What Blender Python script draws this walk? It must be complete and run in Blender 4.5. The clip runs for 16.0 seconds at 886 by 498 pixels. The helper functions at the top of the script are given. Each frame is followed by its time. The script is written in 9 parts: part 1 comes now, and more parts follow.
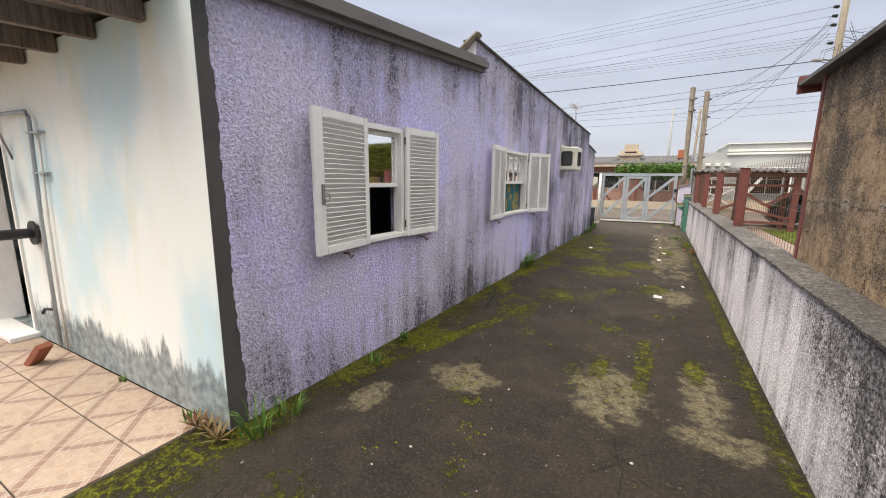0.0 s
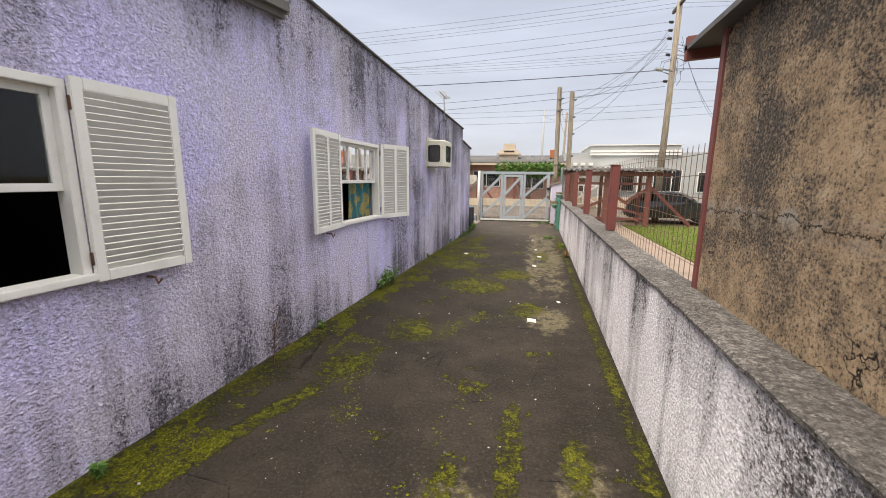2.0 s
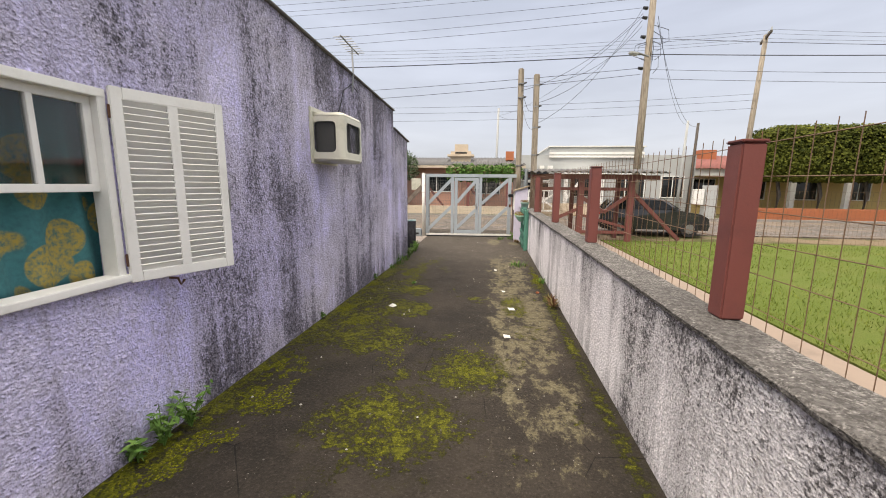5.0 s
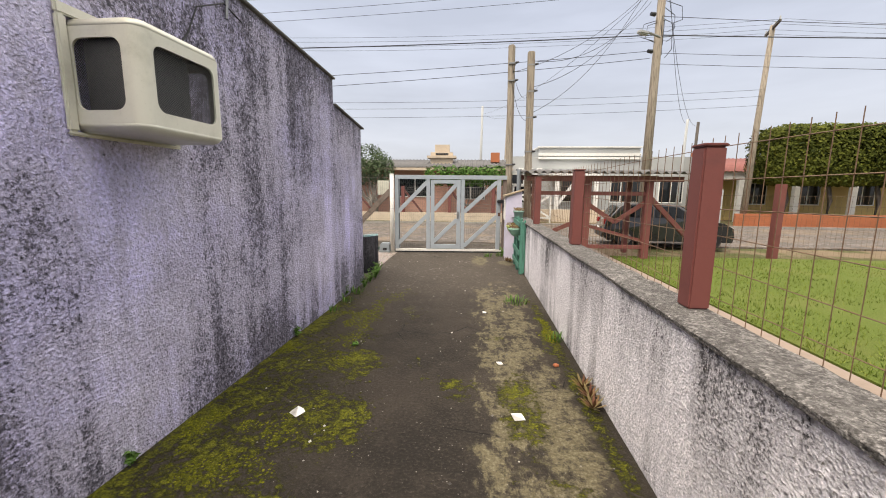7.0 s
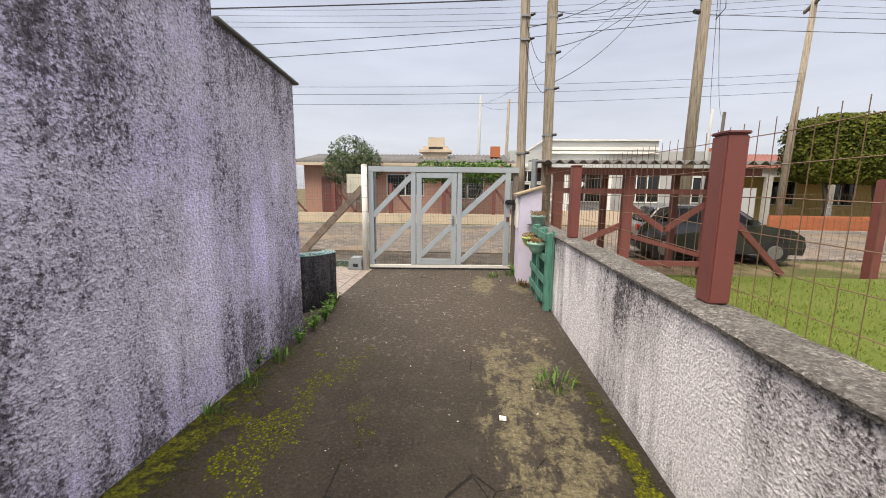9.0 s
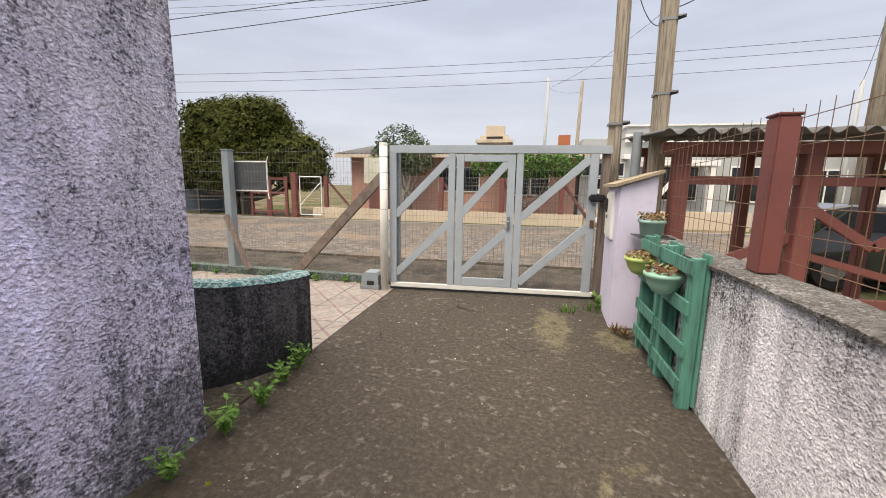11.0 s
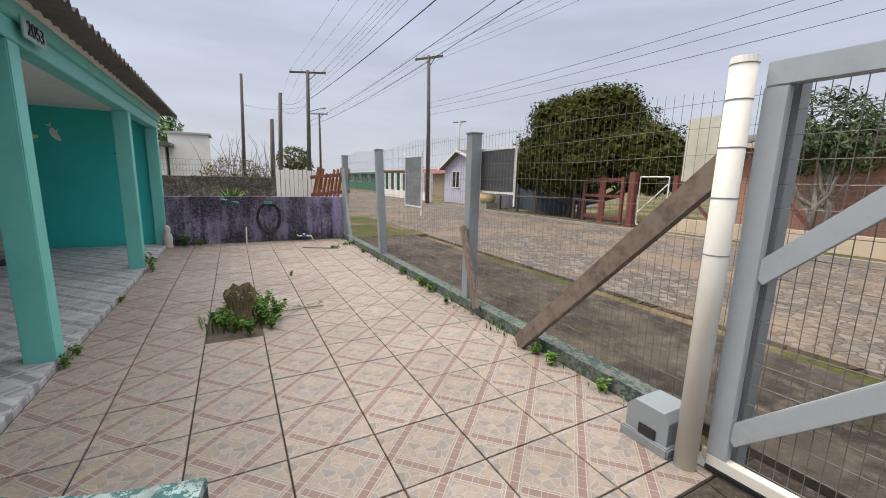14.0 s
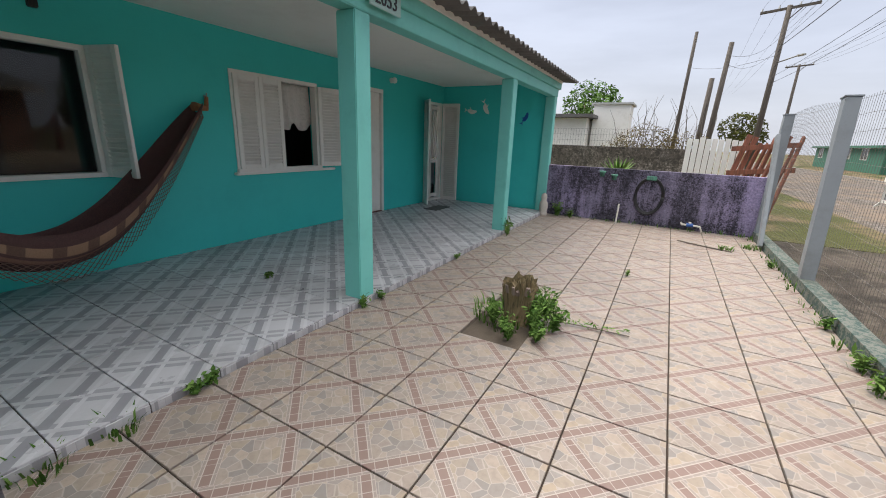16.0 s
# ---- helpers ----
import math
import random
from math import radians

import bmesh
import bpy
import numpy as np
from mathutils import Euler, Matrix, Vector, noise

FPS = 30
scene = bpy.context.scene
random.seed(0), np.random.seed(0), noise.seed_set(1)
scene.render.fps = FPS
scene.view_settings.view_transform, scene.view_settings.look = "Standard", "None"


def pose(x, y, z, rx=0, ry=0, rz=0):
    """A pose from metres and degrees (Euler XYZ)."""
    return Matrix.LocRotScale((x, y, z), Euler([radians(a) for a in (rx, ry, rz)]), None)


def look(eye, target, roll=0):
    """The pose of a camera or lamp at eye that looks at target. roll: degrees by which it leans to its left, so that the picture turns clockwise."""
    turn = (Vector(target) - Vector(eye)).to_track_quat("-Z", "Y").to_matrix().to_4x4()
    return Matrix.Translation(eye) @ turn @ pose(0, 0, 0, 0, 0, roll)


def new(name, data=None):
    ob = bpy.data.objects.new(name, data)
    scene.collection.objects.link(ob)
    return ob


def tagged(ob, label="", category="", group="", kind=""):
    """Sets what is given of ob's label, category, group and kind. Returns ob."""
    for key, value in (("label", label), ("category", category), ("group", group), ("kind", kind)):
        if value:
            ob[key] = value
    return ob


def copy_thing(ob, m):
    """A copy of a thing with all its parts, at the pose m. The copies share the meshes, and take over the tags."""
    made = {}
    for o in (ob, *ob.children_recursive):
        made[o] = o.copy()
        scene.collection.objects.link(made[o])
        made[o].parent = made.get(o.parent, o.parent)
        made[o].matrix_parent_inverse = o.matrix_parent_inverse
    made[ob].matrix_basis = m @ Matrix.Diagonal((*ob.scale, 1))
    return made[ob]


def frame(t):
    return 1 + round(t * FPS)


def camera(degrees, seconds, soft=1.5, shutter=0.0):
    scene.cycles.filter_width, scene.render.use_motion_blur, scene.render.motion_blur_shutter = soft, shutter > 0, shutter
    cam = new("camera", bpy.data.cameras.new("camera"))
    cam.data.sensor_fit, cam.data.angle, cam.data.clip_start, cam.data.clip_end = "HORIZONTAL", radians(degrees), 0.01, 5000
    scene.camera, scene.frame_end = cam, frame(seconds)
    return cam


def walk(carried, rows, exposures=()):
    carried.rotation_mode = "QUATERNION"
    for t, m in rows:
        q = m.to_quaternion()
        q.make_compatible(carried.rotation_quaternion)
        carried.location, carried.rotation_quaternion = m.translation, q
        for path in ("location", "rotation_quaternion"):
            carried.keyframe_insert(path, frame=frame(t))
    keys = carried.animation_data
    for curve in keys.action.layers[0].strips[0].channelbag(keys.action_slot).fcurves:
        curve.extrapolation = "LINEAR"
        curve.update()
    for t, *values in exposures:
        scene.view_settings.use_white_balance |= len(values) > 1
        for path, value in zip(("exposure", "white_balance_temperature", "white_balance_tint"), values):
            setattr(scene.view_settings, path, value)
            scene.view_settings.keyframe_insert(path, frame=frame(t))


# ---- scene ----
cam = camera(97.4, 16.0, soft=1.0)
METRES, EYE, TILT, LEAN, TURN = 17.0, 1.6, 0.0, 0.0, 28.5
ROWS = [
    (0.0, 0.0, 0.0, 0.0, 0.1, -10.02, -0.54),
    (0.5, 0.012, 0.0156, 0.0008, -7.38, -10.15, -0.53),
    (1.0, 0.0303, 0.0347, 0.002, -11.52, -10.2, -0.57),
    (1.5, 0.041, 0.0594, 0.0007, -13.72, -10.2, -0.59),
    (2.0, 0.0524, 0.0835, 0.0006, -15.29, -10.14, -0.61),
    (2.5, 0.0666, 0.1111, 0.0006, -16.71, -10.05, -0.59),
    (3.0, 0.0792, 0.1427, 0.0004, -17.99, -9.98, -0.58),
    (3.5, 0.0961, 0.1741, -0.0009, -19.16, -9.88, -0.49),
    (4.0, 0.1086, 0.2053, -0.0002, -20.22, -9.83, -0.47),
    (6.5, 0.1883, 0.3584, 0.0003, -23.84, -8.67, -0.52),
    (7.0, 0.2055, 0.3902, -0.0011, -24.33, -8.67, -0.49),
    (7.5, 0.2192, 0.4241, -0.0027, -24.81, -8.69, -0.57),
    (8.0, 0.2366, 0.4554, -0.0032, -25.27, -8.68, -0.56),
    (8.5, 0.2542, 0.4882, -0.0031, -25.56, -8.72, -0.56),
    (11.0, 0.3328, 0.6355, -0.0103, -16.11, -9.27, -0.91),
    (11.5, 0.3484, 0.6656, -0.0098, -13.53, -9.29, -0.95),
    (12.0, 0.3571, 0.6976, -0.0097, -8.82, -9.28, -1.07),
    (12.5, 0.3625, 0.728, -0.0095, -1.38, -9.31, -1.08),
    (13.0, 0.3681, 0.7565, -0.0095, 8.77, -9.37, -1.22),
    (13.5, 0.3675, 0.784, -0.0095, 20.89, -9.52, -1.3),
    (14.0, 0.3686, 0.8134, -0.0112, 33.51, -9.99, -1.47),
    (14.5, 0.3624, 0.8414, -0.0129, 45.96, -11.15, -1.69),
    (15.0, 0.3528, 0.8651, -0.0132, 59.52, -12.63, -1.81),
    (15.5, 0.3414, 0.8838, -0.0135, 74.92, -14.05, -1.88),
    (16.0, 0.3254, 0.894, -0.0138, 91.17, -15.66, -2.03),
]
EXPOSURE = [(0.0, 0.38, 6750, 12), (1.0, 0.46, 6850, 12), (8.5, 0.46, 6950, 12), (11.5, 0.42, 6900, 12), (12.7, 0.22, 6700, 11), (14.5, 0.22, 6600, 12), (16.0, 0.44, 6600, 12)]
walk(cam, [(t, pose(0, 0, EYE, TILT, LEAN, TURN) @ pose(METRES * x, METRES * y, METRES * z, 90 + pitch, roll, yaw)) for t, x, y, z, yaw, pitch, roll in ROWS], EXPOSURE)


# ---------------------------------------------------------------- world and sun
world = bpy.data.worlds.new("sky")
scene.world = world
world.use_nodes = True
wn, wl = world.node_tree.nodes, world.node_tree.links
for n in list(wn):
    wn.remove(n)
sky = wn.new("ShaderNodeTexSky")
sky.sky_type = "NISHITA"
sky.sun_disc = False
SUN_EL, SUN_AZ = radians(58), radians(-150)
sky.sun_elevation, sky.sun_rotation = SUN_EL, SUN_AZ
sky.dust_density, sky.air_density, sky.ozone_density = 3.0, 1.0, 2.0
# high thin cloud: paler than the clear sky and brighter overhead
veil = wn.new("ShaderNodeMix")
veil.data_type = "RGBA"
veil.inputs[0].default_value = 0.78
up = wn.new("ShaderNodeTexCoord")
split = wn.new("ShaderNodeSeparateXYZ")
wl.new(up.outputs["Generated"], split.inputs[0])
cloud = wn.new("ShaderNodeValToRGB")
stops = cloud.color_ramp.elements
stops.new(0.5)
stops.new(0.7)
for k, (p, c) in zip(stops, ((0.0, (0.196, 0.208, 0.232, 1)), (0.42, (0.170, 0.190, 0.234, 1)), (0.7, (0.52, 0.52, 0.53, 1)), (1.0, (1.18, 1.15, 1.10, 1)))):
    k.position, k.color = p, c
gain = wn.new("ShaderNodeMix")
gain.data_type, gain.blend_type = "RGBA", "MULTIPLY"
gain.inputs[0].default_value = 1.0
gain.inputs[7].default_value = (36, 36, 36, 1)
wl.new(split.outputs[2], cloud.inputs[0])
# faint streaks of cirrus
stretch = wn.new("ShaderNodeMapping")
stretch.inputs["Scale"].default_value = (1.2, 1.2, 7.0)
stretch.inputs["Rotation"].default_value = (0.12, 0.05, 0.4)
wl.new(up.outputs["Generated"], stretch.inputs["Vector"])
wisp = wn.new("ShaderNodeTexNoise")
wisp.inputs["Scale"].default_value, wisp.inputs["Detail"].default_value, wisp.inputs["Roughness"].default_value = 2.2, 5.0, 0.55
wl.new(stretch.outputs[0], wisp.inputs["Vector"])
thin = wn.new("ShaderNodeMapRange")
thin.inputs[1].default_value, thin.inputs[2].default_value = 0.35, 0.68
thin.inputs[3].default_value, thin.inputs[4].default_value = 0.93, 1.09
wl.new(wisp.outputs[0], thin.inputs[0])
wispy = wn.new("ShaderNodeMix")
wispy.data_type, wispy.blend_type = "RGBA", "MULTIPLY"
wispy.inputs[0].default_value = 1.0
wl.new(cloud.outputs[0], wispy.inputs[6])
wl.new(thin.outputs[0], wispy.inputs[7])
wl.new(wispy.outputs[2], gain.inputs[6])
back = wn.new("ShaderNodeBackground")
back.inputs["Strength"].default_value = 0.085
wout = wn.new("ShaderNodeOutputWorld")
wl.new(sky.outputs[0], veil.inputs[6])
wl.new(gain.outputs[2], veil.inputs[7])
wl.new(veil.outputs[2], back.inputs["Color"])
wl.new(back.outputs[0], wout.inputs["Surface"])
sun = new("sun", bpy.data.lights.new("sun", "SUN"))
sun.data.energy, sun.data.angle, sun.data.color = 2.2, radians(35), (1.0, 0.93, 0.82)
sun.matrix_world = look((0, 0, 20), (-20 * math.sin(SUN_AZ) * math.cos(SUN_EL), -20 * math.cos(SUN_AZ) * math.cos(SUN_EL), 20 - 20 * math.sin(SUN_EL)))


# ---------------------------------------------------------------- materials
class Nodes:
    """Short hand for one node material."""

    def __init__(self, name, rough=0.8, metal=0.0, spec=0.5):
        self.m = bpy.data.materials.new(name)
        self.m.use_nodes = True
        self.t = self.m.node_tree
        self.b = self.t.nodes["Principled BSDF"]
        self.b.inputs["Roughness"].default_value = rough
        self.b.inputs["Metallic"].default_value = metal
        self.b.inputs["Specular IOR Level"].default_value = spec
        self.geo = self.t.nodes.new("ShaderNodeNewGeometry")
        self.obj = self.t.nodes.new("ShaderNodeTexCoord")
        self.info = None

    def make(self, kind):
        return self.t.nodes.new(kind)

    def set(self, socket, value):
        if isinstance(value, bpy.types.NodeSocket):
            self.t.links.new(value, socket)
        else:
            socket.default_value = value

    def pos(self, scale=(1, 1, 1), local=False):
        n = self.make("ShaderNodeMapping")
        n.inputs["Scale"].default_value = scale
        self.t.links.new(self.obj.outputs["Object"] if local else self.geo.outputs["Position"], n.inputs["Vector"])
        return n.outputs[0]

    def noise(self, scale=5.0, detail=6.0, rough=0.6, stretch=(1, 1, 1), local=False, distort=0.0):
        n = self.make("ShaderNodeTexNoise")
        n.inputs["Scale"].default_value = scale
        n.inputs["Detail"].default_value = detail
        n.inputs["Roughness"].default_value = rough
        n.inputs["Distortion"].default_value = distort
        self.t.links.new(self.pos(stretch, local), n.inputs["Vector"])
        return n.outputs[0]

    def voronoi(self, scale=5.0, feature="F1", out=0, stretch=(1, 1, 1), local=False):
        n = self.make("ShaderNodeTexVoronoi")
        n.feature = feature
        n.inputs["Scale"].default_value = scale
        self.t.links.new(self.pos(stretch, local), n.inputs["Vector"])
        return n.outputs[out]

    def ramp(self, value, stops):
        n = self.make("ShaderNodeValToRGB")
        e = n.color_ramp.elements
        while len(e) < len(stops):
            e.new(0.5)
        for k, (p, c) in zip(e, stops):
            k.position = p
            k.color = (*c, 1) if isinstance(c, tuple) else (c, c, c, 1)
        self.t.links.new(value, n.inputs[0])
        return n.outputs[0]

    def mask(self, value, lo, hi):
        n = self.make("ShaderNodeMapRange")
        n.interpolation_type = "SMOOTHSTEP"
        n.inputs[1].default_value, n.inputs[2].default_value = lo, hi
        self.t.links.new(value, n.inputs[0])
        return n.outputs[0]

    def math(self, op, a, b=0.0):
        n = self.make("ShaderNodeMath")
        n.operation = op
        self.set(n.inputs[0], a)
        self.set(n.inputs[1], b)
        return n.outputs[0]

    def mix(self, fac, a, b, blend="MIX"):
        n = self.make("ShaderNodeMix")
        n.data_type = "RGBA"
        n.blend_type = blend
        for s, v in ((n.inputs[0], fac), (n.inputs[6], a), (n.inputs[7], b)):
            self.set(s, (*v, 1) if isinstance(v, tuple) and len(v) == 3 else v)
        return n.outputs[2]

    def axis(self, which, local=False):
        n = self.make("ShaderNodeSeparateXYZ")
        self.t.links.new(self.obj.outputs["Object"] if local else self.geo.outputs["Position"], n.inputs[0])
        return n.outputs["XYZ".index(which)]

    def random(self):
        self.info = self.info or self.make("ShaderNodeObjectInfo")
        return self.info.outputs["Random"]

    def island(self):
        return self.geo.outputs["Random Per Island"]

    def bump(self, height, strength=0.3, distance=0.01):
        n = self.make("ShaderNodeBump")
        n.inputs["Strength"].default_value = strength
        n.inputs["Distance"].default_value = distance
        self.t.links.new(height, n.inputs["Height"])
        old = self.b.inputs["Normal"].links
        if old:
            self.t.links.new(old[0].from_socket, n.inputs["Normal"])
        self.t.links.new(n.outputs[0], self.b.inputs["Normal"])

    def colour(self, c):
        self.set(self.b.inputs["Base Color"], (*c, 1) if isinstance(c, tuple) else c)
        return self

    def rough(self, r):
        self.set(self.b.inputs["Roughness"], r)


def paint(name, colour, dirt=(0.2, 0.18, 0.15), amount=0.5, rough=0.6, scale=3.0, bump=0.15, vary=0.0, metal=0.0):
    """A painted or plain surface with grime at two scales."""
    k = Nodes(name, rough, metal)
    big = k.mask(k.noise(scale, 8, 0.7), 0.45, 0.8)
    fine = k.mask(k.noise(scale * 14, 4, 0.7), 0.55, 0.8)
    c = k.mix(k.math("MULTIPLY", big, amount), colour, dirt)
    c = k.mix(k.math("MULTIPLY", fine, amount * 0.5), c, dirt)
    if vary:
        c = k.mix(1.0, c, k.ramp(k.random(), [(0, 1 - vary), (1, 1.0)]), "MULTIPLY")
    k.colour(c)
    k.bump(k.noise(scale * 25, 4), bump, 0.004)
    return k.m


def timber(name, colour, dark, rough=0.75, grain=(18, 18, 1.2), local=True, bump=0.4):
    """Wood or painted wood, with grain along local z."""
    k = Nodes(name, rough)
    g = k.noise(2.0, 6, 0.65, grain, local)
    w = k.noise(1.4, 5, 0.6, (1, 1, 1), local)
    c = k.mix(k.mask(g, 0.4, 0.7), colour, dark)
    c = k.mix(k.math("MULTIPLY", k.mask(w, 0.5, 0.75), 0.5), c, dark)
    k.colour(c)
    k.bump(g, bump, 0.004)
    return k.m


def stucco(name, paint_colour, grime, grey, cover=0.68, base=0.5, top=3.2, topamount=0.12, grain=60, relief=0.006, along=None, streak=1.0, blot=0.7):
    """Rough-cast wall: mould sits in the pits, denser in streaks, blots, at the foot and under the top. Relief shading
    is also put into the colour.
    """
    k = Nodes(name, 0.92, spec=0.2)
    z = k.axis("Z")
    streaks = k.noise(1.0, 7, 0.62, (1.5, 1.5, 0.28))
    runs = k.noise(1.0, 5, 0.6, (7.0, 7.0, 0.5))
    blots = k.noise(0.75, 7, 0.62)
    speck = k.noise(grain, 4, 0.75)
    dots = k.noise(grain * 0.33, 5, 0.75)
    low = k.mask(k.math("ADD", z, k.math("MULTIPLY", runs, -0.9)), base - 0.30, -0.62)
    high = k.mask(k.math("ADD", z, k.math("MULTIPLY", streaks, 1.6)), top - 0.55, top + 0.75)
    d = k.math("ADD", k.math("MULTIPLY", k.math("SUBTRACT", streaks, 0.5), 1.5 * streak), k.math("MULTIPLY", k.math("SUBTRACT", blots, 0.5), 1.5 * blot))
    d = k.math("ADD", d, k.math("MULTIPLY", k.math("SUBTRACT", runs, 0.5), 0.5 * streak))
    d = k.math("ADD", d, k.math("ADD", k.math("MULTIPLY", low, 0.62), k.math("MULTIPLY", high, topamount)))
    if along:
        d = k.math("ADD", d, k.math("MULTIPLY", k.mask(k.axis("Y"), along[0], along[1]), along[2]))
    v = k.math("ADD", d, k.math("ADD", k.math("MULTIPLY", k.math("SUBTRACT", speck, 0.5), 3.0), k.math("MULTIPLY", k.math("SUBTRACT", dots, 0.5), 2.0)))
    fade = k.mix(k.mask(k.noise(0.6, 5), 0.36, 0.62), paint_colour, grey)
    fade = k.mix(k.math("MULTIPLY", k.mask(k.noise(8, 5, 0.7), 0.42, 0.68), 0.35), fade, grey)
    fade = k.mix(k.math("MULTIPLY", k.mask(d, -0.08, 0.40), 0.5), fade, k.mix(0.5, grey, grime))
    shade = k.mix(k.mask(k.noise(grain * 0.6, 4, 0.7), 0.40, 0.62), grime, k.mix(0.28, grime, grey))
    # relief shading put into the colour: pale crests, dirty dark pits; then mould
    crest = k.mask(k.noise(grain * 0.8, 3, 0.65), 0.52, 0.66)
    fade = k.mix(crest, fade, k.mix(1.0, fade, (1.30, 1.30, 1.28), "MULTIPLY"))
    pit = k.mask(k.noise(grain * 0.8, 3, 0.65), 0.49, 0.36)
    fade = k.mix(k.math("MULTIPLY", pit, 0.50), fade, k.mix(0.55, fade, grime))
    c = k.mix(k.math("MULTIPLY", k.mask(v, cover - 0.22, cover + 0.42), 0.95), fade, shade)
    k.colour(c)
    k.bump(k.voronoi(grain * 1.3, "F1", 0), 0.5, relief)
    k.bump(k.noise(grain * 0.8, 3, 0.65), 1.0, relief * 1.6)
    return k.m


def limewash():
    """Smooth pale wall, patchy blue, with ragged grey damp at its foot."""
    k = Nodes("pale_blue_limewash", 0.85, spec=0.3)
    z = k.axis("Z")
    blue = k.mask(k.noise(0.8, 4, 0.5, (1, 1, 0.6)), 0.46, 0.60)
    c = k.mix(k.math("MULTIPLY", blue, 0.8), (0.78, 0.80, 0.76), (0.50, 0.68, 0.74))
    c = k.mix(k.math("MULTIPLY", k.mask(k.noise(2.0, 5, 0.6, (2, 2, 0.5)), 0.52, 0.72), 0.4), c, (0.70, 0.67, 0.50))
    rag = k.math("ADD", z, k.math("MULTIPLY", k.noise(3.0, 8, 0.75, (2, 2, 0.5)), -0.9))
    c = k.mix(k.math("MULTIPLY", k.mask(rag, -0.02, -0.16), 0.85), c, k.ramp(k.noise(14, 5), [(0.35, (0.06, 0.075, 0.08)), (0.7, (0.30, 0.34, 0.34))]))
    k.colour(c)
    k.bump(k.noise(4, 6), 0.25, 0.02)
    k.bump(k.noise(60, 3), 0.15, 0.004)
    return k.m


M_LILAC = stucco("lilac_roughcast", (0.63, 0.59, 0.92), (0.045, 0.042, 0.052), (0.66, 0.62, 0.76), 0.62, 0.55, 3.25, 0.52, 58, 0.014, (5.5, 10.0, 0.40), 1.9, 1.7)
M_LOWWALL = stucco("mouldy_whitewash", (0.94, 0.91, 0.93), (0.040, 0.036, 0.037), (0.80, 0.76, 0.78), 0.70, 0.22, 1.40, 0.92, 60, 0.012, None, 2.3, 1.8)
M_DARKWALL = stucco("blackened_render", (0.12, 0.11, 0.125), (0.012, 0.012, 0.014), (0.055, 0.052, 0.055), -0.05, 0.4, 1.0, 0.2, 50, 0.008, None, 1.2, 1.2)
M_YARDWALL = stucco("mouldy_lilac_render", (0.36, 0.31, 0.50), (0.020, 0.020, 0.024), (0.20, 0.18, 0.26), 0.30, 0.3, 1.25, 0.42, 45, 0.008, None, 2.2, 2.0)


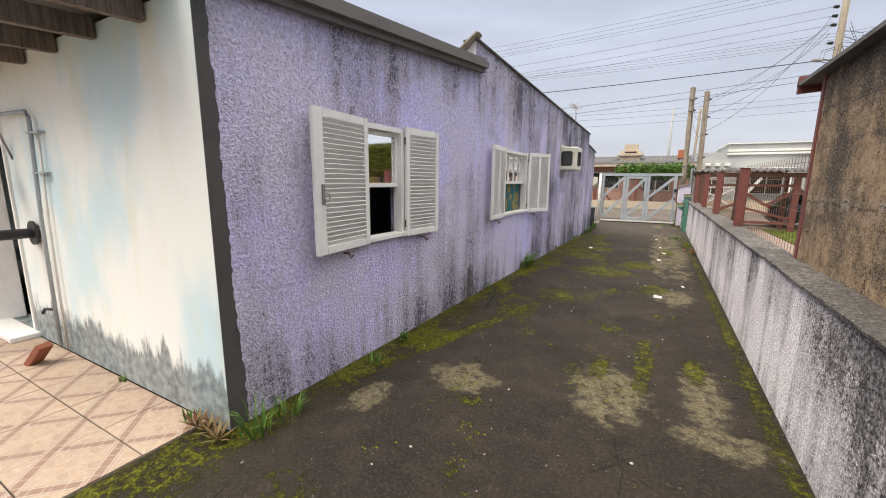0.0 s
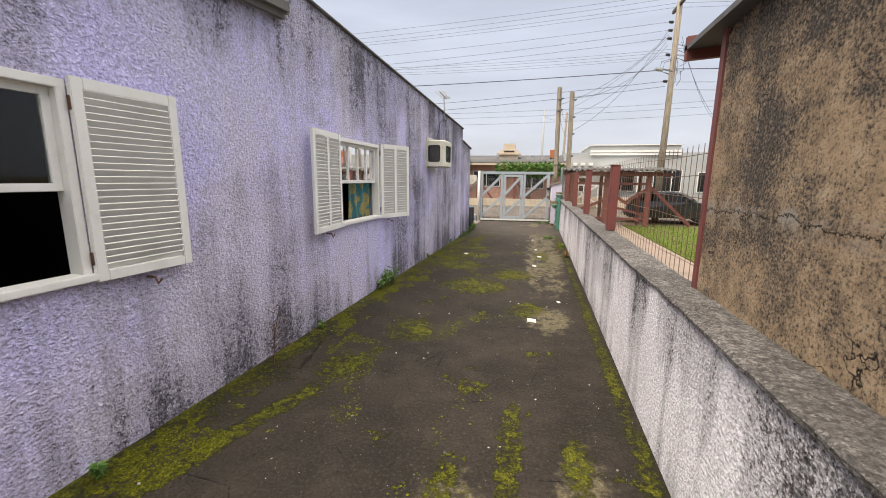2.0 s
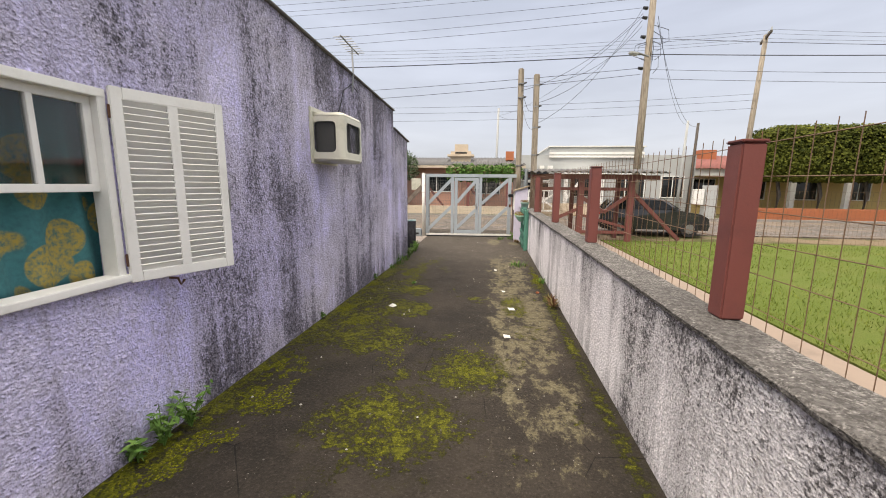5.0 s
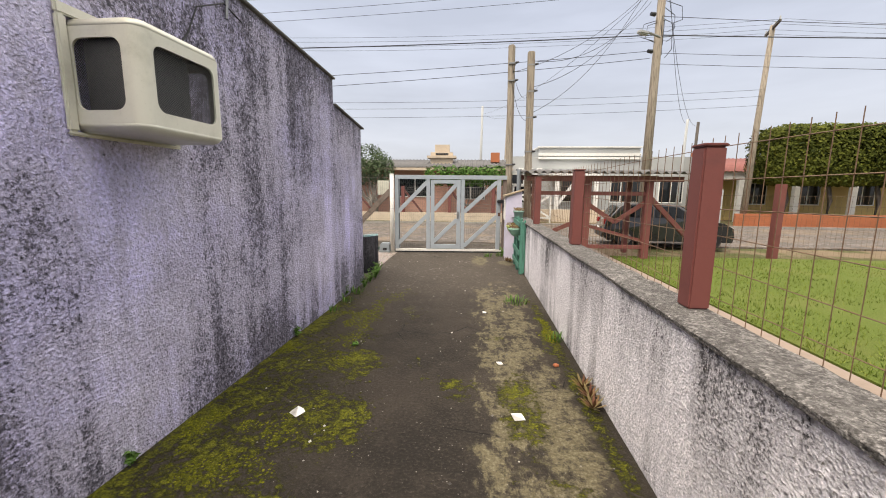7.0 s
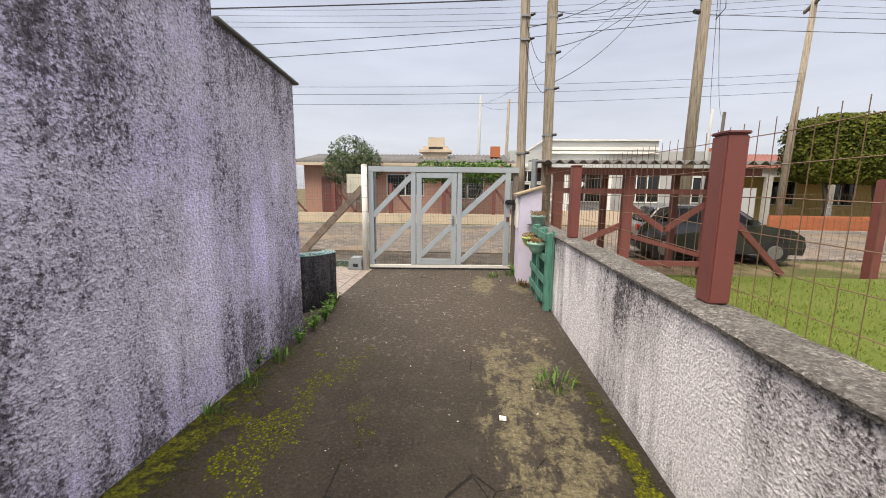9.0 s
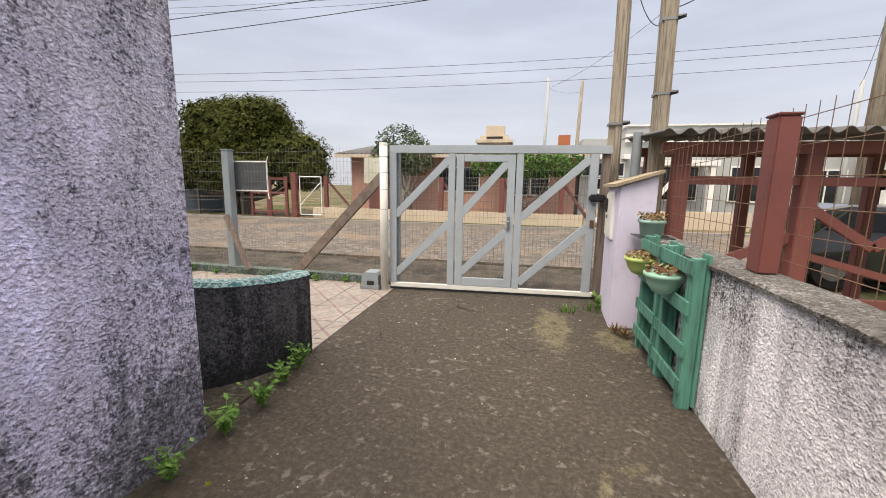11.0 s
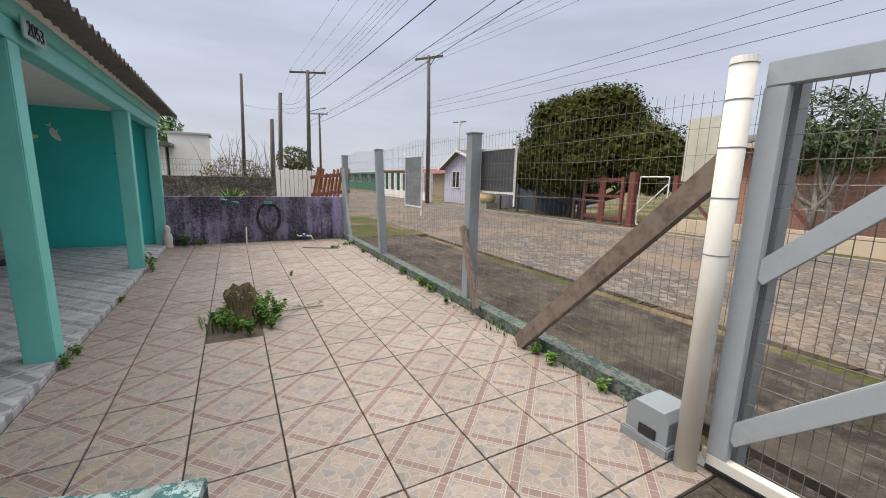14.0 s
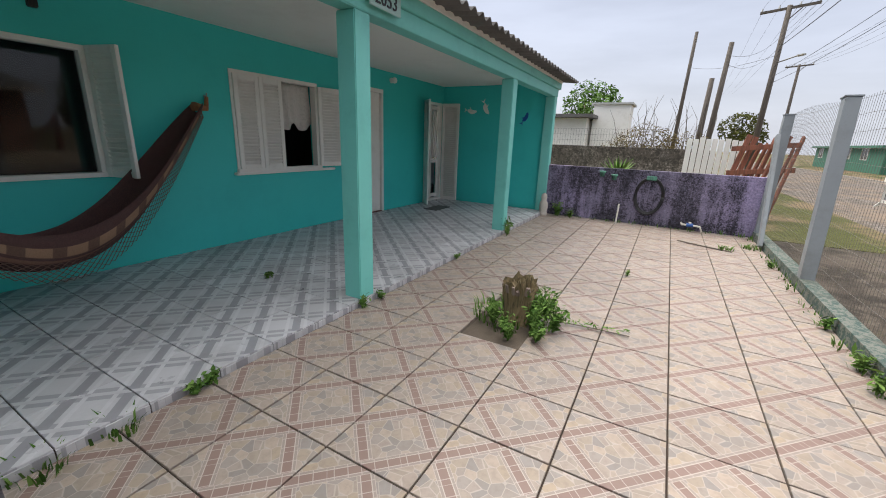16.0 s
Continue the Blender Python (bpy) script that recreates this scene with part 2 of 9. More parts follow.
def blockwork():
    """Old cement render gone black, worn back to ochre where the blocks lie under it, with cracks."""
    k = Nodes("weathered_render", 0.95, spec=0.15)
    y, z = k.axis("Y"), k.axis("Z")
    flat = k.make("ShaderNodeCombineXYZ")
    wob = k.math("MULTIPLY", k.math("SUBTRACT", k.noise(5, 4, 0.6), 0.5), 0.10)
    k.set(flat.inputs[0], k.math("ADD", y, wob))
    k.set(flat.inputs[1], k.math("ADD", z, wob))
    br = k.make("ShaderNodeTexBrick")
    for nm, v in (("Scale", 1.0), ("Mortar Size", 0.035), ("Mortar Smooth", 1.0), ("Brick Width", 0.37), ("Row Height", 0.27)):
        br.inputs[nm].default_value = v
    br.inputs["Color1"].default_value, br.inputs["Color2"].default_value, br.inputs["Mortar"].default_value = (0, 0, 0, 1), (1, 1, 1, 1), (0.1, 0.1, 0.1, 1)
    k.t.links.new(flat.outputs[0], br.inputs["Vector"])
    tone = k.make("ShaderNodeSeparateColor")
    k.t.links.new(br.outputs[0], tone.inputs[0])
    runs = k.noise(1.0, 6, 0.62, (2.2, 2.2, 0.45))
    blots = k.noise(1.1, 7, 0.65)
    mid = k.noise(9, 6, 0.72)
    fine = k.noise(70, 4, 0.75)
    belt = k.mask(k.math("ABSOLUTE", k.math("SUBTRACT", z, 1.38)), 0.95, 0.25)
    worn = k.math("ADD", k.math("MULTIPLY", k.math("SUBTRACT", blots, 0.5), 1.6), k.math("MULTIPLY", k.math("SUBTRACT", runs, 0.5), 1.2))
    worn = k.math("ADD", worn, k.math("ADD", k.math("MULTIPLY", belt, 0.34), k.math("MULTIPLY", k.math("SUBTRACT", tone.outputs[0], 0.45), 0.22)))
    worn = k.math("ADD", worn, k.math("ADD", k.math("MULTIPLY", k.math("SUBTRACT", mid, 0.5), 0.8), k.math("MULTIPLY", k.math("SUBTRACT", fine, 0.5), 1.9)))
    dark = k.ramp(fine, [(0.32, (0.028, 0.025, 0.022)), (0.50, (0.082, 0.071, 0.060)), (0.70, (0.19, 0.165, 0.14))])
    pale = k.ramp(mid, [(0.30, (0.20, 0.145, 0.095)), (0.55, (0.38, 0.275, 0.175)), (0.75, (0.46, 0.36, 0.25))])
    pale = k.mix(k.mask(fine, 0.46, 0.30), pale, (0.11, 0.085, 0.06))
    c = k.mix(k.mask(worn, -0.12, 0.56), dark, pale)
    # lime-grey scour along the long crack
    level = k.math("SUBTRACT", z, k.math("ADD", 1.46, k.math("MULTIPLY", k.math("SUBTRACT", k.noise(4.5, 8, 0.75), 0.5), 0.20)))
    scour = k.math("MULTIPLY", k.mask(level, -0.10, 0.0), k.mask(level, 0.06, 0.0))
    c = k.mix(k.math("MULTIPLY", scour, k.mask(mid, 0.45, 0.62)), c, (0.30, 0.27, 0.23))
    line = k.mask(k.math("ABSOLUTE", level), 0.005, 0.0015)
    warp = k.make("ShaderNodeVectorMath")
    warp.operation = "ADD"
    nz = k.make("ShaderNodeTexNoise")
    nz.inputs["Scale"].default_value = 2.6
    nz.inputs["Detail"].default_value = 5
    k.t.links.new(k.pos(), nz.inputs["Vector"])
    k.t.links.new(k.pos((0.8, 0.8, 0.8)), warp.inputs[0])
    k.t.links.new(nz.outputs["Color"], warp.inputs[1])
    vo = k.make("ShaderNodeTexVoronoi")
    vo.feature = "DISTANCE_TO_EDGE"
    vo.inputs["Scale"].default_value = 1.1
    k.t.links.new(warp.outputs[0], vo.inputs["Vector"])
    web = k.math("MULTIPLY", k.mask(vo.outputs[0], 0.005, 0.0015), k.mask(k.noise(0.9, 3), 0.46, 0.54))
    line = k.math("MAXIMUM", line, web)
    c = k.mix(k.math("MULTIPLY", line, 0.9), c, (0.012, 0.010, 0.009))
    k.colour(c)
    k.bump(k.math("SUBTRACT", 1.0, line), 0.7, 0.012)
    k.bump(mid, 0.4, 0.015)
    k.bump(fine, 0.9, 0.008)
    return k.m


M_NEIGHBOUR = blockwork()
M_COPING = stucco("rough_concrete_coping", (0.42, 0.395, 0.365), (0.060, 0.055, 0.050), (0.32, 0.30, 0.28), 0.22, -1, 9, 0.0, 70, 0.010, None, 0.8, 1.0)
M_WHITEWALL = limewash()
M_PILLAR = paint("pale_lilac_render", (0.62, 0.58, 0.70), (0.35, 0.32, 0.36), 0.6, 0.9, 2.2, 0.4)
M_TEAL = paint("teal_wall_paint", (0.035, 0.56, 0.53), (0.025, 0.45, 0.44), 0.6, 0.55, 1.2, 0.2)
M_TEALLIGHT = paint("light_teal_paint", (0.17, 0.56, 0.50), (0.08, 0.32, 0.29), 0.5, 0.5, 2.0, 0.2)
M_WHITE = paint("white_paint", (0.80, 0.79, 0.75), (0.42, 0.40, 0.34), 0.35, 0.5, 4.0, 0.12)
M_CEIL = paint("white_ceiling", (0.80, 0.79, 0.76), (0.55, 0.53, 0.49), 0.4, 0.8, 1.0, 0.1)
M_PVC = paint("white_plastic", (0.72, 0.70, 0.64), (0.45, 0.42, 0.35), 0.35, 0.4, 2.5, 0.08)
M_GREYPAINT = paint("grey_gate_paint", (0.36, 0.40, 0.43), (0.22, 0.23, 0.23), 0.6, 0.45, 2.5, 0.12)
M_GREYPOST = paint("grey_post_paint", (0.24, 0.27, 0.29), (0.13, 0.13, 0.12), 0.6, 0.5, 2.5, 0.15)
M_MAROON = paint("maroon_paint", (0.18, 0.055, 0.045), (0.07, 0.03, 0.03), 0.6, 0.6, 3.0, 0.2)
M_WIRE = paint("brown_wire", (0.16, 0.10, 0.06), (0.24, 0.11, 0.05), 0.5, 0.6, 20, 0.0, metal=0.3)
M_GREYWIRE = paint("galvanised_wire", (0.17, 0.165, 0.155), (0.12, 0.08, 0.05), 0.5, 0.55, 20, 0.0, metal=0.3)
M_BLACK = paint("black_plastic", (0.015, 0.015, 0.017), (0.05, 0.05, 0.05), 0.4, 0.45, 6, 0.05)
# near-black stands for the shade inside the rooms, not a plaster colour
M_ROOM_SHADE = paint("room_shade_plaster", (0.055, 0.056, 0.060), (0.03, 0.03, 0.03), 0.4, 0.9, 1.0, 0.0)
M_CONCRETE = paint("grey_concrete", (0.30, 0.28, 0.25), (0.10, 0.10, 0.09), 0.7, 0.9, 2.0, 0.4)
M_GROUT = paint("dark_grout", (0.06, 0.045, 0.035), (0.03, 0.03, 0.02), 0.6, 0.95, 6, 0.3)
M_ASBESTOS = paint("fibre_cement", (0.13, 0.125, 0.12), (0.04, 0.04, 0.04), 0.8, 0.9, 3.0, 0.4)
M_POLE = timber("weathered_pole", (0.34, 0.29, 0.22), (0.14, 0.11, 0.08))
M_POLEDARK = timber("dark_pole", (0.10, 0.085, 0.07), (0.045, 0.04, 0.035))
M_PLANK = timber("grey_brown_plank", (0.22, 0.17, 0.14), (0.09, 0.07, 0.055))
M_BRACE = timber("grey_brown_brace", (0.20, 0.155, 0.125), (0.09, 0.07, 0.055), local=False, grain=(5, 22, 5))
M_PALLET = timber("green_painted_pallet", (0.09, 0.27, 0.20), (0.05, 0.11, 0.085))
M_CABLE = Nodes("black_cable", 0.6).colour((0.02, 0.02, 0.022)).m


def glass(name, tint=(0.55, 0.58, 0.58)):
    k = Nodes(name, 0.03)
    k.b.inputs["Transmission Weight"].default_value = 1.0
    k.b.inputs["IOR"].default_value = 1.33
    return k.colour(tint).m


M_GLASS = glass("window_glass")


def driveway_material():
    k = Nodes("mossy_driveway_concrete", 0.9, spec=0.2)
    x, y = k.axis("X"), k.axis("Y")
    big, mid, fine = k.noise(0.9, 7, 0.65), k.noise(4.0, 6, 0.7), k.noise(48, 4, 0.72)
    rag = k.math("MULTIPLY", k.math("SUBTRACT", k.noise(6.0, 8, 0.74), 0.5), 2.6)

    def patch(cx, cy, rx, ry):
        """One ragged patch: 1 in its middle, 0 past its edge."""
        p = k.math("DIVIDE", k.math("SUBTRACT", x, cx), rx)
        q = k.math("DIVIDE", k.math("SUBTRACT", y, cy), ry)
        r = k.math("SQRT", k.math("ADD", k.math("MULTIPLY", p, p), k.math("MULTIPLY", q, q)))
        return k.mask(k.math("ADD", r, rag), 1.02, 0.62)

    def any_of(items):
        out = None
        for it in items:
            m = patch(*it)
            out = m if out is None else k.math("MAXIMUM", out, m)
        return out

    c = k.mix(k.mask(big, 0.35, 0.65), (0.020, 0.0165, 0.0130), (0.036, 0.029, 0.0225))
    c = k.mix(k.math("MULTIPLY", k.mask(mid, 0.45, 0.72), 0.5), c, (0.058, 0.047, 0.036))
    c = k.mix(k.math("MULTIPLY", k.mask(fine, 0.50, 0.72), 0.55), c, (0.090, 0.076, 0.060))
    c = k.mix(k.math("MULTIPLY", k.mask(fine, 0.46, 0.32), 0.6), c, (0.010, 0.008, 0.0065))
    # the end by the gate is drier and paler, with light scabs
    far = k.mask(y, 11.5, 15.0)
    c = k.mix(k.math("MULTIPLY", far, 0.75), c, k.ramp(k.noise(30, 6, 0.75), [(0.30, (0.034, 0.028, 0.022)), (0.52, (0.080, 0.066, 0.052)), (0.74, (0.17, 0.148, 0.12))]))
    scab = k.mask(k.math("ADD", k.noise(13, 5, 0.62), k.math("MULTIPLY", k.noise(1.8, 4), 0.25)), 0.70, 0.80)
    c = k.mix(k.math("MULTIPLY", k.math("MULTIPLY", scab, far), 0.5), c, (0.24, 0.22, 0.19))
    speck = k.mask(k.voronoi(26, "F1", 0), 0.10, 0.05)
    c = k.mix(k.math("MULTIPLY", speck, k.mask(k.noise(3, 4), 0.45, 0.6)), c, (0.34, 0.32, 0.28))
    # hairline cracks
    web = k.voronoi(1.7, "DISTANCE_TO_EDGE", 0, (1, 0.8, 1))
    crack = k.math("MULTIPLY", k.mask(k.math("ADD", web, k.math("MULTIPLY", k.math("SUBTRACT", mid, 0.5), 0.03)), 0.007, 0.002), k.mask(k.noise(0.8, 3), 0.50, 0.60))
    c = k.mix(k.math("MULTIPLY", crack, 0.85), c, (0.008, 0.007, 0.006))
    # scoured ochre patches, and the long worn track beside the low wall
    pale = any_of(((-0.18, 3.05, 0.30, 0.50), (0.45, 3.35, 0.17, 0.62), (0.52, 2.75, 0.30, 0.18), (-1.28, 2.72, 0.30, 0.26), (-1.76, 2.10, 0.15, 0.26), (0.35, 6.2, 0.28, 0.45), (0.55, 9.9, 0.20, 0.9), (0.12, 16.2, 0.20, 0.7), (0.68, 16.0, 0.22, 0.35)))
    track = k.math("MULTIPLY", k.mask(k.math("ABSOLUTE", k.math("SUBTRACT", x, 0.32)), 0.50, 0.18), k.math("MULTIPLY", k.mask(y, 5.6, 9.2), k.mask(y, 15.2, 12.8)))
    worn = k.mask(k.math("ADD", k.noise(3.2, 9, 0.76, (1.5, 0.8, 1)), k.math("MULTIPLY", track, 0.16)), 0.585, 0.67)
    pale = k.math("MAXIMUM", pale, k.math("MULTIPLY", worn, k.mask(track, 0.05, 0.4)))
    pale = k.math("MULTIPLY", pale, k.mask(k.noise(11, 7, 0.78), 0.36, 0.54))
    c = k.mix(k.math("MULTIPLY", pale, 0.66), c, k.ramp(k.noise(40, 6, 0.8), [(0.30, (0.045, 0.037, 0.020)), (0.50, (0.175, 0.150, 0.085)), (0.70, (0.34, 0.30, 0.20))]))
    # moss: along the house, in a crack, in scattered cushions and in the gutter
    wall = k.math("SUBTRACT", x, k.math("ADD", -2.309, k.math("MULTIPLY", y, 0.02934)))
    foot = k.mask(k.math("ADD", wall, k.math("MULTIPLY", rag, 0.22)), 0.52, 0.05)
    foot = k.math("MULTIPLY", foot, k.mask(y, 14.2, 12.6))
    bay = k.math("MULTIPLY", k.mask(k.math("ADD", wall, k.math("MULTIPLY", rag, 0.35)), 1.25, 0.35), k.math("MULTIPLY", k.mask(y, 7.6, 9.2), k.mask(y, 12.6, 10.8)))
    seam = k.math("SUBTRACT", x, k.math("ADD", -2.72, k.math("MULTIPLY", y, 0.290)))
    seam = k.math("MULTIPLY", k.mask(k.math("ADD", k.math("ABSOLUTE", seam), k.math("MULTIPLY", rag, 0.05)), 0.16, 0.04), k.math("MULTIPLY", k.mask(y, 1.6, 2.2), k.mask(y, 5.4, 4.6)))
    gutter = k.mask(k.math("ADD", k.math("ABSOLUTE", k.math("SUBTRACT", x, 0.80)), k.math("MULTIPLY", rag, 0.06)), 0.11, 0.02)
    gutter = k.math("MULTIPLY", gutter, k.mask(y, 14.5, 12.0))
    spots = any_of(((-0.30, 3.45, 0.10, 0.30), (0.03, 3.75, 0.10, 0.75), (0.42, 3.75, 0.10, 0.35), (-0.72, 7.45, 0.62, 0.55), (-0.25, 8.3, 0.45, 0.5), (-1.48, 4.6, 0.22, 0.32), (-1.15, 5.5, 0.30, 0.40), (-1.30, 8.9, 0.55, 0.5), (0.05, 6.5, 0.30, 0.35), (-1.10, 9.9, 0.40, 0.45), (-1.10, 10.8, 0.30, 0.35), (0.30, 10.2, 0.20, 0.6)))
    m = k.math("MAXIMUM", k.math("MAXIMUM", foot, k.math("MULTIPLY", bay, 0.9)), k.math("MAXIMUM", k.math("MAXIMUM", seam, k.math("MULTIPLY", gutter, 0.9)), spots))
    broken = k.noise(17, 6, 0.80)
    moss = k.mask(k.math("ADD", k.math("ADD", k.math("MULTIPLY", m, 0.255), broken), k.math("MULTIPLY", k.math("SUBTRACT", k.noise(3.0, 4, 0.6), 0.5), 0.5)), 0.655, 0.80)
    stray = k.mask(k.math("ADD", k.noise(1.5, 6, 0.7), k.math("MULTIPLY", broken, 0.45)), 0.83, 0.90)
    stray = k.math("MULTIPLY", stray, k.mask(y, 13.6, 10.5))
    moss = k.math("MAXIMUM", moss, stray)
    c = k.mix(k.math("MULTIPLY", k.math("MULTIPLY", m, k.mask(broken, 0.40, 0.60)), 0.5), c, (0.046, 0.042, 0.010))
    c = k.mix(k.math("MULTIPLY", moss, 0.93), c, k.ramp(k.noise(60, 5, 0.8), [(0.32, (0.016, 0.016, 0.003)), (0.50, (0.080, 0.082, 0.005)), (0.70, (0.25, 0.25, 0.012))]))
    k.colour(c)
    k.bump(k.math("ADD", fine, k.math("MULTIPLY", moss, 1.3)), 0.8, 0.014)
    k.bump(k.math("SUBTRACT", 1.0, crack), 0.5, 0.01)
    k.bump(mid, 0.25, 0.02)
    return k.m


M_DRIVE = driveway_material()


def earth_material():
    k = Nodes("dirt_and_grass", 0.95, spec=0.2)
    a, b = k.noise(0.35, 7, 0.65), k.noise(25, 5, 0.75)
    soil = k.ramp(b, [(0.3, (0.11, 0.08, 0.05)), (0.7, (0.25, 0.185, 0.12))])
    grass = k.ramp(b, [(0.3, (0.025, 0.033, 0.010)), (0.7, (0.11, 0.115, 0.035))])
    k.colour(k.mix(k.mask(a, 0.42, 0.56), soil, grass))
    k.bump(b, 0.6, 0.03)
    return k.m


def lawn_material():
    k = Nodes("mown_lawn", 0.95, spec=0.2)
    a, b = k.noise(0.8, 6, 0.6), k.noise(60, 4, 0.8)
    c = k.ramp(b, [(0.3, (0.045, 0.066, 0.010)), (0.7, (0.145, 0.185, 0.032))])
    k.colour(k.mix(k.math("MULTIPLY", k.mask(a, 0.45, 0.7), 0.5), c, (0.15, 0.15, 0.045)))
    k.bump(b, 0.7, 0.02)
    return k.m


def street_material():
    k = Nodes("stone_paved_street", 0.9, spec=0.3)
    cells = k.voronoi(7.5, "DISTANCE_TO_EDGE", 0)
    tone = k.make("ShaderNodeSeparateColor")
    k.t.links.new(k.voronoi(7.5, "F1", 1), tone.inputs[0])
    a = k.noise(0.5, 7, 0.65)
    c = k.ramp(tone.outputs[0], [(0, (0.095, 0.082, 0.073)), (0.6, (0.145, 0.125, 0.110)), (1, (0.21, 0.185, 0.165))])
    c = k.mix(k.mask(cells, 0.07, 0.01), c, (0.075, 0.062, 0.045))
    c = k.mix(k.math("MULTIPLY", k.mask(k.math("ADD", a, k.math("MULTIPLY", k.noise(6, 5, 0.7), 0.25)), 0.60, 0.76), 0.65), c, (0.23, 0.17, 0.115))
    k.colour(c)
    k.bump(k.mask(cells, 0.0, 0.12), 0.6, 0.02)
    k.bump(k.noise(30, 4, 0.7), 0.3, 0.02)
    return k.m


M_EARTH, M_LAWN, M_STREET = earth_material(), lawn_material(), street_material()


def pavement_material():
    k = Nodes("dark_pavement_concrete", 0.9, spec=0.2)
    a, b, g = k.noise(1.1, 8, 0.7), k.noise(5, 7, 0.75), k.noise(55, 4, 0.75)
    c = k.mix(k.mask(a, 0.40, 0.62), (0.030, 0.025, 0.020), (0.085, 0.070, 0.056))
    c = k.mix(k.math("MULTIPLY", k.mask(b, 0.48, 0.66), 0.7), c, (0.135, 0.115, 0.092))
    c = k.mix(k.math("MULTIPLY", k.mask(k.noise(2.3, 8, 0.75), 0.56, 0.66), 0.7), c, (0.050, 0.052, 0.018))
    c = k.mix(k.math("MULTIPLY", k.mask(g, 0.52, 0.7), 0.4), c, (0.16, 0.14, 0.12))
    k.colour(c)
    k.bump(g, 0.6, 0.01)
    return k.m


M_PAVEMENT = pavement_material()
M_PATH = paint("pinkish_path", (0.25, 0.19, 0.145), (0.13, 0.10, 0.08), 0.7, 0.9, 2.0, 0.4)


# ---------------------------------------------------------------- mesh helpers
def thing(name, at=(0, 0, 0), label="", category="", group="", kind="", rz=0):
    ob = new(name)
    ob.empty_display_size = 0.2
    ob.matrix_basis = pose(*at, 0, 0, rz)
    return tagged(ob, label, category, group, kind)


def part(name, bm, material, parent=None, label="", smooth=False):
    """Link a bmesh given in world metres as one mesh under a thing or a part."""
    root = parent
    while root is not None and root.parent is not None:
        root = root.parent
    if root is not None:
        bm.transform(root.matrix_basis.inverted())
    me = bpy.data.meshes.new(name)
    bmesh.ops.recalc_face_normals(bm, faces=bm.faces)
    if smooth:
        for f in bm.faces:
            f.smooth = True
    bm.to_mesh(me)
    bm.free()
    me.materials.append(material)
    ob = new(name, me)
    ob.parent = parent
    if label:
        ob["label"] = label
    return ob


def solo(name, bm, material, label="", category="", group="", kind="", smooth=False):
    return tagged(part(name, bm, material, None, "", smooth), label, category, group, kind)


def box(x0, x1, y0, y1, z0, z1, bevel=0.0, bm=None):
    bm = bm or bmesh.new()
    m = Matrix.Translation(((x0 + x1) / 2, (y0 + y1) / 2, (z0 + z1) / 2)) @ Matrix.Diagonal((abs(x1 - x0), abs(y1 - y0), abs(z1 - z0), 1))
    got = bmesh.ops.create_cube(bm, size=1.0, matrix=m)
    if bevel:
        edges = list({e for v in got["verts"] for e in v.link_edges})
        bmesh.ops.bevel(bm, geom=edges, offset=bevel, segments=2, affect="EDGES")
    return bm


def slab(m, sx, sy, sz, bevel=0.0, bm=None):
    """A box of that size centred on the pose m."""
    own = bmesh.new()
    bmesh.ops.create_cube(own, size=1.0, matrix=Matrix.Diagonal((sx, sy, sz, 1)))
    if bevel:
        bmesh.ops.bevel(own, geom=own.edges[:], offset=bevel, segments=2, affect="EDGES")
    own.transform(m)
    if bm is None:
        return own
    return join(bm, own)


def join(bm, other):
    me = bpy.data.meshes.new("tmp")
    other.to_mesh(me)
    other.free()
    bm.from_mesh(me)
    bpy.data.meshes.remove(me)
    return bm


def beam(p, q, w, h, bevel=0.0, bm=None, roll=0.0):
    """A bar from p to q, w wide sideways and h deep."""
    p, q = Vector(p), Vector(q)
    d = q - p
    z = d.normalized()
    side = z.cross(Vector((0, 0, 1)))
    side = Vector((1, 0, 0)) if side.length < 1e-3 else side.normalized()
    up = side.cross(z)
    m = Matrix((side, up, z)).transposed().to_4x4()
    m = Matrix.Translation((p + q) / 2) @ m @ pose(0, 0, 0, 0, 0, roll)
    return slab(m, w, h, d.length, bevel, bm)


def rod(p, q, r0, r1=None, seg=10, bm=None):
    p, q = Vector(p), Vector(q)
    d = q - p
    own = bm or bmesh.new()
    m = Matrix.Translation((p + q) / 2) @ d.to_track_quat("Z", "Y").to_matrix().to_4x4()
    bmesh.ops.create_cone(own, cap_ends=True, segments=seg, radius1=r0, radius2=r0 if r1 is None else r1, depth=d.length, matrix=m)
    return own


def tube(points, r, seg=6, bm=None):
    """A round tube along a line of points."""
    own = bm or bmesh.new()
    pts = [Vector(p) for p in points]
    rings = []
    for i, p in enumerate(pts):
        t = (pts[min(i + 1, len(pts) - 1)] - pts[max(i - 1, 0)]).normalized()
        s = t.cross(Vector((0, 0, 1)))
        s = Vector((1, 0, 0)) if s.length < 1e-3 else s.normalized()
        u = s.cross(t)
        rad = r[i] if isinstance(r, (list, tuple)) else r
        rings.append([own.verts.new(p + rad * (math.cos(a) * s + math.sin(a) * u)) for a in (2 * math.pi * k / seg for k in range(seg))])
    for a, b in zip(rings, rings[1:]):
        for k in range(seg):
            own.faces.new((a[k], a[(k + 1) % seg], b[(k + 1) % seg], b[k]))
    own.faces.new(rings[0][::-1])
    own.faces.new(rings[-1])
    return own


def prism(points, extrude):
    """A flat polygon (world points) pushed along a vector."""
    bm = bmesh.new()
    lo = [bm.verts.new(Vector(p)) for p in points]
    hi = [bm.verts.new(Vector(p) + Vector(extrude)) for p in points]
    bm.faces.new(lo[::-1])
    bm.faces.new(hi)
    for i in range(len(lo)):
        j = (i + 1) % len(lo)
        bm.faces.new((lo[i], lo[j], hi[j], hi[i]))
    return bm


